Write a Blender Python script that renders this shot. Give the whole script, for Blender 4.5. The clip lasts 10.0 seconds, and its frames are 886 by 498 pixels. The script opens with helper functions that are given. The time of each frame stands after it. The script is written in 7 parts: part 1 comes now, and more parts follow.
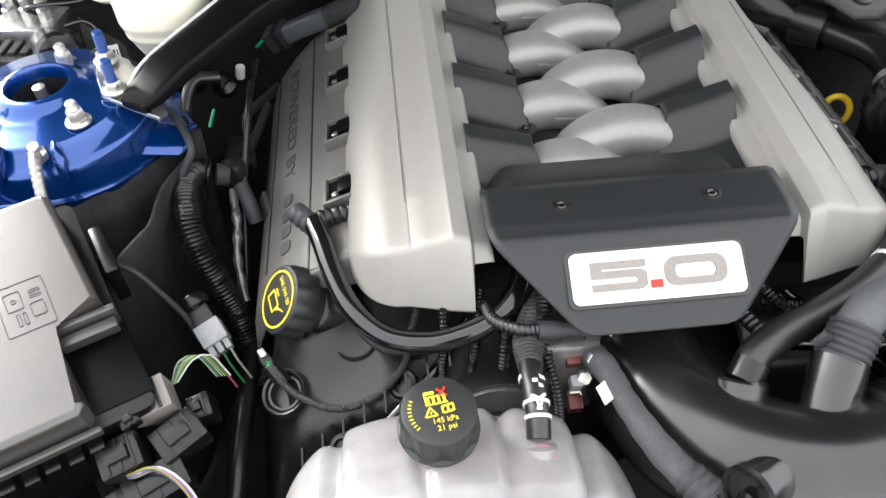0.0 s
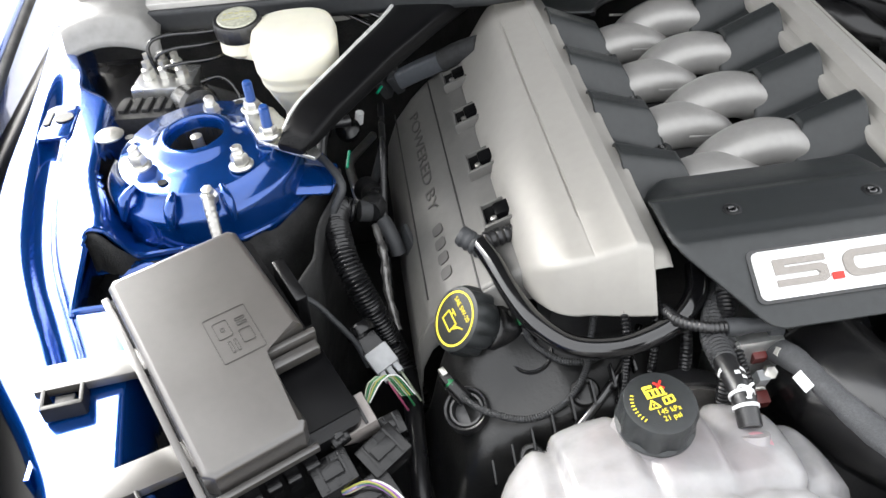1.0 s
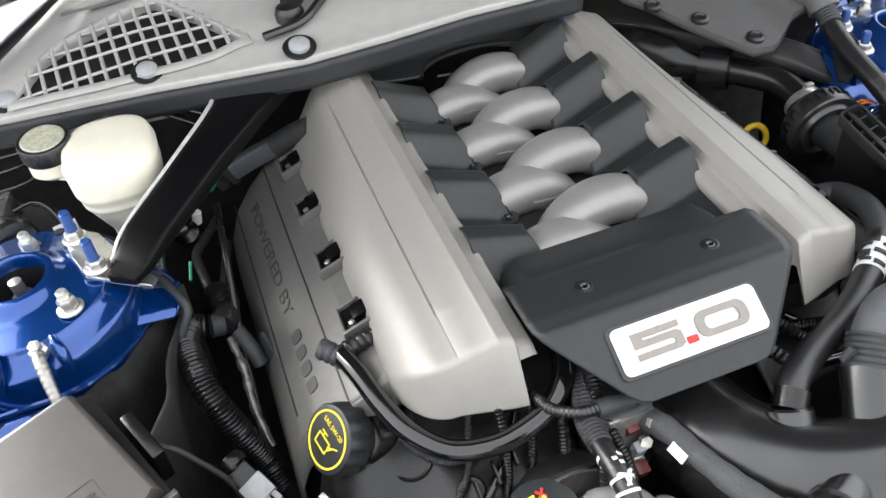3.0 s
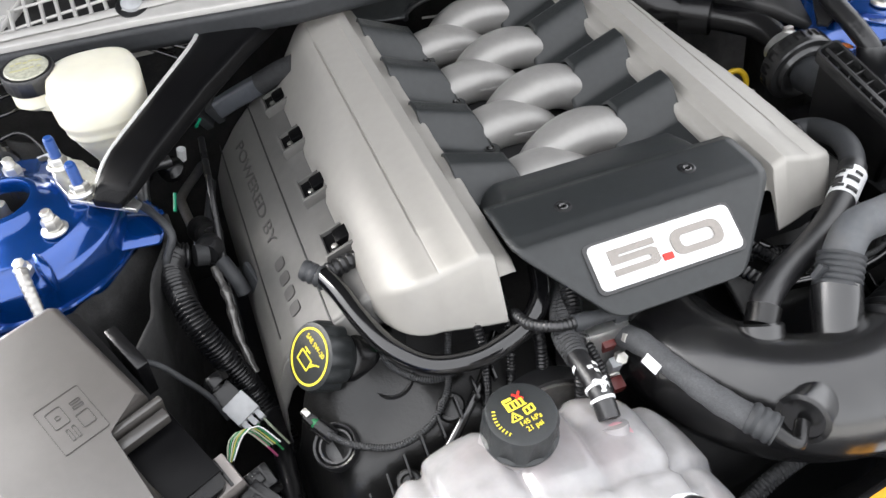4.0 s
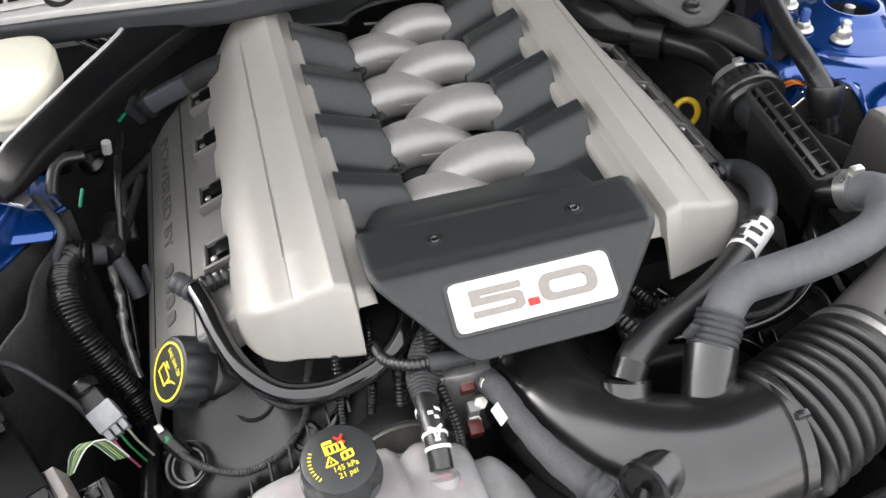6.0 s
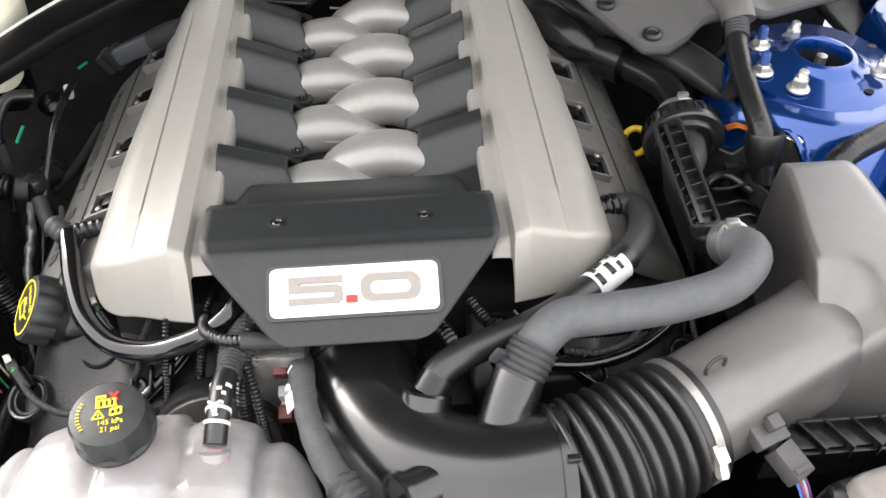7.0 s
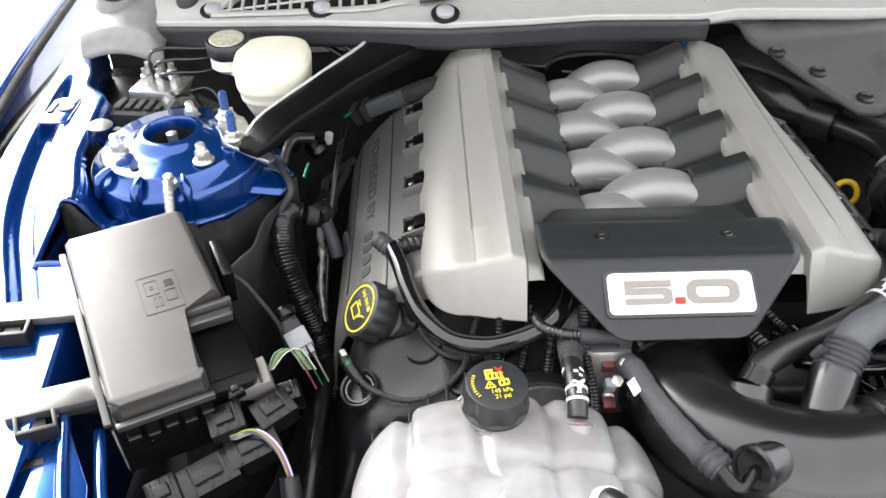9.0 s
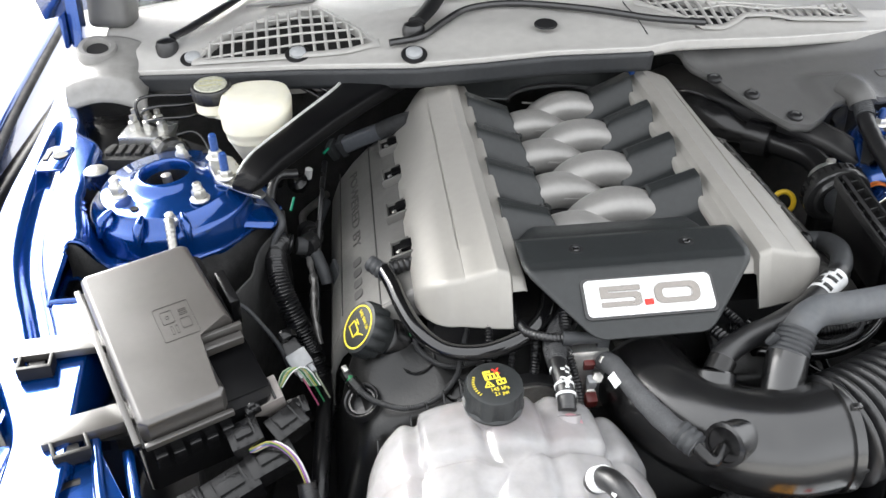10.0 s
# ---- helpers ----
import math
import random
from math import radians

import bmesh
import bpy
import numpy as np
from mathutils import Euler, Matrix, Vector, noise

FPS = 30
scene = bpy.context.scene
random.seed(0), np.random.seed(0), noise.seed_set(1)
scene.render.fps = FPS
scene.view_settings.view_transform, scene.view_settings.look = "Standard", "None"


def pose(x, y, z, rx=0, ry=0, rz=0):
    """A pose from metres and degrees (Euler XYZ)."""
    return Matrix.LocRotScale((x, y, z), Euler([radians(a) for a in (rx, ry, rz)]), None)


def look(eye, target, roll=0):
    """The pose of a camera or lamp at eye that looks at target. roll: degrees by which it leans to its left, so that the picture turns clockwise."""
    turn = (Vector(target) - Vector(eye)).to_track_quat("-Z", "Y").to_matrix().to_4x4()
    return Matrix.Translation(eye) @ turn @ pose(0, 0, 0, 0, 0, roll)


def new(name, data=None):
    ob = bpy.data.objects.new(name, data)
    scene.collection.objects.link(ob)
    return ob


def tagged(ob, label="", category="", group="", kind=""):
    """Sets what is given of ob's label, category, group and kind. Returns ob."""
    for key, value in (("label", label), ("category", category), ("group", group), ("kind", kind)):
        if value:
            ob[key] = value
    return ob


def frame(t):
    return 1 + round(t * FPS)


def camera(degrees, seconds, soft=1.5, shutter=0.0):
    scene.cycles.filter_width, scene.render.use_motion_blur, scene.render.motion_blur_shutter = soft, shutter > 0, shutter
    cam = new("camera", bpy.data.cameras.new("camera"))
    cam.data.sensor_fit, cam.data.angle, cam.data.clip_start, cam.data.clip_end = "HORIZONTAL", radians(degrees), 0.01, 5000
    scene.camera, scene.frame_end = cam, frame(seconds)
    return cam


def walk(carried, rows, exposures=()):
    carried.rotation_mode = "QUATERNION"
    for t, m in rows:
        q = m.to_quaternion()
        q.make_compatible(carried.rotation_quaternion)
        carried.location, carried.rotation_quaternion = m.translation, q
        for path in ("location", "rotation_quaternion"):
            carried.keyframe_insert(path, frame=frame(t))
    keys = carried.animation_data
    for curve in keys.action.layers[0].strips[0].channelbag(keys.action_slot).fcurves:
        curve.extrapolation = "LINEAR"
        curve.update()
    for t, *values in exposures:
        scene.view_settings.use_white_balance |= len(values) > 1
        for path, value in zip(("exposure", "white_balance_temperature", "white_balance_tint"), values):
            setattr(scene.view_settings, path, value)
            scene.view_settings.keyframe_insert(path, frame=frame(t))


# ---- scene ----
cam = camera(56.6, 10.0)
# seconds, eye, target, roll
ROWS = [
    (0, (-0.2, -0.551, 1.315), (-0.092, 0.883, -0.075), -1.9),
    (0.5, (-0.27, -0.571, 1.319), (-0.072, 0.934, 0.018), -2.0),
    (1, (-0.36, -0.585, 1.315), (-0.239, 0.948, 0.036), -5.1),
    (1.5, (-0.422, -0.558, 1.323), (-0.319, 0.948, 0.011), -7.1),
    (2, (-0.402, -0.541, 1.356), (-0.17, 0.938, 0.03), -7.9),
    (2.5, (-0.37, -0.529, 1.373), (-0.004, 0.953, 0.081), -6.4),
    (3, (-0.319, -0.514, 1.367), (0.099, 0.954, 0.075), -7.0),
    (3.2, (-0.289, -0.508, 1.351), (0.138, 0.952, 0.052), -7.8),
    (4.3, (-0.346, -0.576, 1.33), (0.098, 0.854, 0.004), -5.3),
    (4.5, (-0.347, -0.579, 1.329), (0.111, 0.854, 0.011), -5.6),
    (5, (-0.334, -0.562, 1.322), (0.141, 0.862, -0.001), -6.4),
    (5.5, (-0.284, -0.565, 1.328), (0.169, 0.866, 0.006), -6.4),
    (6, (-0.174, -0.564, 1.329), (0.157, 0.886, -0.009), -4.2),
    (6.2, (-0.11, -0.562, 1.33), (0.153, 0.899, -0.011), -2.7),
    (7.3, (0.053, -0.621, 1.324), (0.144, 0.863, -0.014), -0.8),
    (7.5, (0.052, -0.63, 1.329), (0.15, 0.859, -0.002), -0.8),
    (8, (0.03, -0.643, 1.333), (0.137, 0.882, 0.043), -0.1),
    (8.5, (-0.056, -0.667, 1.346), (0.021, 0.933, 0.148), 0.4),
    (9, (-0.239, -0.718, 1.338), (-0.198, 0.905, 0.169), -0.5),
    (9.5, (-0.303, -0.766, 1.359), (-0.245, 0.892, 0.243), -1.2),
    (10, (-0.289, -0.792, 1.375), (-0.117, 0.866, 0.27), -0.9),
]
EXPOSURES = ((0.0, 2.16, 6500, 10), (1.5, 2.18, 6450, 9), (2.5, 1.98, 6450, 9), (4.5, 2.18, 6450, 11), (6.0, 2.17, 6600, 11), (7.5, 2.40, 6820, 12), (8.5, 2.24, 6650, 11), (9.5, 2.11, 6450, 9), (10.0, 2.05, 6450, 9))
walk(cam, [(t, look(eye, target, roll)) for t, eye, target, roll in ROWS], EXPOSURES)

# ---- world, sun, exposure ----
SUN_EL, SUN_AZ = 39.0, 322.0
world = bpy.data.worlds.new("sky")
scene.world = world
world.use_nodes = True
wn = world.node_tree
wn.nodes.clear()
sky = wn.nodes.new("ShaderNodeTexSky")
sky.sky_type = "NISHITA"
sky.sun_disc = False
sky.sun_elevation = radians(SUN_EL)
sky.sun_rotation = radians(SUN_AZ)
sky.air_density, sky.dust_density, sky.ozone_density = 1.0, 6.0, 1.0
pale = wn.nodes.new("ShaderNodeHueSaturation")
pale.inputs["Saturation"].default_value = 0.12
back = wn.nodes.new("ShaderNodeBackground")
back.inputs["Strength"].default_value = 0.15
wout = wn.nodes.new("ShaderNodeOutputWorld")
veil = wn.nodes.new("ShaderNodeMix")  # thin bright cloud over the whole sky
veil.data_type = "RGBA"
veil.inputs[0].default_value = 0.45
veil.inputs[7].default_value = (6.0, 6.05, 6.2, 1.0)
wn.links.new(sky.outputs[0], pale.inputs["Color"])
wn.links.new(pale.outputs[0], veil.inputs[6])
wn.links.new(veil.outputs[2], back.inputs["Color"])
wn.links.new(back.outputs[0], wout.inputs["Surface"])
sun = new("sun", bpy.data.lights.new("sun", "SUN"))
sun.data.energy, sun.data.angle, sun.data.color = 1.8, radians(40), (1.0, 0.96, 0.9)
sun_way = Vector((math.sin(radians(SUN_AZ)) * math.cos(radians(SUN_EL)), math.cos(radians(SUN_AZ)) * math.cos(radians(SUN_EL)), math.sin(radians(SUN_EL))))
sun.matrix_world = look(sun_way * 20, (0, 0, 0.8))

# ---- materials ----


def material(name, color, rough=0.5, metal=0.0, grain=0.12, scale=60.0, bump=0.0, bump_scale=900.0, coat=0.0, spec=0.5,
             coat_rough=0.04, stain=None, stain_scale=9.0, transmission=0.0, sss=0.0, vary=0.0, rough_var=0.12, flake=0.0):
    """A surface with variation at two scales in colour and gloss, fine relief, and a stain colour with its own patches."""
    m = bpy.data.materials.new(name)
    m.use_nodes = True
    nt = m.node_tree
    b = nt.nodes["Principled BSDF"]
    tc = nt.nodes.new("ShaderNodeTexCoord")

    def noise_node(s, detail=4.0):
        n = nt.nodes.new("ShaderNodeTexNoise")
        n.inputs["Scale"].default_value = s
        n.inputs["Detail"].default_value = detail
        nt.links.new(tc.outputs["Object"], n.inputs["Vector"])
        return n

    def mix(fac, a, c, kind="MIX"):
        n = nt.nodes.new("ShaderNodeMix")
        n.data_type, n.blend_type = "RGBA", kind
        for sock, v in ((n.inputs[0], fac), (n.inputs[6], a), (n.inputs[7], c)):
            if hasattr(v, "links"):
                nt.links.new(v, sock)
            else:
                sock.default_value = v if isinstance(v, float) else (*v, 1.0)
        return n.outputs[2]

    def ramp(sock, lo, hi, a, c):
        n = nt.nodes.new("ShaderNodeMapRange")
        for i, v in zip((1, 2, 3, 4), (lo, hi, a, c)):
            n.inputs[i].default_value = v
        nt.links.new(sock, n.inputs[0])
        return n.outputs[0]

    fine, broad = noise_node(scale), noise_node(scale / 7.0, 3.0)
    col = mix(ramp(fine.outputs[0], 0.3, 0.7, 0.0, 1.0), [c * (1 - grain) for c in color], [min(1.0, c * (1 + grain)) for c in color])
    col = mix(ramp(broad.outputs[0], 0.35, 0.65, 0.0, grain * 1.5), col, [c * 0.6 for c in color])
    if stain:
        patch = noise_node(stain_scale, 5.0)
        col = mix(ramp(patch.outputs[0], 0.52, 0.72, 0.0, 0.65), col, stain)
    if vary:
        info = nt.nodes.new("ShaderNodeObjectInfo")
        col = mix(ramp(info.outputs["Random"], 0.0, 1.0, 0.0, vary), col, [c * 0.5 for c in color])
    if flake:
        v = nt.nodes.new("ShaderNodeTexVoronoi")
        v.inputs["Scale"].default_value = 2500.0
        nt.links.new(tc.outputs["Object"], v.inputs["Vector"])
        col = mix(ramp(v.outputs["Distance"], 0.0, 0.5, flake, 0.0), col, [min(1.0, c * 2.2 + 0.02) for c in color])
    nt.links.new(col, b.inputs["Base Color"])
    rr = ramp(broad.outputs[0], 0.3, 0.7, max(0.03, rough - rough_var * rough), min(1.0, rough + rough_var * rough))
    nt.links.new(rr, b.inputs["Roughness"])
    b.inputs["Metallic"].default_value = metal
    b.inputs["Specular IOR Level"].default_value = spec
    b.inputs["Coat Weight"].default_value = coat
    b.inputs["Coat Roughness"].default_value = coat_rough
    b.inputs["Transmission Weight"].default_value = transmission
    if sss:
        b.inputs["Subsurface Weight"].default_value = sss
        b.inputs["Subsurface Radius"].default_value = (0.02, 0.018, 0.013)
    if bump:
        bn = nt.nodes.new("ShaderNodeBump")
        bn.inputs["Strength"].default_value = bump
        bn.inputs["Distance"].default_value = 0.0006
        nt.links.new(noise_node(bump_scale, 2.0).outputs[0], bn.inputs["Height"])
        nt.links.new(bn.outputs[0], b.inputs["Normal"])
    return m


SILVER = material("silver_satin_plastic", (0.338, 0.325, 0.300), 0.46, 0.25, 0.025, 90, 0.14, 1500)
RUNNER = material("cast_grey_plastic", (0.30, 0.293, 0.282), 0.36, 0.35, 0.04, 120, 0.25, 1300)
VALVE = material("grey_valve_cover_paint", (0.150, 0.147, 0.140), 0.45, 0.35, 0.06, 90, 0.3, 1500)
VALVE_DARK = material("dark_grey_letter_paint", (0.07, 0.068, 0.065), 0.5, 0.2, 0.1, 90)
BLACK_COVER = material("black_grained_plastic", (0.019, 0.0213, 0.0222), 0.35, 0.0, 0.15, 140, 0.5, 1600)
BLACK = material("black_plastic", (0.005, 0.005, 0.0055), 0.22, 0.0, 0.2, 80, 0.25, 900, stain=(0.011, 0.0105, 0.010), stain_scale=14)
DEEP = material("sooty_metal_and_hole_black", (0.010, 0.010, 0.011), 0.6, 0.0, 0.3, 40, 0.5, 300, stain=(0.03, 0.028, 0.025), stain_scale=10)
GLOSS = material("glossy_black_paint", (0.004, 0.004, 0.0045), 0.16, 0.0, 0.1, 60, coat=0.7, coat_rough=0.08)
BRACE = material("satin_paint_and_gap_black", (0.004, 0.004, 0.0045), 0.30, 0.0, 0.15, 60, 0.1, 900, spec=0.12)
ARM = material("black_bracket_plastic", (0.012, 0.0118, 0.0115), 0.42, 0.0, 0.15, 90, 0.3, 1200, spec=0.3)
DUCT = material("satin_black_duct", (0.007, 0.007, 0.0075), 0.25, 0.0, 0.15, 70, 0.10, 700, spec=0.7, coat=0.5, coat_rough=0.16, stain=(0.022, 0.022, 0.021), stain_scale=30)
RUBBER = material("black_rubber", (0.010, 0.010, 0.011), 0.36, 0.0, 0.2, 120, 0.4, 900, spec=0.8)
GREY_HOSE = material("grey_rubber_hose", (0.088, 0.093, 0.100), 0.55, 0.0, 0.12, 150, 0.5, 1100, stain=(0.10, 0.10, 0.10), stain_scale=40)
SLATE = material("slate_rubber_hose", (0.030, 0.032, 0.035), 0.55, 0.0, 0.15, 150, 0.5, 1100)
LOOM = material("ribbed_loom_plastic", (0.008, 0.008, 0.009), 0.28, 0.0, 0.2, 100)
CLOTH = material("braided_sleeve", (0.030, 0.031, 0.033), 0.6, 0.0, 0.4, 900, 1.0, 1600)
FOIL = material("crumpled_grey_foil", (0.16, 0.155, 0.15), 0.26, 0.6, 0.3, 120, 1.0, 180)
TAPE = material("wrinkled_black_tape", (0.014, 0.014, 0.015), 0.28, 0.0, 0.3, 60, 1.0, 160)
BLUE = material("blue_metallic_paint", (0.001, 0.050, 0.25), 0.20, 0.66, 0.08, 20, coat=1.0, flake=0.2)
BLUE.node_tree.nodes["Principled BSDF"].inputs["Coat IOR"].default_value = 1.55
BLUE_BOLT = material("blue_thread_patch", (0.012, 0.06, 0.24), 0.4, 0.1, 0.15, 300)
ZINC = material("zinc_plated_steel", (0.62, 0.61, 0.57), 0.32, 0.85, 0.1, 200, 0.2, 900)
STEEL = material("dull_steel", (0.42, 0.41, 0.39), 0.38, 0.85, 0.12, 150, 0.3, 700)
ALU = material("machined_aluminium", (0.58, 0.58, 0.57), 0.28, 0.9, 0.12, 120, 0.2, 500)
WHITE_TANK = material("creamy_white_plastic", (0.80, 0.77, 0.64), 0.42, 0.0, 0.04, 40, sss=0.25, stain=(0.78, 0.70, 0.45), stain_scale=6)
CLEAR_TANK = material("milky_translucent_plastic", (0.31, 0.304, 0.307), 0.15, 0.0, 0.2, 30, 0.5, 120, sss=0.2, stain=(0.29, 0.245, 0.25), stain_scale=9, spec=0.6)
FUSE = material("warm_black_moulding", (0.046, 0.042, 0.0385), 0.33, 0.0, 0.06, 120, 0.2, 1500, spec=0.9, coat=0.75, coat_rough=0.26)
FUSE_LINE = material("moulded_emblem_line", (0.028, 0.026, 0.024), 0.4, 0.0, 0.06, 120)
AIRBOX = material("grey_black_airbox_plastic", (0.098, 0.092, 0.090), 0.38, 0.0, 0.08, 120, 0.3, 1500, spec=1.0, coat=0.9, coat_rough=0.34)
CAST_DARK = material("dirty_dark_cast_alloy", (0.011, 0.011, 0.011), 0.34, 0.0, 0.3, 50, 0.5, 300, stain=(0.012, 0.012, 0.012), stain_scale=16)
# pale tone for the highlight painted along the brace's edge
EDGE_GLINT = material("painted_edge_glint", (0.72, 0.72, 0.70), 0.40, 0.35, 0.12, 80)
COWL_MID = material("grey_cowl_end_plastic", (0.24, 0.235, 0.225), 0.40, 0.0, 0.12, 60, 0.5, 1100, spec=0.6)
COWL = material("weathered_grey_cowl_plastic", (0.46, 0.45, 0.43), 0.38, 0.0, 0.06, 60, 0.5, 1100, spec=0.6)
COWL_DARK = material("dark_grey_cowl_plastic", (0.105, 0.104, 0.102), 0.40, 0.0, 0.07, 60, 0.5, 1100, spec=0.5)
RIM_BLACK = material("grey_black_moulded_plastic", (0.018, 0.018, 0.0185), 0.24, 0.0, 0.15, 90, 0.2, 900, spec=0.8)
CARPET = material("black_felt_and_grille_gap", (0.016, 0.016, 0.016), 0.85, 0.0, 0.4, 300, 1.0, 500)
SEAM = material("beige_seam_sealer", (0.24, 0.20, 0.13), 0.6, 0.0, 0.2, 200, 0.5, 400)
YELLOW = material("yellow_plastic", (0.75, 0.50, 0.02), 0.4, 0.0, 0.08, 90)
INK_YELLOW = material("yellow_print", (0.80, 0.66, 0.05), 0.5, 0.0, 0.08, 200)
INK_RED = material("red_print", (0.62, 0.03, 0.02), 0.45, 0.0, 0.1, 200)
INK_WHITE = material("white_print", (0.75, 0.76, 0.76), 0.45, 0.0, 0.06, 200)
INK_BLACK = material("black_print_and_groove_shade", (0.02, 0.02, 0.02), 0.5, 0.0, 0.1, 200)
ORANGE = material("orange_sticker", (0.85, 0.36, 0.01), 0.4, 0.0, 0.05, 100)
BADGE = material("brushed_white_metal", (0.80, 0.80, 0.80), 0.30, 0.35, 0.03, 400, spec=0.6)
NUMERAL = material("satin_nickel", (0.27, 0.25, 0.23), 0.30, 0.8, 0.06, 300)
GREY_CONN = material("grey_connector_plastic", (0.36, 0.37, 0.38), 0.45, 0.0, 0.1, 120)
BROWN_CONN = material("maroon_connector_plastic", (0.11, 0.018, 0.016), 0.35, 0.0, 0.1, 120)
TAN = material("brown_grey_plastic", (0.20, 0.182, 0.172), 0.4, 0.0, 0.08, 100, 0.3, 1200)
CONCRETE = material("pale_concrete", (0.52, 0.51, 0.49), 0.85, 0.0, 0.12, 6, 0.6, 60, stain=(0.36, 0.35, 0.33), stain_scale=0.7)
WIRES = {n: material(n + "_wire", c, 0.4, 0.0, 0.05, 100) for n, c in {
    "green": (0.02, 0.16, 0.06), "yellow": (0.30, 0.29, 0.06), "purple": (0.22, 0.08, 0.30), "pale": (0.30, 0.33, 0.25),
    "blue": (0.06, 0.14, 0.42), "pink": (0.40, 0.08, 0.17), "orange": (0.65, 0.18, 0.03), "white": (0.6, 0.6, 0.6)}.items()}
GLASS = bpy.data.materials.new("windscreen_glass")
GLASS.use_nodes = True
gb = GLASS.node_tree.nodes["Principled BSDF"]
gb.inputs["Base Color"].default_value = (0.75, 0.8, 0.78, 1)
gb.inputs["Roughness"].default_value = 0.03
gb.inputs["Transmission Weight"].default_value = 1.0
gb.inputs["IOR"].default_value = 1.45

# ---- mesh tools ----
WORLD = {}


def finish(name, bm, mat, sharp=38.0, smooth=True):
    bmesh.ops.remove_doubles(bm, verts=bm.verts, dist=1e-6)
    bmesh.ops.recalc_face_normals(bm, faces=bm.faces)
    me = bpy.data.meshes.new(name)
    bm.to_mesh(me)
    bm.free()
    if smooth:
        me.polygons.foreach_set("use_smooth", [True] * len(me.polygons))
        me.set_sharp_from_angle(angle=radians(sharp))
    me.materials.append(mat)
    ob = new(name, me)
    WORLD[ob] = Matrix()
    return ob


def part(name, bm, mat, parent, label="", sharp=38.0):
    """One mesh under a thing or under a part; the mesh is given in world metres."""
    ob = finish(name, bm, mat, sharp)
    ob.parent = parent
    ob.matrix_parent_inverse = WORLD[parent].inverted()
    return tagged(ob, label)


def thing(name, at, label, category, group="", kind=""):
    ob = new(name)
    ob.empty_display_size = 0.05
    ob.location = at
    WORLD[ob] = Matrix.Translation(at)
    return tagged(ob, label, category, group, kind)


def solo(name, bm, mat, label, category, group="", kind="", sharp=38.0):
    return tagged(finish(name, bm, mat, sharp), label, category, group, kind)


def thick(ob, t, offset=-1.0):
    m = ob.modifiers.new("thickness", "SOLIDIFY")
    m.thickness, m.offset = t, offset
    return ob


def axes(origin, xd, yd):
    """A frame at origin with x along xd and y near yd."""
    x = Vector(xd).normalized()
    z = x.cross(Vector(yd)).normalized()
    y = z.cross(x)
    m = Matrix((x, y, z)).transposed().to_4x4()
    m.translation = Vector(origin)
    return m


def toward(origin, zd, near=(1, 0, 0)):
    """A frame at origin with z along zd."""
    z = Vector(zd).normalized()
    x = Vector(near) - z * z.dot(Vector(near))
    x.normalize()
    m = Matrix((x, z.cross(x), z)).transposed().to_4x4()
    m.translation = Vector(origin)
    return m


def spline(pts, step=0.006):
    """Points along a smooth curve through pts, about step apart."""
    p = [Vector(q) for q in pts]
    if len(p) == 2:
        n = max(1, int((p[1] - p[0]).length / step))
        return [p[0].lerp(p[1], i / n) for i in range(n + 1)]
    p = [2 * p[0] - p[1]] + p + [2 * p[-1] - p[-2]]
    out = []
    for i in range(1, len(p) - 2):
        a, b, c, d = p[i - 1:i + 3]
        n = max(2, int((c - b).length / step))
        for k in range(n):
            t = k / n
            out.append(0.5 * (2 * b + (c - a) * t + (2 * a - 5 * b + 4 * c - d) * t * t + (3 * b - a - 3 * c + d) * t ** 3))
    return out + [p[-2]]


def rings(bm, loops, caps=True, closed=True):
    rows = [[bm.verts.new(v) for v in lp] for lp in loops]
    n = len(rows[0])
    for a, b in zip(rows, rows[1:]):
        for i in range(n if closed else n - 1):
            j = (i + 1) % n
            bm.faces.new((a[i], a[j], b[j], b[i]))
    if caps and closed:
        bm.faces.new(rows[0][::-1])
        bm.faces.new(rows[-1])
    return rows


def tube(bm, pts, r, seg=14, wave=0.0, pitch=0.005, step=0.006, squash=1.0, up=(0, 0, 1), power=2.0):
    """A hose along pts. r: a radius or a function of the way along, 0 to 1. wave: depth of ribs, pitch apart."""
    if wave:
        step = pitch / (4 if pitch < 0.01 else 12)
    path = spline(pts, step)
    n = len(path)
    way = 0.0
    loops = []
    side = None
    total = sum((path[i + 1] - path[i]).length for i in range(n - 1))
    for i, p in enumerate(path):
        t = (path[min(i + 1, n - 1)] - path[max(i - 1, 0)]).normalized()
        if side is None:
            side = t.cross(Vector(up))
            if side.length < 1e-3:
                side = t.cross(Vector((1, 0, 0)))
        side = (side - t * side.dot(t)).normalized()
        nor = side.cross(t)
        if i:
            way += (p - path[i - 1]).length
        rad = r(way / total) if callable(r) else r
        if wave:
            rad += wave * (abs(math.sin(math.pi * way / pitch)) - 0.5)
        lp = []
        for k in range(seg):
            a = math.tau * k / seg
            c, s = math.cos(a), math.sin(a)
            c = math.copysign(abs(c) ** (2 / power), c)
            s = math.copysign(abs(s) ** (2 / power), s)
            lp.append(p + side * (rad * c) + nor * (rad * squash * s))
        loops.append(lp)
    rings(bm, loops)
    return bm


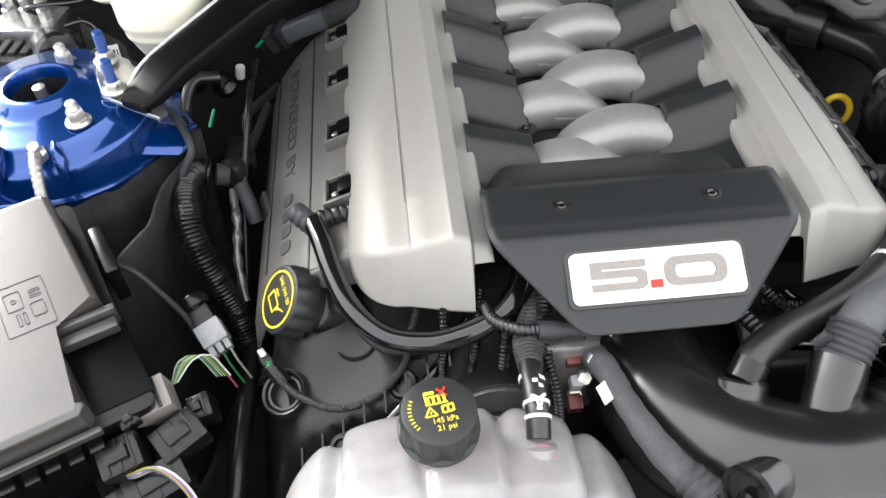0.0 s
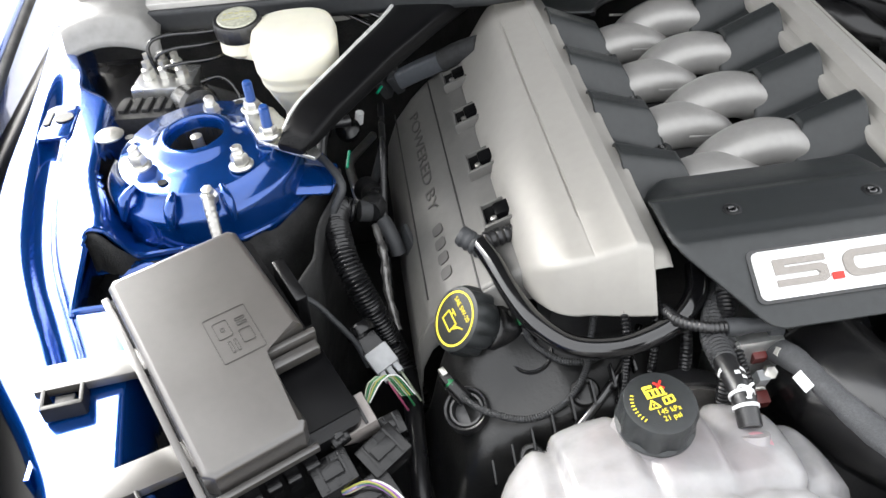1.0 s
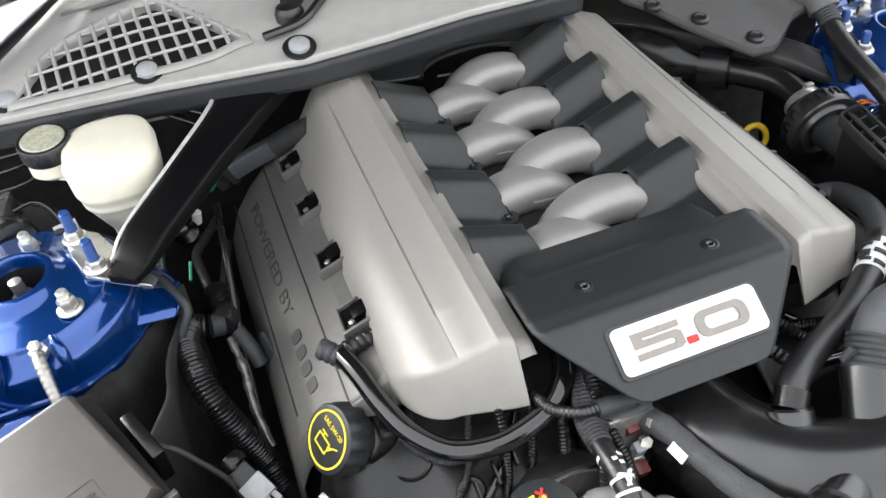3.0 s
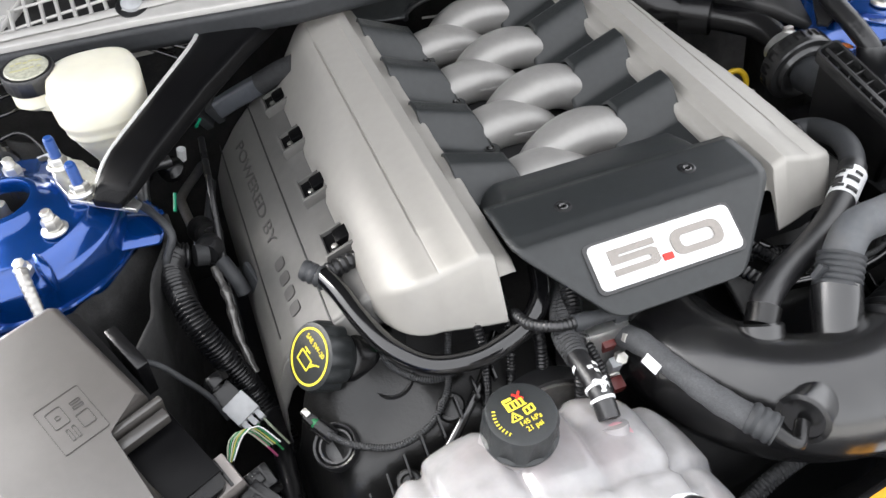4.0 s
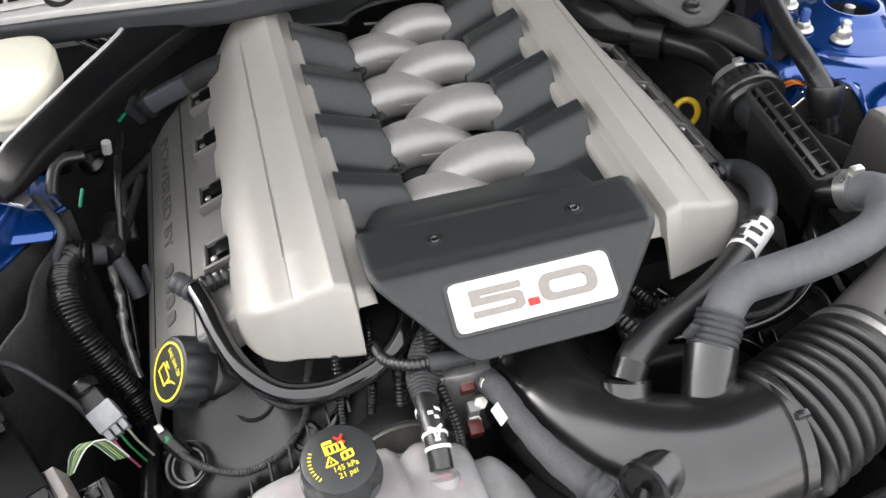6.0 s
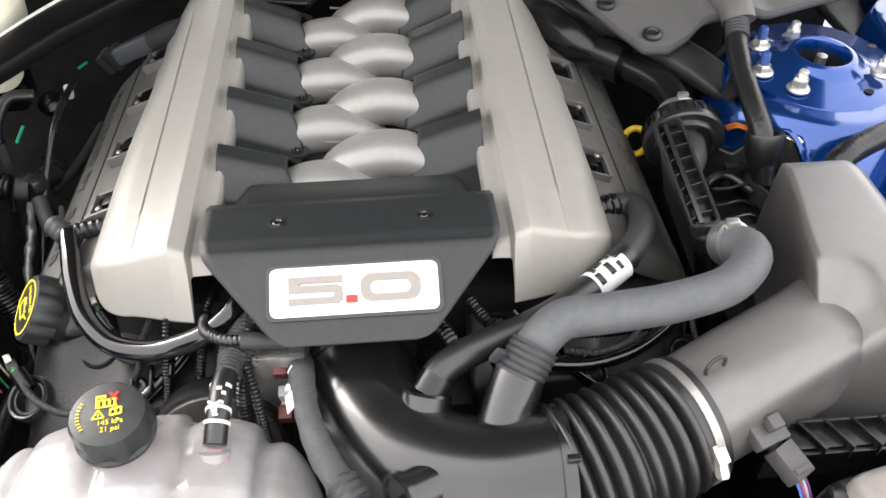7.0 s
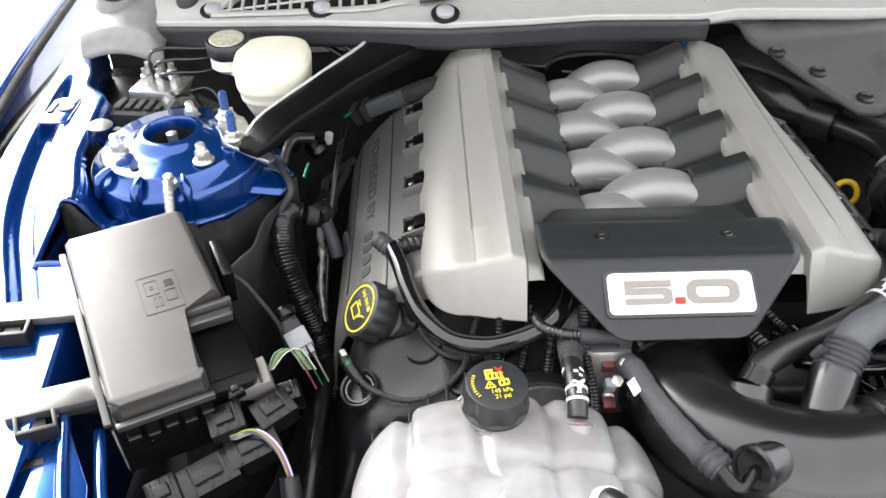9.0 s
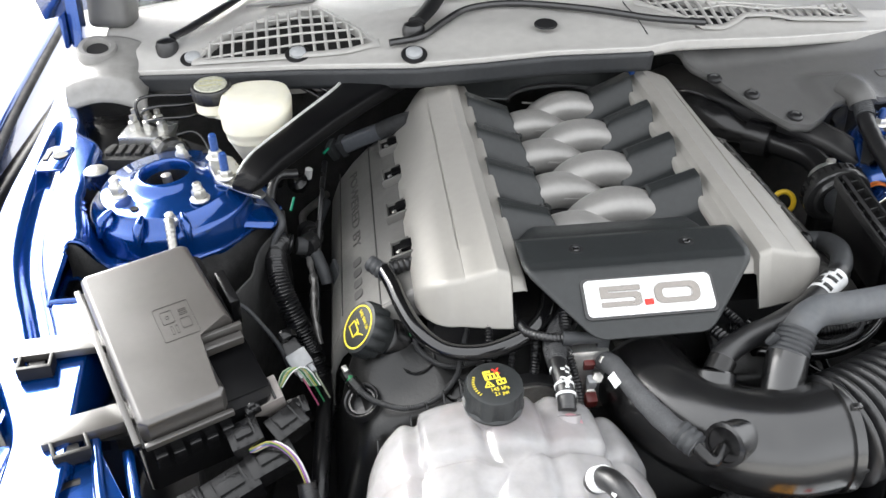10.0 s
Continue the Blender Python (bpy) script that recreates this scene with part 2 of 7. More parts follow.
def lathe(bm, prof, m=Matrix(), seg=24, flutes=0, depth=0.0, flute_rows=()):
    """Turns prof, pairs of radius and height, about m's z; closed at ends whose radius is 0."""
    loops = []
    for i, (r, z) in enumerate(prof):
        lp = []
        for k in range(seg):
            a = math.tau * k / seg
            rr = r - (depth * (0.5 + 0.5 * math.cos(a * flutes)) ** 2 if flutes and i in flute_rows else 0.0)
            lp.append(m @ Vector((rr * math.cos(a), rr * math.sin(a), z)))
        loops.append(lp)
    rings(bm, loops, caps=False)
    return bm


def box(bm, size, m=Matrix(), bevel=0.002, seg=2, taper=1.0):
    sx, sy, sz = [s / 2 for s in size]
    vs = [bm.verts.new(m @ Vector((x * sx * (taper if z > 0 else 1), y * sy * (taper if z > 0 else 1), z * sz)))
          for z in (-1, 1) for x, y in ((-1, -1), (1, -1), (1, 1), (-1, 1))]
    fs = [bm.faces.new([vs[i] for i in q]) for q in ((3, 2, 1, 0), (4, 5, 6, 7), (0, 1, 5, 4), (1, 2, 6, 5), (2, 3, 7, 6), (3, 0, 4, 7))]
    if bevel:
        es = list({e for f in fs for e in f.edges})
        bmesh.ops.bevel(bm, geom=es, offset=bevel, segments=seg, affect="EDGES", profile=0.6)
    return bm


def slab(bm, outline, depth, m=Matrix(), bevel=0.0, seg=2):
    """A plate: outline in m's x and y, from z=0 up to depth, with its upper edge rounded."""
    a = [bm.verts.new(m @ Vector((x, y, 0))) for x, y in outline]
    b = [bm.verts.new(m @ Vector((x, y, depth))) for x, y in outline]
    n = len(a)
    bm.faces.new(a[::-1])
    top = bm.faces.new(b)
    for i in range(n):
        j = (i + 1) % n
        bm.faces.new((a[i], a[j], b[j], b[i]))
    if bevel:
        bmesh.ops.bevel(bm, geom=list(top.edges), offset=bevel, segments=seg, affect="EDGES", profile=0.5)
    return bm


def rounded(w, h, r, n=5, cx=0.0, cy=0.0):
    """The outline of a rectangle with round corners."""
    out = []
    for qx, qy, a0 in ((1, 1, 0), (-1, 1, 90), (-1, -1, 180), (1, -1, 270)):
        for k in range(n + 1):
            a = radians(a0 + 90 * k / n)
            out.append((cx + qx * (w / 2 - r) + r * math.cos(a), cy + qy * (h / 2 - r) + r * math.sin(a)))
    return out


def field(bm, fn, nu, nv):
    """A grid of points fn(u, v), u and v from 0 to 1."""
    g = [[bm.verts.new(fn(i / nu, j / nv)) for i in range(nu + 1)] for j in range(nv + 1)]
    for j in range(nv):
        for i in range(nu):
            bm.faces.new((g[j][i], g[j][i + 1], g[j + 1][i + 1], g[j + 1][i]))
    return bm


def lettering(body, size, depth, m, stretch=1.0, align="CENTER"):
    """Raised letters in m's x and y."""
    cu = bpy.data.curves.new("letters", "FONT")
    cu.body, cu.size, cu.extrude, cu.align_x, cu.align_y = body, size, depth / 2, align, "CENTER"
    cu.resolution_u = 3
    ob = new("letters", cu)
    me = bpy.data.meshes.new_from_object(ob.evaluated_get(bpy.context.evaluated_depsgraph_get()))
    bm = bmesh.new()
    bm.from_mesh(me)
    bpy.data.objects.remove(ob)
    bpy.data.meshes.remove(me)
    for v in bm.verts:
        v.co = m @ Vector((v.co.x * stretch, v.co.y, v.co.z + depth / 2))
    return bm


def bm_new():
    return bmesh.new()


def smooth(a, b, x):
    t = min(1.0, max(0.0, (x - a) / (b - a)))
    return t * t * (3 - 2 * t)


def along(table, x):
    """Reads a curve given by pairs, smoothly."""
    if x <= table[0][0]:
        return table[0][1]
    for (a, p), (b, q) in zip(table, table[1:]):
        if x <= b:
            return p + (q - p) * smooth(a, b, x)
    return table[-1][1]


def flow(table, x):
    """Reads a curve given by pairs with an even slope through each pair."""
    n = len(table)
    if x <= table[0][0] or x >= table[-1][0]:
        return table[0][1] if x <= table[0][0] else table[-1][1]
    slope = [(table[min(i + 1, n - 1)][1] - table[max(i - 1, 0)][1]) / (table[min(i + 1, n - 1)][0] - table[max(i - 1, 0)][0]) for i in range(n)]
    i = next(k for k in range(n - 1) if x <= table[k + 1][0])
    (a, p), (b, q) = table[i], table[i + 1]
    h, f = b - a, (x - a) / (b - a)
    return p * (1 + 2 * f) * (1 - f) ** 2 + q * f * f * (3 - 2 * f) + h * f * (1 - f) * (slope[i] * (1 - f) - slope[i + 1] * f)


def line(table, x):
    if x <= table[0][0]:
        return table[0][1]
    for (a, p), (b, q) in zip(table, table[1:]):
        if x <= b:
            return p + (q - p) * (x - a) / (b - a)
    return table[-1][1]


def hose(name, pts, r, mat, label, category="hose", wave=0.0, pitch=0.005, seg=14, group="", **kw):
    return solo(name, tube(bm_new(), pts, r, seg, wave, pitch, **kw), mat, label, category, group)


def flange_nut(name, at, up=(0, 0, 1), r=0.0085, h=0.014, stud=0.014, stud_r=0.0052, mat=None, stud_mat=None, label="", group=""):
    """A hex nut on a round flange with its stud."""
    m = toward(at, up)
    t = thing(name, at, label, "nut", group)
    b = bm_new()
    lathe(b, [(0.0, 0), (r * 1.55, 0), (r * 1.6, 0.002), (r * 1.35, 0.0045), (r, 0.005)], m, 24)
    lathe(b, [(r * 1.12, 0.004), (r * 1.12, h * 0.8), (r * 0.9, h), (0.0, h)], m, 6)
    part("nut", b, mat or ZINC, t)
    if stud:
        b = bm_new()
        tube(b, [m @ Vector((0, 0, h * 0.9)), m @ Vector((0, 0, h + stud))], lambda s: stud_r * (1 if s < 0.9 else 0.8), 14, 0.0006, 0.0018)
        part("stud", b, stud_mat or mat or ZINC, t)
    return t

# ---- setting: ground, bay tub, body ----
b = bm_new()
field(b, lambda u, v: Vector(((u - 0.5) * 160, (v - 0.5) * 160, 0)), 16, 16)
solo("ground", b, CONCRETE, "pale concrete yard under the parked car", "ground", kind="structure")

b = bm_new()
field(b, lambda u, v: Vector((-0.76 + 1.52 * u, -0.62 + 1.25 * v, 0.36 + 0.02 * noise.noise((u * 9, v * 9, 0)))), 24, 24)
thick(solo("bay_floor", b, DEEP, "sooty black undertray of the engine bay", "undertray", kind="structure"), 0.004)


def wall(name, x0, x1, y0, y1, z0, z1, mat, label):
    bb = bm_new()
    box(bb, (x1 - x0, y1 - y0, z1 - z0), Matrix.Translation(((x0 + x1) / 2, (y0 + y1) / 2, (z0 + z1) / 2)), 0.004)
    return solo(name, bb, mat, label, "bulkhead", kind="structure")


wall("wall_firewall", -0.76, 0.76, 0.60, 0.63, 0.1, 0.90, CARPET, "black felt-lined firewall behind the engine")
wall("wall_radiator", -0.60, 0.62, -0.56, -0.50, 0.1, 0.66, DEEP, "black radiator support across the nose of the bay")


def rail_z(y):
    return flow([(-0.45, 0.778), (-0.12, 0.795), (0.05, 0.822), (0.22, 0.85), (0.5, 0.86)], y)


def rail_groove(y):
    return flow([(-0.10, 0.637), (-0.036, 0.659), (0.054, 0.692), (0.12, 0.706), (0.30, 0.722), (0.5, 0.738)], y)


def rail_outer(y):
    return flow([(-0.47, 0.655), (-0.20, 0.657), (-0.13, 0.684), (-0.06, 0.724), (0.0, 0.754), (0.12, 0.766), (0.34, 0.772), (0.55, 0.79)], y)


def fender_x(y):
    return flow([(-0.75, 0.58), (-0.30, 0.695), (-0.085, 0.745), (0.0, 0.766), (0.15, 0.787), (0.25, 0.798), (0.44, 0.820), (1.0, 0.865)], y)


def apron_height(x, y, side=-1):
    """Blue inner wing: rail along the fender, tower dome, low shelf under the front. x is the distance from the car's middle."""
    z = rail_z(y)
    g = rail_groove(y)
    z -= 0.013 * math.exp(-((x - g) / 0.0125) ** 4) * smooth(0.42, 0.32, y) * smooth(-0.075, -0.045, y)
    z -= 0.024 * smooth(rail_outer(y) - 0.016, rail_outer(y) + 0.002, x) ** 1.5
    edge = along([(-0.4, 0.575), (-0.05, 0.60), (0.06, 0.62), (0.10, 0.645), (0.2, 0.662), (0.32, 0.668), (0.38, 0.708), (0.5, 0.738)], y)
    k = smooth(edge + 0.004, edge - 0.028, x)
    low = along([(-0.4, 0.70), (0.0, 0.715), (0.05, 0.77), (0.10, 0.788), (0.30, 0.785), (0.36, 0.74), (0.5, 0.70)], y)
    z = z * (1 - k) + low * k
    dx, dy = x - 0.553, y - 0.205
    d = math.hypot(dx * (0.95 if dx < 0 else 1.15), dy * (0.86 if dy < 0 else 1.0))
    ang = math.atan2(dy, dx)
    lobes = 0.006 * max(0.0, math.cos(ang * 7 + 0.6)) * smooth(0.10, 0.125, d) * smooth(0.17, 0.135, d)
    dome = 0.841 - (0.050 if side < 0 else 0.105) * smooth(0.098, 0.165, d)
    if side > 0:  # the wing falls away in front of this tower
        z -= 0.075 * smooth(0.10, 0.03, y) * smooth(0.70, 0.66, x)
    if d < 0.17 and side > 0:
        z = max(z, dome + lobes * 0.25)
    return z


def tower_edge(side, x):
    """How far forward the tower's pressing reaches."""
    if side > 0:
        return along([(0.40, 0.152), (0.44, 0.124), (0.465, 0.110), (0.485, 0.096), (0.495, 0.070), (0.502, 0.045), (0.514, 0.022), (0.545, 0.005), (0.66, 0.0)], x)
    return line([(0.40, 0.235), (0.425, 0.212), (0.443, 0.182), (0.46, 0.153), (0.483, 0.127), (0.513, 0.109), (0.54, 0.104), (0.569, 0.104), (0.617, 0.102), (0.66, 0.100)], x)


def apron(side):
    bb = bm_new()

    def at(u, v):
        y = -0.47 + 1.02 * v
        inner = along([(-0.4, 0.50), (-0.02, 0.50), (0.04, 0.47), (0.12, 0.42), (0.2, 0.405), (0.28, 0.43), (0.36, 0.50), (0.5, 0.62)], y)
        x = rail_outer(y) + (inner - rail_outer(y)) * u
        return Vector((side * x, y, apron_height(x, y, side)))
    field(bb, at, 110, 190)
    return bb


for side, word in ((-1, "beside the fuse box"), (1, "beside the airbox")):
    t = thing("inner_wing", (side * 0.62, 0.1, 0.36), "glossy blue inner wing and strut tower " + word, "inner wing", "inner wings")
    pan = apron(side)
    bmesh.ops.delete(pan, geom=[f for f in pan.faces if math.hypot(abs(f.calc_center_median().x) - 0.553, f.calc_center_median().y - 0.208) < (0.07 if side > 0 else 0.106)], context="FACES")
    bmesh.ops.delete(pan, geom=[f for f in pan.faces if abs(f.calc_center_median().x) < 0.657 and f.calc_center_median().y < tower_edge(side, abs(f.calc_center_median().x)) and not (abs(f.calc_center_median().x) > 0.585 and f.calc_center_median().y < 0.0)], context="FACES")
    bmesh.ops.delete(pan, geom=[f for f in pan.faces if f.calc_center_median().y > 0.372 and abs(f.calc_center_median().x) < line([(0.37, 0.690), (0.5, 0.725), (0.6, 0.75)], f.calc_center_median().y)], context="FACES")
    thick(part("panel", pan, BLUE, t, sharp=60), 0.0015)
    # pressed tower top: raised collar round the open bearing hole
    c = Vector((side * 0.553, 0.210, 0.0))
    m = toward(c + Vector((0, 0, 0.85)), (side * 0.03, -0.05, 1)) @ Matrix.Translation((0, 0, -0.85))
    b = bm_new()
    brim = [(0.064, 0.8485), (0.095, 0.847), (0.098, 0.845), (0.098, 0.838)] if side > 0 else [
        (0.064, 0.8485), (0.084, 0.8475), (0.087, 0.8460), (0.0885, 0.8425), (0.091, 0.8380), (0.096, 0.8330), (0.102, 0.8300), (0.1050, 0.8280), (0.1068, 0.8240), (0.1075, 0.818), (0.1095, 0.79), (0.1115, 0.762)]
    lathe(b, [(0.031, 0.838), (0.031, 0.860), (0.033, 0.8635), (0.037, 0.8635), (0.041, 0.8605), (0.046, 0.8555), (0.053, 0.852), (0.060, 0.851)] + brim, m, 72)
    part("tower_collar", b, BLUE, t)
    b = bm_new()
    lathe(b, [(0.031, 0.848), (0.031, 0.80), (0.0, 0.80)], m, 32)
    part("bearing_well", b, DEEP, t, "dark well of the strut bearing")
    b = bm_new()
    lathe(b, [(0.0, 0.80), (0.012, 0.80), (0.011, 0.838), (0.0065, 0.842), (0.0065, 0.858), (0.0, 0.860)], m, 20)
    part("strut_rod", b, STEEL, t, "steel damper rod end")
    # flat dark discs give the shade inside the small holes
    for hx, hy in ((0.585, 0.146), (0.631, 0.239), (0.512, 0.283)):
        b = bm_new()
        lathe(b, [(0.0052, 0.0), (0.0052, 0.0012), (0.0, 0.0012)], Matrix.Translation((side * hx, hy, 0.8482 + 0.05 * (hy - 0.21))), 16)
        part("hole", b, DEEP, t, "dark disc for a round hole")
    # pinched ribs round the front of the tower
    for a in (-135, -103, -70) if side < 0 else (-118, -84):
        d = Vector((math.cos(radians(a)) * side * -1, math.sin(radians(a)), 0))
        p = c + d * (0.118 if side > 0 else 0.098) + Vector((0, 0, 0.826 if side > 0 else 0.832))
        b = bm_new()
        tube(b, [p + Vector((0, 0, 0.012)) - d * 0.012, p + Vector((0, 0, 0.004)) + d * 0.004, p + Vector((0, 0, -0.018)) + d * 0.012],
             lambda s: 0.0065 * math.sin(math.pi * (0.15 + 0.7 * s)), 10)
        part("pressed_rib", b, BLUE, t)
    # liner under the tower, with a bead of sealer along the edge
    b = bm_new()

    def liner(u, v, s=side):
        y = -0.10 + 0.60 * v
        x = along([(-0.1, 0.50), (-0.02, 0.475), (0.08, 0.44), (0.2, 0.415), (0.3, 0.45), (0.4, 0.52), (0.5, 0.6)], y)
        return Vector((s * (x + 0.03 * u), y, 0.785 - 0.42 * u + 0.006 * noise.noise((y * 20, u * 9, s))))
    field(b, liner, 10, 40)
    thick(part("liner", b, CARPET, t, "black felt splash liner"), 0.004)
    b = bm_new()
    tube(b, [(side * x, tower_edge(side, x), apron_height(x, tower_edge(side, x), side) + 0.001) for x in [0.412 + 0.01 * i for i in range(25)]], 0.0034, 8)
    part("seam_bead", b, BLUE, t)
    if side > 0:
        b = bm_new()
        tube(b, [(side * x, tower_edge(side, x) - 0.004, apron_height(x, tower_edge(side, x), side) - 0.003) for x in [0.412 + 0.01 * i for i in range(20)]], 0.0012, 8)
        part("sealer_bead", b, SEAM, t, "beige bead of seam sealer")
    b = bm_new()
    field(b, lambda u, v, s=side: Vector((s * (0.408 + 0.255 * u), tower_edge(side, 0.408 + 0.255 * u) - 0.002 - 0.035 * v + 0.004 * math.sin(40 * u), apron_height(0.408 + 0.255 * u, tower_edge(side, 0.408 + 0.255 * u), side) - 0.004 - 0.32 * v)), 40, 8)
    thick(part("front_liner", b, CARPET, t, "black felt splash liner"), 0.003)
    if side < 0:  # painted wall below the front of the tower
        b = bm_new()
        field(b, lambda u, v: Vector((-(0.535 + 0.135 * u), tower_edge(-1, 0.535 + 0.135 * u) - 0.003 - 0.085 * v * (0.3 + 0.7 * u), 0.786 - 0.075 * v * (0.15 + 0.85 * u))), 14, 8)
        thick(part("front_wall", b, BLUE, t), 0.003)
    b = bm_new()
    box(b, (0.20, 0.20, 0.006), Matrix.Translation((side * 0.60, 0.0, 0.69)), 0.002)
    part("shelf", b, CARPET, t, "black shelf in front of the tower")
    b = bm_new()
    box(b, (0.004, 0.40, 0.40), Matrix.Translation((side * 0.670, 0.04, 0.585)), 0.0)
    part("rail_wall", b, BLUE if side < 0 else CARPET, t)
    b = bm_new()
    tube(b, [(side * 0.657, y, apron_height(0.657, y, side) + 0.0005) for y in [-0.004 + 0.008 * i for i in range(11)]], 0.0036, 8)
    tube(b, [(side * x, 0.0, apron_height(x, 0.0, side) + 0.0005) for x in [0.585 + 0.008 * i for i in range(10)]], 0.0034, 8)
    part("cut_edge", b, BLUE, t)
    # outer fender beyond the rail
    f = thing("front_fender", (side * 0.85, 0.0, 0.3), "glossy blue front fender with a dark seal along its edge", "fender", "front fenders")
    b = bm_new()

    def skin(u, v, s=side):
        y = -0.75 + 1.75 * v
        crest = flow([(-0.75, 0.83), (-0.2, 0.872), (0.3, 0.902), (1.0, 0.918)], y)
        x, z = line([(0.0, 0.768), (0.12, 0.770), (0.2, 0.778), (0.3, 0.792), (0.5, 0.83), (0.75, 0.88), (1.0, 0.90)], u), line(
            [(0.0, -0.12), (0.12, -0.02), (0.2, -0.003), (0.3, 0.0), (0.5, -0.035), (0.75, -0.15), (1.0, -0.45)], u)
        return Vector((s * (x - 0.768 + fender_x(y)), y, crest + z - 0.042))
    field(b, skin, 40, 60)
    thick(part("skin", b, BLUE, f, sharp=60), 0.0015)
    b = bm_new()
    tube(b, [(side * (fender_x(y) + 0.004), y, flow([(-0.75, 0.83), (-0.2, 0.872), (0.3, 0.902), (1.0, 0.918)], y) - 0.056) for y in
             [-0.7 + 0.1 * i for i in range(17)]], 0.007, 10)
    part("seal", b, CARPET, f, "black rubber edge seal")
    # black sheet added for the shade in the gap between fender and rail
    b = bm_new()
    field(b, lambda u, v, s=side: Vector((s * (0.640 + 0.160 * u), -0.60 + 1.15 * v, 0.730 + 0.07 * smooth(-0.3, 0.3, -0.60 + 1.15 * v) + 0.030 * smooth(0.7, 1.0, u))), 10, 30)
    thick(part("gap_floor", b, BRACE, f, "black sheet for the shade in the gap"), 0.002)

    if side < 0:  # flat ear of the tower pressing that reaches towards the engine
        b = bm_new()
        field(b, lambda u, v: Vector((-0.470 + 0.058 * u - 0.008 * (2 * v - 1) ** 4 * u, 0.158 + 0.006 * u + 0.050 * v - 0.014 * u * v, 0.806 - 0.012 * u + 0.010 * v - 0.004 * math.exp(-(v / 0.12) ** 2))), 16, 14)
        thick(part("ear", b, BLUE, t, sharp=60), 0.003)
    if side > 0:  # this tower sits a little lower and further back
        t.location = t.location + Vector((0.0, 0.028, -0.020))

# slotted holes in the rail, their shade laid on as flat dark patches
for side in (-1, 1):
    t = thing("rail_bracket", (side * 0.714, 0.285, 0.85), "small blue pressed bracket with a round hole on the rail", "bracket", "rail brackets")
    b = bm_new()
    slab(b, rounded(0.036, 0.07, 0.008), 0.003, axes((side * 0.716, 0.285, 0.8535), (1, 0, 0), (0, 1, 0.03)), 0.0012)
    part("plate", b, BLUE, t)
    b = bm_new()
    lathe(b, [(0.0105, 0), (0.0105, 0.001), (0.0, 0.001)], Matrix.Translation((side * 0.711, 0.290, 0.8572)), 20)
    part("hole", b, DEEP, t, "dark disc for a round hole")
    b = bm_new()
    slab(b, rounded(0.008, 0.03, 0.002), 0.001, Matrix.Translation((side * 0.729, 0.292, 0.8572)))
    part("slot", b, DEEP, t, "dark patch for a slot")


# ---- cowl, windscreen, bonnet ----
def cowl_front(x):
    return line([(-0.70, 0.50), (-0.62, 0.485), (-0.548, 0.468), (-0.38, 0.418), (-0.205, 0.372), (-0.1, 0.372), (0.15, 0.385), (0.21, 0.41), (0.26, 0.418), (0.4, 0.435), (0.7, 0.50)], x)


def cowl_z(x, s):
    """Height of the cowl at x, s from front lip (0) to glass (1)."""
    z = line([(-0.7, 0.895), (-0.548, 0.905), (-0.38, 0.922), (-0.205, 0.932), (0.0, 0.938), (0.2, 0.932), (0.7, 0.90)], x)
    return z + 0.012 * smooth(0.0, 0.25, s) + 0.03 * s


cowl = thing("windscreen_cowl", (0, 0.5, 0.86), "weathered grey plastic cowl panel with two air grilles below the windscreen", "cowl panel")
b = bm_new()


def cowl_top(x, y):
    """Height of the cowl's upper face."""
    y0, y1 = cowl_front(x), 0.80 - 0.30 * x * x
    s = (y - y0) / (y1 - y0)
    ridge = 0.010 * math.exp(-((s - 0.40 + 0.2 * smooth(0.15, 0.4, x)) / 0.035) ** 2) * smooth(-0.32, -0.15, x)
    return cowl_z(x, s) + ridge * (1 if abs(x) < 0.5 else 0.3)


# plan outlines of the two air grilles: lower edge, then upper edge, both along x
GRILLES = (([(-0.535, 0.486), (-0.49, 0.475), (-0.44, 0.462), (-0.39, 0.451), (-0.34, 0.443), (-0.30, 0.440), (-0.266, 0.446)],
            [(-0.535, 0.492), (-0.50, 0.545), (-0.47, 0.566), (-0.41, 0.590), (-0.355, 0.603), (-0.31, 0.53), (-0.266, 0.450)], 0.0185, 0.031),
           ([(0.185, 0.535), (0.215, 0.505), (0.24, 0.490), (0.262, 0.460), (0.30, 0.462), (0.345, 0.492), (0.43, 0.490), (0.56, 0.505)],
            [(0.185, 0.60), (0.215, 0.585), (0.24, 0.56), (0.262, 0.54), (0.30, 0.525), (0.345, 0.520), (0.43, 0.520), (0.56, 0.545)], 0.017, 0.022))


def in_grille(x, y, grow=0.0):
    for lo, hi, *_ in GRILLES:
        if lo[0][0] - grow < x < lo[-1][0] + grow and line(lo, x) - grow < y < line(hi, x) + grow:
            return True
    return False


def cowl_skin(u, v):
    x = -0.70 + 1.40 * u
    y0 = cowl_front(x)
    y1 = 0.80 - 0.30 * x * x
    s = max(0.0, (v - 0.06) / 0.94)
    y = y0 + (y1 - y0) * s
    return Vector((x, y, cowl_top(x, y) + line([(0.0, -0.016), (0.03, -0.003), (0.06, 0.0)], v) - (0.06 if in_grille(x, y, 0.004) else 0.0)))


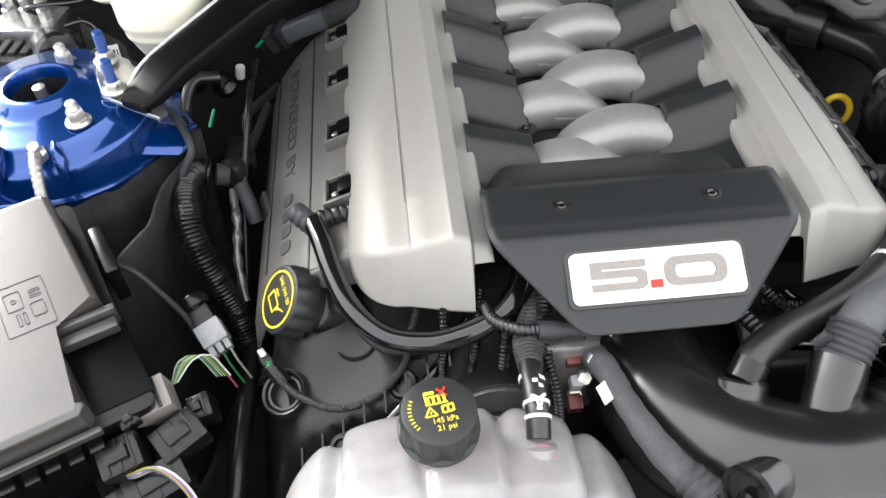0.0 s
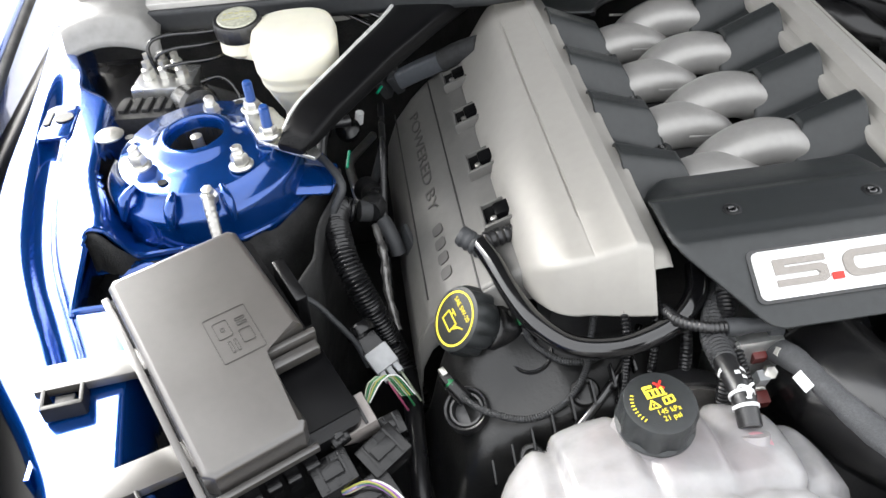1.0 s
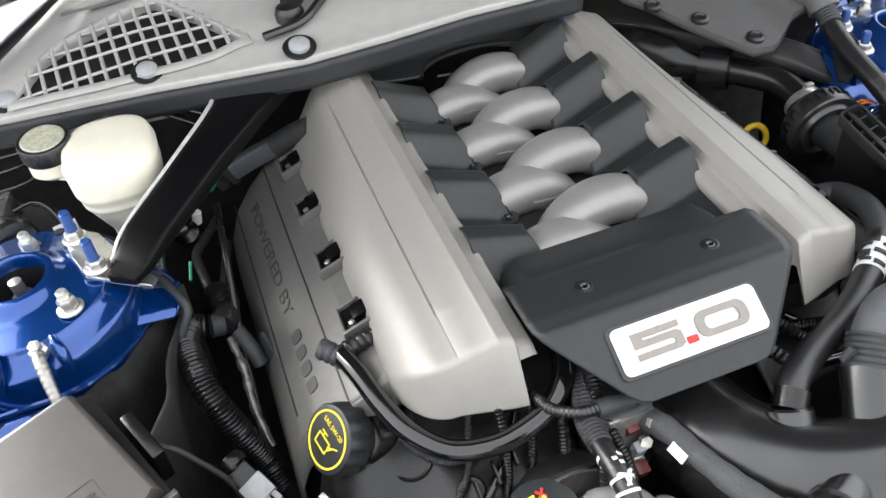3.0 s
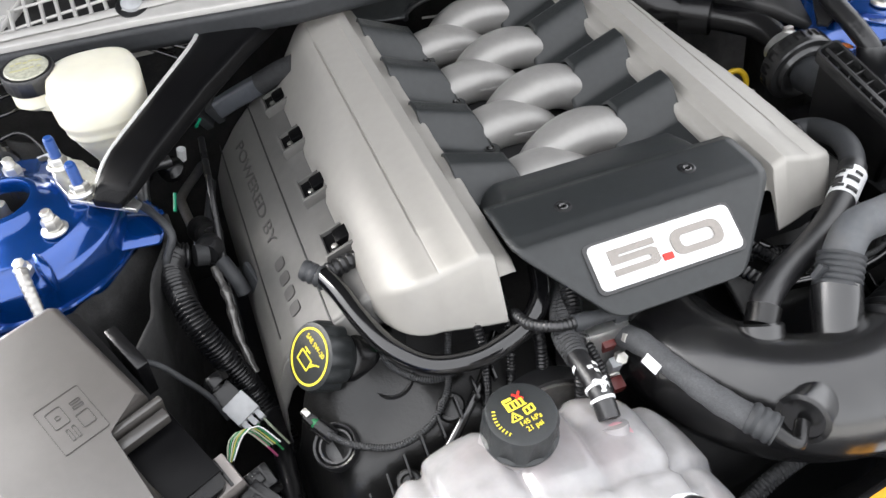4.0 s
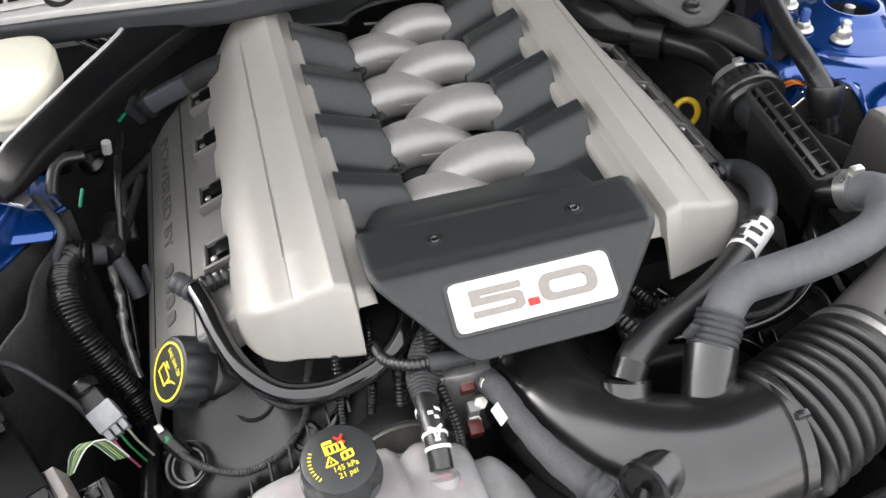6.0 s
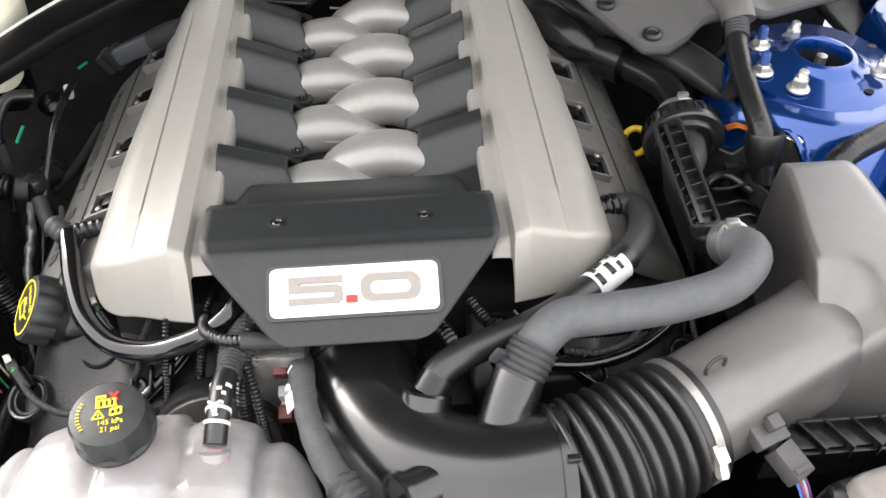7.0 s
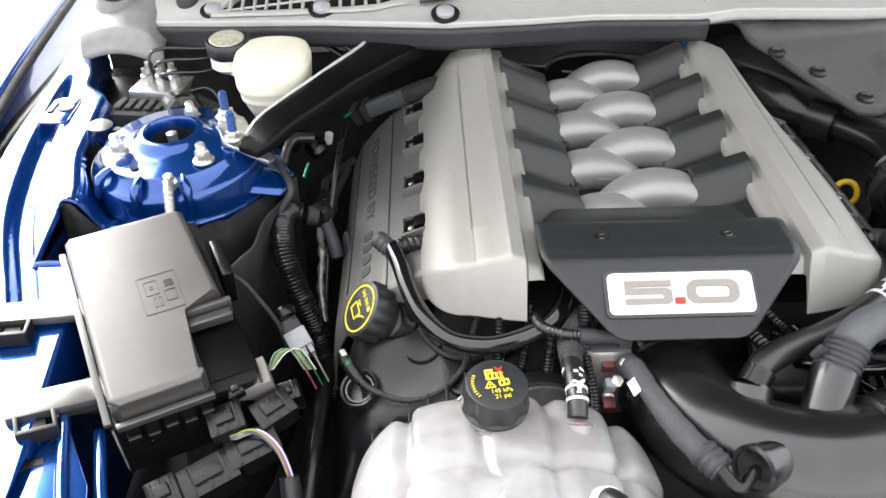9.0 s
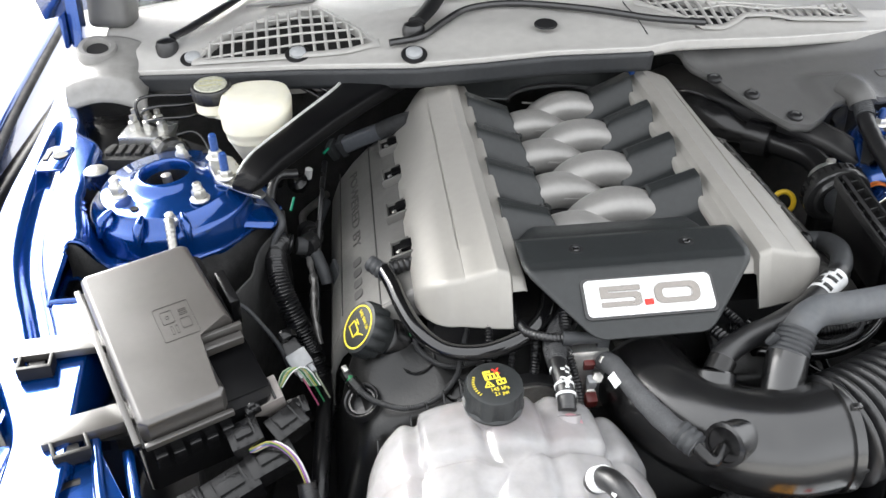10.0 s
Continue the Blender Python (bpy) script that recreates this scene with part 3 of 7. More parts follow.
field(b, cowl_skin, 160, 80)
thick(part("panel", b, COWL, cowl, sharp=60), 0.003)
b = bm_new()
field(b, lambda u, v: Vector((-0.69 + 0.85 * u, cowl_front(-0.69 + 0.85 * u) - 0.004 + 0.006 * v, cowl_top(-0.69 + 0.85 * u, cowl_front(-0.69 + 0.85 * u)) - 0.006 - 0.030 * v)), 90, 4)
thick(part("front_seal", b, SLATE, cowl, "dark grey foam seal along the front lip"), 0.006)
for lo, hi, px, py in GRILLES:
    x0, x1 = lo[0][0], lo[-1][0]
    n = 44
    # black sheet that gives the opening its shade
    b = bm_new()
    field(b, lambda u, v: Vector((x0 - 0.004 + (x1 - x0 + 0.008) * u, line(lo, x0 + (x1 - x0) * u) * (1 - v) + line(hi, x0 + (x1 - x0) * u) * v,
                                  cowl_top(x0 + (x1 - x0) * u, line(lo, x0 + (x1 - x0) * u) * (1 - v) + line(hi, x0 + (x1 - x0) * u) * v) - 0.014)), n, 8)
    part("plenum", b, CARPET, cowl, "black sheet for the shaded gap under the grille")
    # frame round the opening
    edge = [(x0 + (x1 - x0) * i / n, line(lo, x0 + (x1 - x0) * i / n)) for i in range(n + 1)]
    edge += [(x1 - (x1 - x0) * i / n, line(hi, x1 - (x1 - x0) * i / n)) for i in range(n + 1)]
    mid = Vector((sum(p[0] for p in edge) / len(edge), sum(p[1] for p in edge) / len(edge)))
    b = bm_new()
    rows = []
    for grow, dz in ((0.0, -0.012), (0.0, 0.001), (0.002, 0.0025), (0.012, 0.0022), (0.016, -0.001)):
        lp = []
        for i, (x, y) in enumerate(edge):
            up = 1 if i > n else -1
            ex = 0.8 * grow if i in (n, n + 1) else -0.8 * grow if i in (0, len(edge) - 1) else 0.0
            lp.append(Vector((x + ex, y + up * grow, cowl_top(x, y) + dz)))
        rows.append(lp)
    rings(b, rows, caps=False)
    part("frame", b, COWL, cowl, sharp=60)
    k = 0
    x = x0 + px * 0.8
    while x < x1 - 0.004:
        ya, yb = line(lo, x) - 0.001, line(hi, x) + 0.001
        b = bm_new()
        tube(b, [(x, ya, cowl_top(x, ya) + 0.001), (x - 0.006 * (yb - ya) / 0.1, yb, cowl_top(x, yb) + 0.001)], 0.0026, 6, squash=1.3, step=0.03)
        part("grille_bar", b, COWL, cowl)
        x += px
    for k in range(1, 8):
        run = []
        for i in range(61):
            x = x0 + (x1 - x0) * i / 60
            y = min(q[1] for q in lo) + 0.004 + py * k + 0.10 * (mid.x - x) * (1 if x0 < 0 else 0)
            if line(lo, x) < y < line(hi, x):
                run.append((x, y, cowl_top(x, y) - 0.0005))
        if len(run) > 3:
            b = bm_new()
            tube(b, run[::3] + [run[-1]], 0.0019, 6, step=0.02)
            part("grille_bar", b, COWL, cowl)
# seam between the two halves of the cowl
b = bm_new()
tube(b, [(0.165 - 0.012 * i / 6, 0.425 + 0.022 * i, cowl_top(0.165, 0.425 + 0.022 * i)) for i in range(7)], 0.0012, 6)
part("panel_seam", b, DEEP, cowl, "thin dark seam")
# bead of rubber that runs across the cowl
b = bm_new()
tube(b, [(-0.24, 0.420, 0.948), (-0.19, 0.428, 0.953), (-0.15, 0.47, 0.961), (-0.105, 0.51, 0.967), (-0.03, 0.517, 0.969), (0.08, 0.485, 0.965), (0.18, 0.445, 0.957), (0.26, 0.435, 0.950)], 0.0055, 8)
part("bonnet_seal", b, RUBBER, cowl, "black rubber bonnet seal")
# dark disc on the panel for the shade in the drain hole
b = bm_new()
lathe(b, [(0.0, 0.001), (0.017, 0.001), (0.018, 0.0), (0.018, -0.002)], axes((0.004, 0.437, cowl_z(0.0, 0.22) + 0.004), (1, 0, 0), (0, 0.7, 0.08)), 24)
part("drain_hole", b, DEEP, cowl, "dark disc for an oval hole")
for x, y, z in ((-0.548, 0.497, 0.909), (-0.38, 0.446, 0.926), (-0.205, 0.391, 0.936)):
    t = thing("push_clip", (x, y, z), "pale round push clip on a dark disc for a shaded recess of the cowl", "clip", "cowl clips")
    m = toward((x, y, z), (0, -0.35, 1))
    # dark raised disc in place of a recess, its shade put into the colour
    b = bm_new()
    lathe(b, [(0.019, 0.001), (0.020, 0.004), (0.017, 0.005), (0.0, 0.004)], m, 24)
    part("recess", b, RUBBER, t)
    b = bm_new()
    lathe(b, [(0.0125, 0.004), (0.0125, 0.009), (0.009, 0.0115), (0.0, 0.012)], m, 24)
    part("head", b, GREY_CONN, t, "pale grey clip head")

# corner cover on the airbox side, lower than the cowl
cc = thing("cowl_corner_cover", (0.42, 0.36, 0.84), "dark grey moulded corner cover bolted below the cowl", "cover")
b = bm_new()


def corner_skin(u, v):
    x = 0.15 + 0.55 * u
    y0 = line([(0.15, 0.46), (0.22, 0.445), (0.27, 0.40), (0.31, 0.325), (0.345, 0.268), (0.375, 0.264), (0.42, 0.295), (0.50, 0.315), (0.58, 0.34), (0.7, 0.37)], x)
    y1 = 0.56
    y = y0 + (y1 - y0) * max(0.0, (v - 0.05) / 0.95)
    z = 0.848 + 0.20 * (y - 0.28) + 0.02 * smooth(0.3, 0.15, x)
    z += 0.014 * smooth(0.40, 0.43, x) * smooth(0.52, 0.48, x) * smooth(0.40, 0.36, y)
    z += 0.018 * math.exp(-((y - 0.45 - 0.1 * (x - 0.3)) / 0.012) ** 2)
    z -= 0.012 * smooth(0.05, 0.0, v)
    return Vector((x, y, min(z, 0.915)))


field(b, corner_skin, 70, 40)
thick(part("panel", b, COWL_DARK, cc, sharp=60), 0.003)
for x, y in ((0.359, 0.285), (0.315, 0.345), (0.27, 0.39)):
    p = corner_skin((x - 0.15) / 0.55, 0.35)
    b = bm_new()
    m = toward((x, y, 0.848 + 0.20 * (y - 0.28) + 0.02 * smooth(0.3, 0.15, x)), (0, -0.2, 1))
    lathe(b, [(0.012, 0.0), (0.012, 0.004), (0.008, 0.006), (0.0065, 0.003), (0.0, 0.003)], m, 20)
    part("bolt", b, RUBBER, cc)
b = bm_new()
tube(b, [(0.455, 0.33, 0.873), (0.462, 0.30, 0.872), (0.463, 0.285, 0.862)], 0.020, 16)
part("cable_spout", b, COWL_DARK, cc)

for k, (x, y) in enumerate(((0.557, 0.385), (0.624, 0.390))):
    b = bm_new()
    o, i_ = rounded(0.034, 0.020, 0.003, 3), rounded(0.031, 0.017, 0.002, 3)
    p = corner_skin((x - 0.15) / 0.55, 0.05 + 0.95 * (y - line([(0.50, 0.315), (0.58, 0.34), (0.7, 0.37)], x)) / (0.56 - line([(0.50, 0.315), (0.58, 0.34), (0.7, 0.37)], x)))
    m = axes(p, (1, 0.0, 0), (0, 1, 0.2))
    rings(b, [[m @ Vector((*q, 0.0)) for q in o], [m @ Vector((*q, 0.0014)) for q in o], [m @ Vector((*q, 0.0014)) for q in i_], [m @ Vector((*q, 0.0)) for q in i_]], caps=False)
    part("embossed_panel", b, COWL_DARK, cc)
b = bm_new()


def screen(u, v):
    x = -0.72 + 1.44 * u
    return Vector((x * (1 - 0.12 * v), 0.79 - 0.30 * x * x + 0.85 * v, 0.965 + 0.42 * v + 0.02 * math.sin(math.pi * v) - 0.03 * x * x))


field(b, screen, 40, 20)
ws = solo("windscreen", b, GLASS, "sloping windscreen glass reflecting the sky", "windscreen", kind="structure", sharp=60)
thick(ws, 0.005)
ws.visible_shadow = False
b = bm_new()
field(b, lambda u, v: Vector(((-0.70 + 1.40 * u), 0.80 + 0.9 * v - 0.25 * (0.7 - 1.4 * u) ** 2, 0.93 + 0.10 * v)), 10, 6)
thick(solo("dashboard", b, COWL, "dark dashboard top behind the windscreen", "dashboard", kind="structure"), 0.01)
for head, way, w_ in (((-0.590, 0.522), [(-0.580, 0.528), (-0.556, 0.552), (-0.510, 0.612), (-0.460, 0.675), (-0.36, 0.74), (-0.20, 0.80)], 0.010),
                     ((-0.200, 0.455), [(-0.194, 0.460), (-0.172, 0.502), (-0.127, 0.610), (-0.06, 0.70), (0.06, 0.77), (0.25, 0.80)], 0.015)):
    w = thing("wiper", (*head, cowl_top(*head)), "matt black windscreen wiper with a round pivot cap", "wiper", "wipers")
    b = bm_new()
    lathe(b, [(0.017, -0.012), (0.018, 0.006), (0.015, 0.013), (0.008, 0.016), (0.0, 0.0165)], Matrix.Translation((*head, cowl_top(*head) + 0.002)), 24)
    part("pivot", b, RUBBER, w)
    b = bm_new()
    tube(b, [(x, y, cowl_top(x, min(y, 0.7)) + 0.016 + 0.25 * max(0.0, y - 0.7)) for x, y in way], w_, 10, squash=0.5)
    part("arm", b, RUBBER, w)
    b = bm_new()
    tube(b, [(x + 0.004, y + 0.026, cowl_top(x, min(y, 0.7)) + 0.014 + 0.25 * max(0.0, y - 0.7)) for x, y in way[1:]], 0.0055, 8)
    part("blade", b, RUBBER, w)
b = bm_new()
slab(b, [(-0.47, 0.612), (-0.36, 0.622), (-0.335, 0.66), (-0.40, 0.675)], 0.004, Matrix.Translation((0, 0, cowl_top(-0.4, 0.63) + 0.003)), 0.001)
part("dark_corner", b, COWL_DARK, cowl, "dark grey corner panel behind the grille")

hood = thing("bonnet", (0, 0.72, 0.98), "blue bonnet propped wide open above the engine bay", "bonnet")
b = bm_new()
field(b, lambda u, v: Vector((-0.82 + 1.64 * u, 0.69 - 0.60 * v, 1.02 + 1.06 * v + 0.03 * math.sin(math.pi * v) - 0.08 * (2 * u - 1) ** 2)), 24, 24)
thick(part("skin", b, BLUE, hood, sharp=60), 0.02)
b = bm_new()
field(b, lambda u, v: Vector((-0.79 + 1.58 * u, 0.655 - 0.565 * v, 1.0 + 0.98 * v + 0.02 * math.sin(math.pi * v))), 16, 16)
thick(part("liner", b, CARPET, hood, "black felt bonnet liner"), 0.01)

# corner at the back of the fender: hinge plate and cap of the cowl
t = thing("hinge_cover", (-0.64, 0.44, 0.86), "grey moulded cowl end piece with a round hole", "cover")
b = bm_new()
field(b, lambda u, v: Vector((-0.745 + 0.125 * u, 0.435 + 0.12 * v + 0.02 * (1 - u), 0.882 + 0.035 * v + 0.016 * math.sin(math.pi * u) - 0.03 * smooth(0.15, 0.0, v) - 0.02 * smooth(0.85, 1.0, u))), 24, 24)
thick(part("panel", b, COWL_MID, t, sharp=60), 0.003)
b = bm_new()
lathe(b, [(0.0, 0.008), (0.018, 0.008), (0.021, 0.016), (0.028, 0.016), (0.033, 0.0)], toward((-0.70, 0.53, 0.915), (0.1, -0.3, 1)), 24)
part("cup", b, COWL_MID, t)
# dark disc in the cup for the shade of its hole
b = bm_new()
lathe(b, [(0.0, 0.0095), (0.0165, 0.0095), (0.0165, 0.008)], toward((-0.70, 0.53, 0.915), (0.1, -0.3, 1)), 24)
part("hole", b, DEEP, t, "dark disc for a round hole")

# hinge of the bonnet and the foot of the screen pillar behind the fender
t = thing("bonnet_hinge_bracket", (-0.74, 0.58, 0.90), "dark blue hinge bracket behind the fender", "bracket")
b = bm_new()
box(b, (0.020, 0.035, 0.20), pose(-0.738, 0.60, 1.01, -14, 0, 0), 0.006)
part("arm", b, BLUE, t)
b = bm_new()
box(b, (0.006, 0.05, 0.05), pose(-0.752, 0.575, 0.945, 0, 0, 0), 0.002)
part("leaf", b, BLUE, t)
t = solo("pillar_trim", box(bm_new(), (0.07, 0.06, 0.16), pose(-0.688, 0.655, 1.0, -20, 0, -12), 0.015, 3), COWL_DARK, "dark grey trim at the foot of the screen pillar", "trim")

# ---- engine: block, valve covers ----
b = bm_new()
box(b, (0.46, 0.52, 0.34), Matrix.Translation((0, 0.20, 0.615)), 0.02)
solo("engine_block", b, DEEP, "sooty black engine block in the middle of the bay", "engine")


def vc_section(u):
    """Across a valve cover, from under the manifold (0) to its outer foot (1): distance from the middle, height."""
    pts = [(0.215, 0.806), (0.240, 0.806), (0.262, 0.797), (0.288, 0.780), (0.315, 0.757), (0.334, 0.734), (0.347, 0.702), (0.352, 0.66), (0.352, 0.58)]
    f = u * (len(pts) - 1)
    i = min(int(f), len(pts) - 2)
    k = f - i
    return (pts[i][0] * (1 - k) + pts[i + 1][0] * k, pts[i][1] * (1 - k) + pts[i + 1][1] * k)


NOTCHES = {-1: (0.068, 0.165, 0.265, 0.363), 1: (0.092, 0.188, 0.286, 0.384)}


def valve_cover(side):
    bb = bm_new()

    def at(u, v):
        x, z = vc_section(u)
        front = -0.020 + 0.022 * smooth(0.27, 0.345, x)
        y = front + (0.455 - front) * v
        drop = 0.09 * smooth(0.40, 0.455, y) ** 2
        inset = 0.03 * smooth(0.38, 0.455, y)
        return Vector((side * (x - inset * smooth(0.25, 0.35, x)), y, max(0.56, z - drop)))
    field(bb, at, 48, 60)
    return bb


def on_cover(side, x, y, lift=0.0):
    """A frame lying on the sloping face of a valve cover: x towards the nose of the car, y up the slope, at x metres from the middle."""
    z = line([(0.215, 0.806), (0.240, 0.806), (0.262, 0.797), (0.288, 0.780), (0.315, 0.757), (0.334, 0.734), (0.347, 0.702)], x)
    s = line([(0.24, 0.30), (0.27, 0.58), (0.30, 0.80), (0.325, 1.1), (0.34, 1.8)], x)
    n = Vector((side * s, 0, 1)).normalized()
    yd = Vector((-side, 0, s)).normalized()
    m = axes((side * x, y, z), (0, side, 0), yd)
    m.translation = m.translation + n * lift
    return m


for side in (-1, 1):
    t = thing("valve_cover", (side * 0.30, 0.2, 0.58), "satin grey valve cover with four coil pockets and raised lettering", "valve cover", "valve covers")
    thick(part("shell", valve_cover(side), VALVE, t, sharp=50), 0.003)
    b = bm_new()

    def end(u, v, s=side):
        x, z = vc_section(u)
        front = -0.020 + 0.022 * smooth(0.27, 0.345, x)
        return Vector((s * x, front - 0.010 * math.sin(math.pi * 0.5 * v), max(0.55, z) - 0.030 * v))
    field(b, end, 48, 8)
    thick(part("front_end", b, VALVE, t, sharp=60), 0.003)
    # grooves drawn as thin black strips, their shade put into the colour
    for x, y0, y1 in ((0.283, -0.02, 0.41), (0.331, 0.03, 0.405)):
        b = bm_new()
        m = on_cover(side, x, (y0 + y1) / 2, 0.0002)
        slab(b, [(-(y1 - y0) / 2, -0.0008), ((y1 - y0) / 2, -0.0008), ((y1 - y0) / 2, 0.0008), (-(y1 - y0) / 2, 0.0008)], 0.0009, m)
        part("groove", b, INK_BLACK, t, "thin dark strip for a groove's shade")
    # raised lettering, read towards the nose on this bank; the maker's word stays plain bars
    if side < 0:
        b = lettering("POWERED BY", 0.0205, 0.0010, on_cover(side, 0.309, 0.252), 1.68)
        part("lettering", b, VALVE_DARK, t, "dark raised capital letters")
        for k in range(4):
            b = bm_new()
            m = on_cover(side, 0.309, 0.110 - 0.0235 * k)
            slab(b, rounded(0.016, 0.014, 0.004, 3), 0.0012, m)
            part("bar", b, VALVE_DARK, t)
    else:
        for k in range(13):
            b = bm_new()
            slab(b, rounded(0.015, 0.013, 0.003, 3), 0.0014, on_cover(side, 0.309, 0.05 + 0.026 * k))
            part("bar", b, VALVE, t)
    for yy in NOTCHES[side]:
        p = t
        m = on_cover(side, 0.248, yy, 0.0)
        b = bm_new()
        # lip on three sides, open towards the manifold, its front and outer walls standing proud
        for cx, cy, w, h, up in ((-0.0195, 0.0, 0.003, 0.034, 0.002), (0.0195, 0.0, 0.004, 0.034, 0.006), (0.0, -0.0165, 0.042, 0.004, 0.003)):
            box(b, (w, h, 0.014), m @ Matrix.Translation((cx, cy, up - 0.002)), 0.001)
        lip = part("coil_pocket", b, VALVE, p)
        # black plate on the shell puts the pocket's shade into colour
        b = bm_new()
        slab(b, rounded(0.036, 0.032, 0.002, 2), 0.0015, m @ Matrix.Translation((0, 0.0, 0.0008)))
        part("floor", b, BRACE, lip, "black plate for the shade in the pocket")
        b = bm_new()
        box(b, (0.020, 0.018, 0.010), m @ Matrix.Translation((-0.002, 0.006, 0.005)), 0.003)
        box(b, (0.010, 0.010, 0.005), m @ Matrix.Translation((0.008, -0.006, 0.004)), 0.0012)
        part("coil", b, BRACE, lip, "black ignition coil")
        b = bm_new()
        lathe(b, [(0.0036, 0.0), (0.0036, 0.003), (0.0022, 0.0038), (0.0, 0.0038)], m @ Matrix.Translation((0.010, -0.005, 0.0068)), 6)
        part("bolt", b, STEEL, lip, "small steel bolt head")

# ---- front of the engine, below the covers ----


def front_face(side):
    bb = bm_new()

    def at(u, v):
        x = 0.10 + 0.252 * u
        y = -0.02 - 0.165 * v
        z = 0.765 - 0.36 * max(0.0, x - 0.22) - 0.40 * (-0.02 - y)
        z -= 0.10 * smooth(0.30, 0.352, x) ** 2
        z += 0.016 * math.exp(-(((x - 0.285) / 0.03) ** 2 + ((y + 0.05) / 0.03) ** 2))
        z -= 0.012 * math.exp(-(((x - 0.335) / 0.02) ** 2 + ((y + 0.11) / 0.03) ** 2))
        z -= 0.5 * smooth(-0.115, -0.185, y) ** 2
        return Vector((side * x, y, z))
    field(bb, at, 40, 40)
    return bb


for side in (-1, 1):
    t = thing("timing_cover", (side * 0.24, -0.10, 0.5), "ribbed black timing cover at the front of the engine", "timing cover", "timing covers")
    thick(part("shell", front_face(side), CAST_DARK, t, sharp=60), 0.004)
    for k in range(8):
        x = 0.165 + 0.019 * k
        b = bm_new()
        box(b, (0.0022, 0.022, 0.012), Matrix.Translation((side * x, -0.112 - 0.30 * (x - 0.16), 0.768 - 0.58 * (x - 0.16))) @ pose(0, 0, 0, 25), 0.0008)
        part("rib", b, BLACK, t)
    for k, (up, r) in enumerate(((0.0, 0.0035), (0.012, 0.0045))):
        b = bm_new()
        tube(b, [(side * x, y - 0.006 * k, z + up) for x, y, z in ((0.145, -0.068, 0.752), (0.172, -0.102, 0.738), (0.203, -0.129, 0.724), (0.232, -0.148, 0.706), (0.266, -0.169, 0.682), (0.293, -0.185, 0.655))], r, 10)
        part("edge_flange", b, GLOSS, t, "glossy black rim")
    for x, y, r in ((0.205, -0.112, 0.014), (0.262, -0.150, 0.012)):
        b = bm_new()
        lathe(b, [(r, -0.02), (r, 0.004), (r - 0.002, 0.006), (r - 0.005, 0.006), (r - 0.006, 0.002), (0.0, 0.002)], toward((side * x, y, 0.765 - 0.36 * max(0.0, x - 0.22) + 0.40 * (y + 0.02)), (side * 0.3, -0.4, 1)), 20)
        part("bolt_boss", b, CAST_DARK, t)
    for x, y, z in ((0.244, -0.062, 0.736), (0.312, -0.093, 0.706)):
        b = bm_new()
        lathe(b, [(0.022, -0.010), (0.022, 0.005), (0.0205, 0.007), (0.0185, 0.006), (0.0175, 0.002), (0.0160, 0.004), (0.0140, 0.004), (0.0130, -0.006), (0.0, -0.006)], toward((side * x, y, z), (side * 0.3, -0.4, 1)), 24)
        part("seal_ring", b, RUBBER, t)

b = bm_new()
box(b, (0.40, 0.10, 0.30), Matrix.Translation((0, -0.08, 0.55)), 0.02)
solo("accessory_case", b, DEEP, "dark front accessory case behind the coolant tank", "engine part")
t = thing("pulley", (-0.14, -0.16, 0.70), "dull metal water pump pulley with a dark belt", "pulley")
b = bm_new()
lathe(b, [(0.0, 0.004), (0.028, 0.004), (0.03, 0.010), (0.052, 0.012), (0.055, 0.014), (0.055, -0.014), (0.0, -0.014)], toward((-0.128, -0.152, 0.705), (0.0, -1, 0.25)), 40)
part("wheel", b, STEEL, t)
b = bm_new()
lathe(b, [(0.0555, -0.012), (0.059, -0.012), (0.059, 0.010), (0.0555, 0.010)], toward((-0.128, -0.152, 0.705), (0.0, -1, 0.25)), 40)
part("belt", b, RUBBER, t)
b = bm_new()
lathe(b, [(0.0, 0.03), (0.03, 0.03), (0.058, 0.02), (0.06, -0.06), (0.0, -0.06)], toward((0.02, -0.19, 0.66), (-0.3, -1, 0.2)), 32)
solo("alternator", b, DEEP, "dark alternator body under the air duct", "alternator")

# ---- engine cover ----
cover = thing("engine_cover", (0, 0.15, 0.79), "silver and black engine cover with white displacement badge", "engine cover")


def ridge_z(y):
    return 0.862 + 0.054 * (y + 0.07)


FINGERS = {-1: (0.068, 0.167, 0.266, 0.364), 1: (0.094, 0.192, 0.291, 0.390)}


def hump(side, y):
    """1 on the crown of a finger, 0 in the valleys: a long fall towards the nose, a short one behind."""
    h = 0.0
    for c in FINGERS[side]:
        h = max(h, smooth(c - 0.044, c - 0.006, y) if y < c + 0.004 else smooth(c + 0.036, c + 0.008, y))
    return h


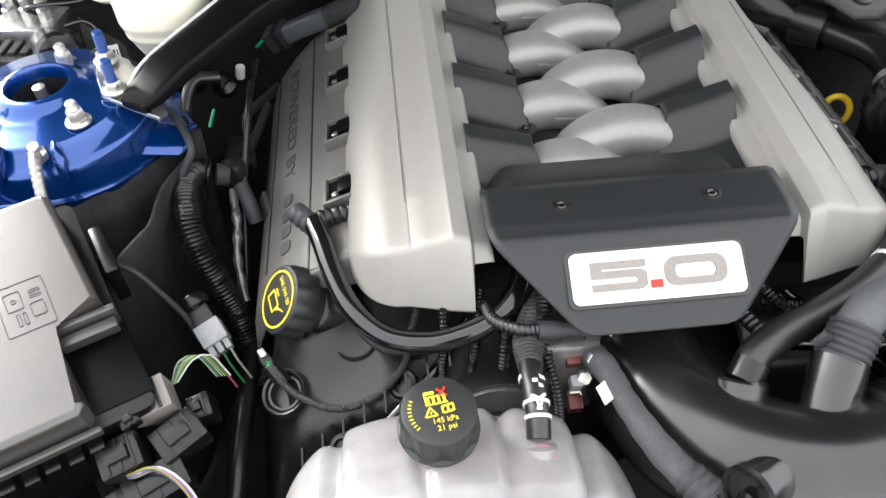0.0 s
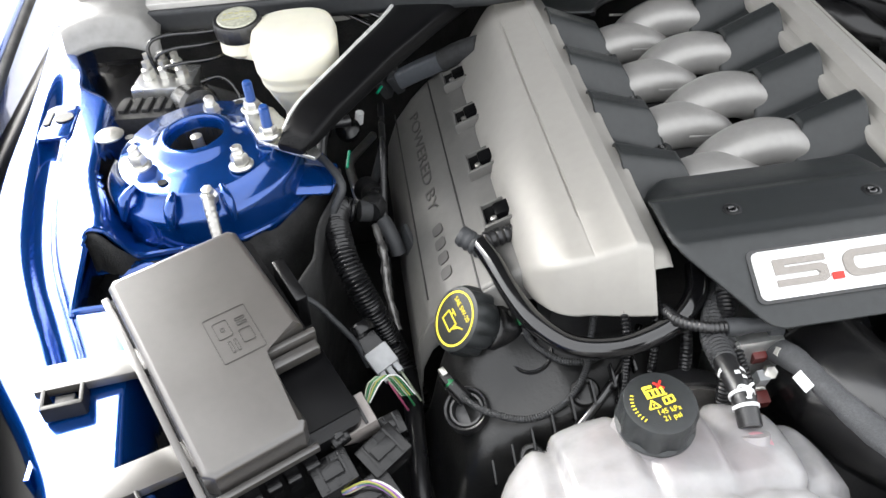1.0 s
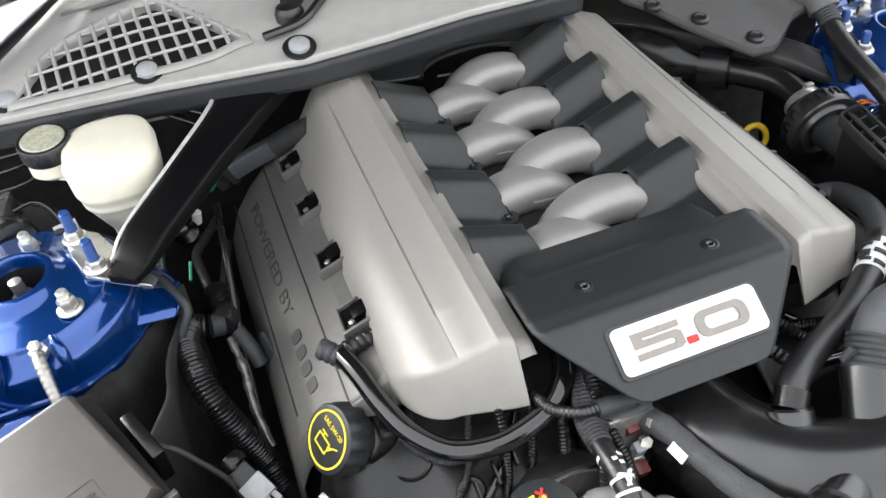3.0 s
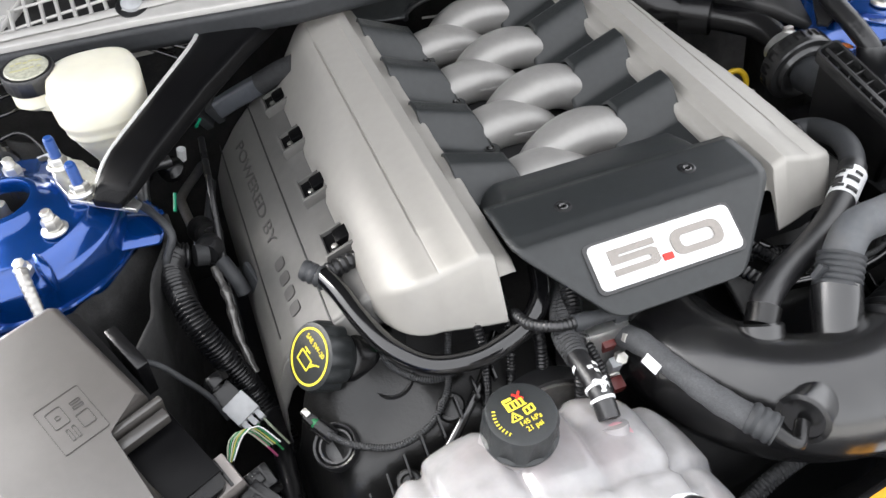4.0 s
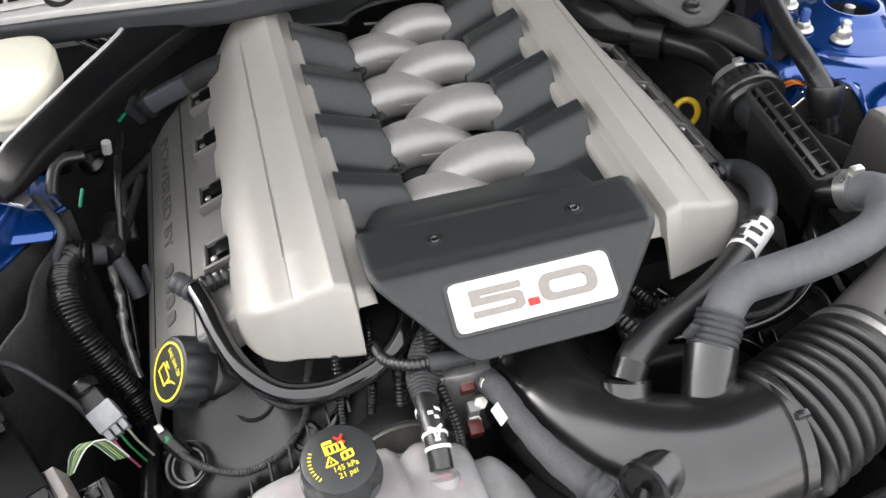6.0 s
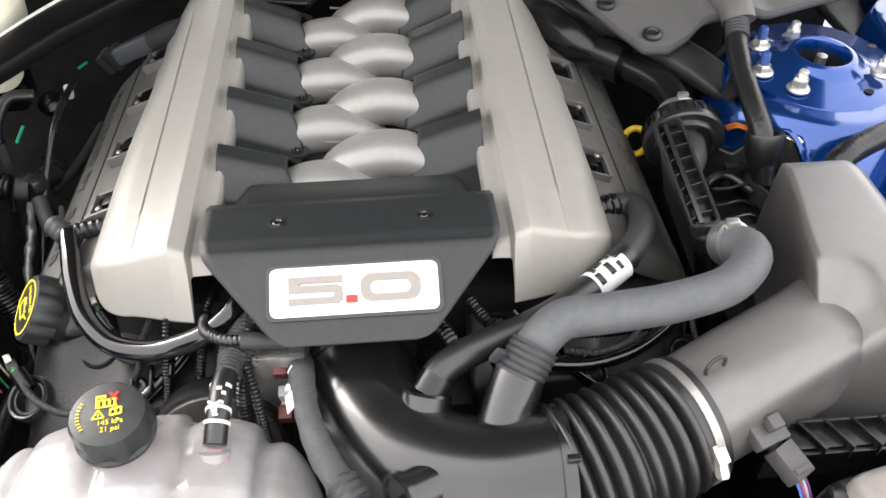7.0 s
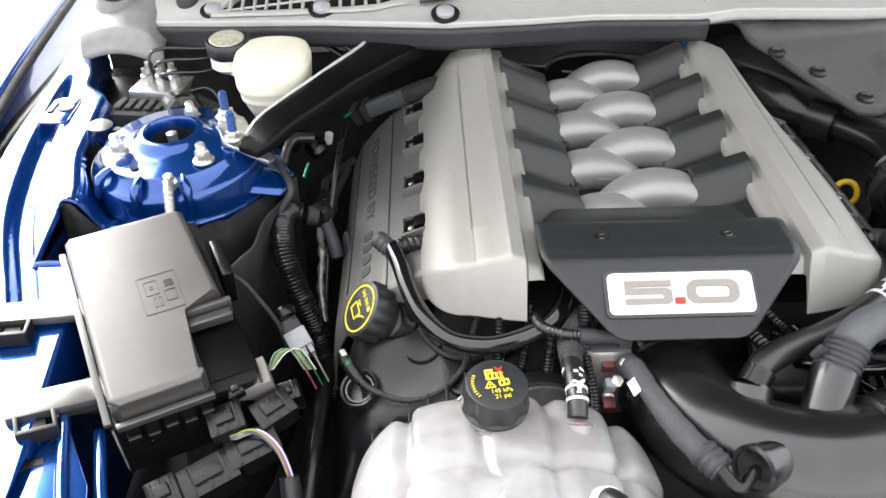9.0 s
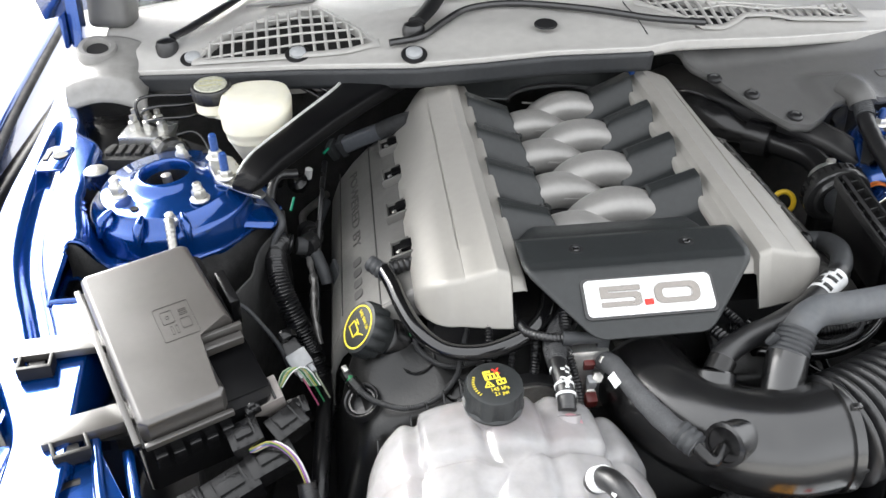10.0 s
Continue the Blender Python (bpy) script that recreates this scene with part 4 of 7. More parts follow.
def wing(side):
    """One long silver shoulder: inner band, riser, narrow bevel, gently sloping top with a fine groove, steep outer side, raked front."""
    sec = [(0.1215, -0.034), (0.1225, -0.020), (0.1245, -0.0165), (0.1275, -0.0150), (0.1320, -0.0142), (0.1355, -0.0135), (0.1378, -0.0128), (0.1392, -0.0105), (0.1404, -0.0060), (0.1414, -0.0036),
           (0.1430, -0.0026), (0.1530, 0.0002), (0.1545, 0.0016), (0.1560, 0.0014), (0.1580, -0.0002), (0.174, -0.0055), (0.1885, -0.0105), (0.1893, -0.0130), (0.1907, -0.0130), (0.1915, -0.0115),
           (0.197, -0.0135)] + [(0.199 + 0.044 * math.sin(radians(7.5 * k)) * 1.06, -0.0140 - 0.059 * (1 - math.cos(radians(7.5 * k))) ** 0.86) for k in range(1, 13)]
    crease = [(0.122, -0.068), (0.1390, -0.068), (0.1404, -0.074), (0.160, -0.0715), (0.188, -0.068)] + [(0.197 + 0.049 * math.sin(radians(10 * k)), 0.0 - 0.067 * math.cos(radians(10 * k)) ** 0.9) for k in range(10)]
    foot = [(0.122, -0.075), (0.1390, -0.076), (0.1404, -0.0995), (0.16, -0.0935), (0.183, -0.085)] + [(0.197 + 0.049 * math.sin(radians(10 * k)), -0.002 - 0.079 * math.cos(radians(10 * k)) ** 0.9) for k in range(10)]
    tail = [(0.122, 0.425), (0.20, 0.415), (0.22, 0.408), (0.243, 0.405)]
    ys = [0.01 * i for i in range(-3, 40)]

    def scallop(y):
        k = 0.0
        for c in NOTCHES[side]:
            k = max(k, smooth(c - 0.030, c - 0.019, y) * smooth(c + 0.027, c + 0.021, y))
        return k
    cols = []
    for x, dz in sec:
        low = 0.834 if x < 0.1395 else line([(0.1404, 0.801), (0.17, 0.797), (0.2, 0.795), (0.243, 0.791)], x)

        def top(y, x=x, dz=dz, low=low):
            d = dz
            if 0.1890 < x < 0.1910 and not -0.012 < y < 0.35:
                d = -0.0112
            if x > 0.199:
                d += (-0.0140 - 0.059 * (x - 0.199) / 0.044 - dz) * smooth(0.05, 0.36, y)
            if x < 0.137:
                d += 0.0045 * hump(side, y - 0.004) * smooth(0.137, 0.126, x)
            return max(ridge_z(y) + d, low + 0.0005)

        def at(y, z, x=x):
            xx = x - (0.0030 * scallop(y) * smooth(0.2385, 0.2425, x) if y > 0.03 else 0.0)
            return Vector((side * xx, y, z))
        yc, yf, yt = line(crease, x), line(foot, x), line(tail, x)
        zc = top(yc)
        r = min(0.0055, 0.45 * (zc - low))
        a = Vector((side * x, yf + (yc - yf) * (1 - r / max(zc - low, 1e-5)), zc - r))
        c = Vector((side * x, yc + r, top(yc + r)))
        m = Vector((side * x, yc, zc))
        lp = [Vector((side * x, yf, low)).lerp(a, f) for f in (0.0, 0.03, 0.25, 0.5, 0.75, 1.0)]
        lp += [a * (1 - f) ** 2 + m * (2 * f * (1 - f)) + c * f * f for f in (0.25, 0.5, 0.75, 1.0)]
        lp += [at(yc + r + (y + 0.035) * (yt - 0.012 - yc - r) / 0.43, top(yc + r + (y + 0.035) * (yt - 0.012 - yc - r) / 0.43)) for y in ys]
        zt = top(yt)
        lp += [Vector((side * x, yt - 0.003, zt - 0.002)), Vector((side * x, yt, zt - min(0.008, 0.4 * (zt - low)))), Vector((side * x, yt + 0.004, low))]
        cols.append(lp)
    bb = bm_new()
    rings(bb, cols, caps=False, closed=False)
    return bb


for side in (-1, 1):
    w = part("shoulder", wing(side), SILVER, cover, "satin silver moulded shoulder", sharp=28)
    thick(w, 0.003)
    # black fingers that lead the runners under the shoulder
    b = bm_new()

    def fingers(u, v, s=side):
        y = 0.0 + 0.43 * v
        h = hump(s, y)
        lip = 0.012 * h ** 2 if s > 0 else 0.010 * h ** 2
        x = (0.056 + lip) + (0.0735 - lip) * u
        rise = 0.054 * (y - 0.05)
        low = (0.812 if s < 0 else 0.819) + 0.026 * u + rise * (0.5 + 0.5 * u)
        high = (0.846 if s < 0 else 0.853) + 0.019 * u + rise * (0.5 + 0.5 * u)
        return Vector((s * x, y, low + (high - low) * h))
    field(b, fingers, 24, 215)
    thick(part("finger_panel", b, BLACK_COVER, cover, "black grained panel of rounded fingers", sharp=70), 0.003)
    # turned-down inner lips, arched over each runner
    for c in FINGERS[side]:
        b = bm_new()
        lp = []
        for i in range(25):
            y = c - 0.044 + 0.078 * i / 24
            p = fingers(0.0, y / 0.43)
            lp.append((p, p + Vector((-side * 0.0015, 0, -0.003)), p + Vector((side * 0.006, 0, -0.004)), p + Vector((side * 0.010, 0, -0.002))))
        rings(b, [[q[k] for q in lp] for k in range(4)], caps=False, closed=False)
        part("finger_lip", b, BLACK_COVER, cover, sharp=70)
    for y in ((0.128, 0.228, 0.329) if side < 0 else (0.041, 0.138, 0.237, 0.336)):
        p = fingers(0.0, y / 0.43)
        m = toward((side * 0.061, y, p.z + 0.001), (side * -0.12, -0.08, 1))
        b = bm_new()
        slab(b, [(0.0125 * math.cos(radians(a)) * -side, 0.0115 * math.sin(radians(a))) for a in range(-100, 101, 10)] + [(side * 0.02, 0.013), (side * 0.02, -0.013)], 0.004, m @ Matrix.Translation((0, 0, -0.002)), 0.001)
        tab = part("screw_tab", b, BLACK_COVER, cover)
        b = bm_new()
        lathe(b, [(0.0068, 0.0022), (0.0064, 0.0030), (0.0052, 0.0026), (0.0048, 0.0012), (0.0036, 0.0012), (0.0034, 0.0036), (0.0022, 0.0042), (0.0012, 0.0026), (0.0, 0.0026)], m, 18)
        part("screw", b, DUCT, tab, "small black screw")

# back panel with an arch over the last runner
b = bm_new()


def back_panel(u, v):
    x = -0.150 + 0.30 * u
    y = 0.405 + 0.055 * v
    z = 0.850 + 0.036 * smooth(0.0, 1.0, v) + 0.016 * abs(2 * u - 1) ** 2
    arch = math.sqrt(max(0.0, 1 - ((x - 0.015) / 0.075) ** 2))
    return Vector((x, y + 0.028 * arch * (1 - v), z + 0.008 * arch * (1 - v)))


field(b, back_panel, 40, 10)
thick(part("back_panel", b, BLACK_COVER, cover, "slate black back panel", sharp=60), 0.003)
b = bm_new()
tube(b, [(0.015 + 0.073 * math.cos(radians(a)), 0.408 + 0.030 * math.sin(radians(a)), 0.848 + 0.010 * math.sin(radians(a))) for a in range(0, 181, 15)], 0.004, 8)
part("arch_rim", b, RUBBER, cover)

# shelf behind the front plate
b = bm_new()


def shelf(u, v):
    x = -0.118 + 0.236 * u
    y = -0.03 + 0.075 * v
    z = 0.858 - 0.012 * smooth(0.25, 1.0, v) - 0.03 * smooth(0.85, 1.0, v) - 0.02 * smooth(0.10, 0.0, u) - 0.02 * smooth(0.90, 1.0, u)
    return Vector((x, y, z))


field(b, shelf, 40, 24)
thick(part("shelf", b, BLACK_COVER, cover, sharp=70), 0.004)


# folded front plate
def plate_z(y):
    if y > -0.081:
        return 0.8660 - 0.0015 * smooth(-0.066, -0.081, y)
    if y > -0.089:
        return 0.8645 - 0.0035 * ((-0.081 - y) / 0.008) ** 1.5
    return 0.861 - 0.655 * (-0.089 - y)


def plate_half(y):
    """Half the plate's width at y."""
    return line([(-0.1515, 0.052), (-0.1495, 0.061), (-0.146, 0.067), (-0.141, 0.0725), (-0.095, 0.1165), (-0.088, 0.1225), (-0.078, 0.1265), (-0.068, 0.128), (-0.02, 0.1275), (-0.014, 0.126)], y)


b = bm_new()
field(b, lambda u, v: (lambda y: Vector(((2 * u - 1) * plate_half(y), y, plate_z(y) - 0.004 * smooth(-0.03, -0.014, y) ** 2)))(-0.1515 + 0.1375 * v), 30, 90)
thick(part("front_plate", b, BLACK_COVER, cover, "folded black front plate", sharp=60), 0.003)
for x in (-0.063, 0.064):
    b = bm_new()
    m = toward((x, -0.048, 0.8655), (0, 0, 1))
    lathe(b, [(0.0085, 0.0), (0.0085, 0.0012), (0.0065, 0.0018), (0.0058, -0.001), (0.0, -0.001)], m, 20)
    scr = part("screw_cup", b, RUBBER, cover)
    b = bm_new()
    lathe(b, [(0.0048, -0.001), (0.0048, 0.001), (0.0034, 0.0018), (0.0015, 0.0005), (0.0, 0.0005)], m, 12)
    part("screw", b, DUCT, scr, "dark screw head")
# badge on the sloping face
slope = Vector((0, 0.85, 0.527))
bm_at = axes((0.002, -0.1145, plate_z(-0.1145) + 0.0004), (1, 0, 0), slope)
b = bm_new()
slab(b, rounded(0.146, 0.047, 0.0065), 0.0012, bm_at)
part("badge_tray", b, GLOSS, cover, "thin black edge round the badge")
b = bm_new()
slab(b, rounded(0.139, 0.0415, 0.0055), 0.0028, bm_at, 0.0008)
badge = part("badge", b, BADGE, cover, "white brushed metal displacement badge")


def numeral_five(m):
    bb = bm_new()
    h, w, s = 0.0235, 0.0445, 0.0062
    out = [(w, h), (0.0, h), (0.0, h * 0.43), (w * 0.80, h * 0.43), (w * 0.84, h * 0.36), (w * 0.84, h * 0.33), (w * 0.80, s * 0.92), (0.0, s * 0.92), (0.0, 0.0), (w * 0.90, 0.0),
           (w, h * 0.12), (w, h * 0.57), (w * 0.90, h * 0.68), (w * 0.2, h * 0.68), (w * 0.2, h * 0.77), (w, h * 0.77)]
    slab(bb, out, 0.0022, m @ Matrix.Translation((-0.054, -0.0115, 0.0028)))
    return bb


part("numeral_five", numeral_five(bm_at), NUMERAL, badge, "raised nickel numeral 5")
b = bm_new()
o = rounded(0.050, 0.0235, 0.0095, 6)
i_ = rounded(0.033, 0.0115, 0.0045, 6)
mm = bm_at @ Matrix.Translation((0.0300, 0.0002, 0.0028))
rings(b, [[mm @ Vector((x, y, 0)) for x, y in o], [mm @ Vector((x, y, 0.0022)) for x, y in o], [mm @ Vector((x, y, 0.0022)) for x, y in i_], [mm @ Vector((x, y, 0)) for x, y in i_]], caps=False)
part("numeral_zero", b, NUMERAL, badge, "raised nickel numeral 0")
b = bm_new()
slab(b, rounded(0.0095, 0.0062, 0.0006, 2), 0.0020, bm_at @ Matrix.Translation((-0.0022, -0.0084, 0.0028)))
part("point", b, INK_RED, badge, "red square decimal point")

# ---- intake runners under the cover ----
man = thing("intake_manifold", (0, 0.25, 0.75), "grey cast intake manifold with eight interleaved curved runners", "intake manifold")
b = bm_new()
box(b, (0.20, 0.42, 0.06), Matrix.Translation((0, 0.235, 0.775)), 0.01)
part("plenum", b, DEEP, man, "dark plenum floor")


def runner(side, yc, top):
    """A bent pipe that climbs from the far side of the valley and dives under the finger on its own side."""
    bb = bm_new()
    path = spline([(0.096, 0, top - 0.070), (0.086, 0, top - 0.053), (0.070, 0, top - 0.0385), (0.050, 0, top - 0.0290), (0.030, 0, top - 0.0262), (0.010, 0, top - 0.0300), (-0.008, 0, top - 0.041), (-0.020, 0, top - 0.057), (-0.026, 0, top - 0.080)], 0.004)
    loops = []
    n = len(path)
    for i, p in enumerate(path):
        t = (path[min(i + 1, n - 1)] - path[max(i - 1, 0)]).normalized()
        nor = Vector((t.z, 0, -t.x))
        s = i / (n - 1)
        hw = 0.0275 * line([(0.0, 1.0), (0.6, 1.0), (1.0, 0.9)], s)
        hh = 0.0240
        lp = []
        for k in range(28):
            a = math.tau * k / 28
            c, q = math.cos(a), math.sin(a)
            c = math.copysign(abs(c) ** 0.85, c)
            q = math.copysign(abs(q) ** 0.85, q)
            v = p + nor * (hh * q) + Vector((0, hw * c, 0))
            lp.append(Vector((side * v.x, yc + v.y, v.z)))
        loops.append(lp)
    rings(bb, loops)
    return bb


for side in (-1, 1):
    for y in FINGERS[side]:
        b = bm_new()
        box(b, (0.040, 0.0016, 0.003), Matrix.Translation((side * -0.012, y + 0.030, 0.8265 + 0.03 * (y - 0.07))) @ pose(0, 0, 0, 0, side * 6, 0), 0.0006)
        part("seam_rib", b, RUNNER, man)
        part("runner", runner(side, y - 0.004, (0.859 if side > 0 else 0.844) + 0.027 * (y - 0.07)), RUNNER, man, sharp=60)

# ---- oil filler cap ----
cap = thing("oil_filler_cap", (-0.30, -0.035, 0.745), "black scalloped oil filler cap with a yellow printed ring", "oil cap")
n_ = Vector((-0.75, -0.22, 0.60)).normalized()
m = toward(Vector((-0.312, -0.037, 0.772)) - n_ * 0.026, n_, (0.6, -0.8, 0))
b = bm_new()
lathe(b, [(0.026, -0.03), (0.026, 0.0), (0.033, 0.001), (0.0335, 0.006), (0.0335, 0.020), (0.031, 0.0245), (0.028, 0.0255), (0.0, 0.0255)], m, 72, 12, 0.003, (2, 3, 4))
part("cap", b, BLACK_COVER, cap)
b = bm_new()
lathe(b, [(0.0268, 0.0256), (0.0268, 0.0262), (0.0248, 0.0262), (0.0248, 0.0256)], m, 48)
part("ring", b, INK_YELLOW, cap, "yellow printed ring")
mp = axes(m @ Vector((0, 0, 0.0257)), (0.2, -0.95, -0.1), (0.55, 0.2, 0.75))
b = lettering("SAE 5W-20", 0.0068, 0.0006, mp @ Matrix.Translation((0.0, 0.0125, 0)), 1.0)
part("lettering", b, INK_YELLOW, cap, "yellow oil grade lettering")
b = bm_new()
for pts in ([(-0.012, -0.012), (-0.012, -0.001), (0.006, -0.001), (0.006, -0.012)], ):
    for p, q in zip(pts, pts[1:] + pts[:1]):
        tube(b, [mp @ Vector((*p, 0.0004)), mp @ Vector((*q, 0.0004))], 0.0008, 6, step=0.05)
for p, q in (((0.006, -0.004), (0.017, 0.003)), ((0.006, -0.008), (0.013, 0.001)), ((-0.006, -0.001), (-0.006, 0.003)), ((-0.010, 0.003), (-0.001, 0.003))):
    tube(b, [mp @ Vector((*p, 0.0004)), mp @ Vector((*q, 0.0004))], 0.0008, 6, step=0.05)
part("oilcan_symbol", b, INK_YELLOW, cap, "yellow oil can symbol")
b = bm_new()
lathe(b, [(0.030, -0.05), (0.030, -0.012), (0.027, -0.008), (0.0, -0.008)], m, 32)
part("filler_neck", b, BLACK, cap)

# ---- coolant tank ----
tank = thing("coolant_tank", (-0.178, -0.29, 0.58), "milky translucent coolant expansion tank with bulging ribs", "coolant tank")
b = bm_new()


def tank_skin(u, v):
    """A pillowed box: u round the upright axis, v from the foot to the crown."""
    a = math.tau * u
    e = math.pi * (v - 0.5)
    ce, se = math.cos(e), math.sin(e)
    p = 0.62

    def pw(q, k):
        return math.copysign(abs(q) ** k, q)
    x = pw(ce, 0.55) * pw(math.cos(a), p)
    y = pw(ce, 0.55) * pw(math.sin(a), p)
    z = pw(se, 0.62)
    px, py = x * 0.137, y * 0.135
    groove = 0.0
    for gx in (-0.085, -0.018, 0.042, 0.098):
        groove += 0.0075 * math.exp(-((px - gx) / 0.006) ** 2)
    groove += 0.0055 * math.exp(-((py - 0.022) / 0.006) ** 2) + 0.004 * math.exp(-((py + 0.055) / 0.006) ** 2) + 0.003 * math.exp(-((z + 0.1) / 0.05) ** 2)
    k = 1 - groove / 0.12
    crown = -0.018 * smooth(0.05, -0.12, py) - 0.020 * (px / 0.137) ** 2
    return Vector((-0.178 + px * k * (1.09 if px > 0 else 1.0), -0.292 + py * k, 0.69 + z * 0.112 * k + crown * max(0.0, z)))


field(b, tank_skin, 160, 90)
part("shell", b, CLEAR_TANK, tank, sharp=70)
b = bm_new()
lathe(b, [(0.034, -0.03), (0.033, 0.0), (0.027, 0.004), (0.027, 0.014)], Matrix.Translation((-0.182, -0.212, 0.790)), 36)
part("neck", b, CLEAR_TANK, tank)
b = bm_new()
tube(b, [(-0.110, -0.238, 0.776), (-0.109, -0.226, 0.792)], 0.0125, 16)
part("outlet", b, CLEAR_TANK, tank)
b = bm_new()
tube(b, [(-0.112, -0.312, 0.775), (-0.106, -0.314, 0.797)], 0.0085, 16)
part("inlet", b, CLEAR_TANK, tank)
b = bm_new()
lathe(b, [(0.0, 0.0), (0.012, 0.0), (0.0115, 0.0035), (0.0, 0.005)], toward((-0.109, -0.236, 0.788), (0, -0.2, 1)), 20)
part("coolant_stain", b, material("pink_stain", (0.40, 0.21, 0.235), 0.3, 0.0, 0.2, 80), tank, "pink coolant showing through")

cap = thing("pressure_cap", (-0.184, -0.214, 0.795), "black fluted pressure cap with yellow and red warning print", "cap")
m = toward((-0.182, -0.211, 0.803), (0.03, -0.10, 1)) @ Matrix.Diagonal((0.87, 0.87, 0.9, 1.0))
b = bm_new()
lathe(b, [(0.031, 0.0), (0.0345, 0.001), (0.035, 0.004), (0.0335, 0.006), (0.0335, 0.026), (0.031, 0.031), (0.028, 0.032), (0.0, 0.0325)], m, 96, 8, 0.0022, (3, 4))
part("cap", b, BLACK_COVER, cap)
mp = axes(m @ Vector((0, 0, 0.0325)), (0.99, 0.14, 0), (-0.14, 0.99, 0.1)) @ Matrix.Diagonal((0.87, 0.87, 1.0, 1.0))


def ink(bb, p, q, r=0.0007):
    tube(bb, [mp @ Vector((*p, 0.0003)), mp @ Vector((*q, 0.0003))], r, 6, step=0.05)


b = bm_new()
for i in range(4):
    ink(b, (-0.007 + 0.0045 * i, 0.006), (-0.007 + 0.0045 * i, 0.0125), 0.0011)
ink(b, (-0.0085, 0.0125), (0.0085, 0.0125))
ink(b, (-0.0085, 0.0055), (0.0085, 0.0055))
ink(b, (-0.009, 0.005), (-0.009, 0.017))
ink(b, (-0.009, 0.016), (-0.001, 0.016), 0.0014)
for p, q in (((-0.012, -0.005), (-0.007, 0.003)), ((-0.007, 0.003), (-0.002, -0.005)), ((-0.002, -0.005), (-0.012, -0.005)), ((-0.007, -0.001), (-0.007, -0.003))):
    ink(b, p, q)
for p, q in (((0.003, -0.004), (0.003, 0.002)), ((0.003, 0.002), (0.012, 0.003)), ((0.012, 0.003), (0.012, -0.003)), ((0.012, -0.003), (0.003, -0.004)), ((0.0075, -0.003), (0.0075, 0.003))):
    ink(b, p, q, 0.0009)
part("symbols", b, INK_YELLOW, cap, "yellow warning symbols")
b = bm_new()
ink(b, (0.002, 0.011), (0.009, 0.019), 0.001)
ink(b, (0.009, 0.011), (0.002, 0.019), 0.001)
part("cross", b, INK_RED, cap, "red crossing-out mark")
for k, txt in enumerate(("145 kPa", "21 psi")):
    b = lettering(txt, 0.0068, 0.0005, mp @ Matrix.Translation((0.003, -0.010 - 0.0068 * k, 0)), 1.0)
    part("lettering", b, INK_YELLOW, cap, "yellow pressure rating")
b = bm_new()
for k in range(9):
    a = radians(150 + 8 * k)
    ink(b, (0.0225 * math.cos(a), 0.0225 * math.sin(a)), (0.0255 * math.cos(a), 0.0255 * math.sin(a)), 0.0006)
part("rim_print", b, INK_YELLOW, cap)


def banded(t, pts, r, n_bars, seed, mat=INK_WHITE):
    """Unreadable white print as short bars wrapped on a hose."""
    rng = random.Random(seed)
    p, q = Vector(pts[0]), Vector(pts[-1])
    d = (q - p).normalized()
    s = d.cross(Vector((0, 0, 1))).normalized()
    nn = s.cross(d)
    for k in range(n_bars):
        a0 = radians(20 + 140 * rng.random())
        w = radians(18 + 40 * rng.random())
        c = p.lerp(q, (k + 0.5) / n_bars)
        bb = bm_new()
        h = (q - p).length / n_bars * 0.38
        lp = []
        for e in (-h, h):
            lp.append([c + d * e + (s * math.cos(a0 + w * i / 4) + nn * math.sin(a0 + w * i / 4)) * (r + 0.0006) for i in range(5)])
        rings(bb, lp, caps=False, closed=False)
        thick(part("print_bar", bb, mat, t), 0.0005, 1.0)


t = thing("tank_outlet_hose", (-0.107, -0.2, 0.8), "short black hose with white clamp on the coolant tank", "hose")
b = bm_new()
tube(b, [(-0.109, -0.221, 0.793), (-0.1075, -0.205, 0.801), (-0.1070, -0.188, 0.804), (-0.1065, -0.170, 0.803), (-0.105, -0.155, 0.800)], 0.0092, 18)
part("hose", b, RUBBER, t)
for p, q in (((-0.1078, -0.2085, 0.7995), (-0.1076, -0.2060, 0.8005)), ((-0.1074, -0.1985, 0.8025), (-0.1072, -0.1960, 0.8030))):
    b = bm_new()
    tube(b, [p, q], 0.0103, 20)
    part("clamp", b, INK_WHITE, t, "white spring clamp")
b = bm_new()
for dx in (-0.0045, 0.0045):
    tube(b, [(-0.107 + dx, -0.197, 0.8125), (-0.107 + dx, -0.200, 0.8185), (-0.107 - dx * 0.4, -0.205, 0.8180), (-0.107 + dx * 0.3, -0.207, 0.8110)], 0.0012, 8)
part("clamp_ears", b, INK_WHITE, t)
banded(t, [(-0.1070, -0.190, 0.804), (-0.1065, -0.172, 0.803)], 0.0093, 4, 4)
for k, o in enumerate((0.0, 0.010, -0.009)):
    b = bm_new()
    tube(b, [(-0.105 + o * 0.4, -0.160, 0.801 - abs(o) * 0.6), (-0.102 + o * 0.8, -0.134, 0.800), (-0.090 + o, -0.108, 0.803), (-0.076 + o, -0.085, 0.803), (-0.066 + o, -0.06, 0.80)], 0.0098 if k == 0 else 0.0058, 12, 0.0012, 0.004)
    part("braided_cover", b, CLOTH, t)

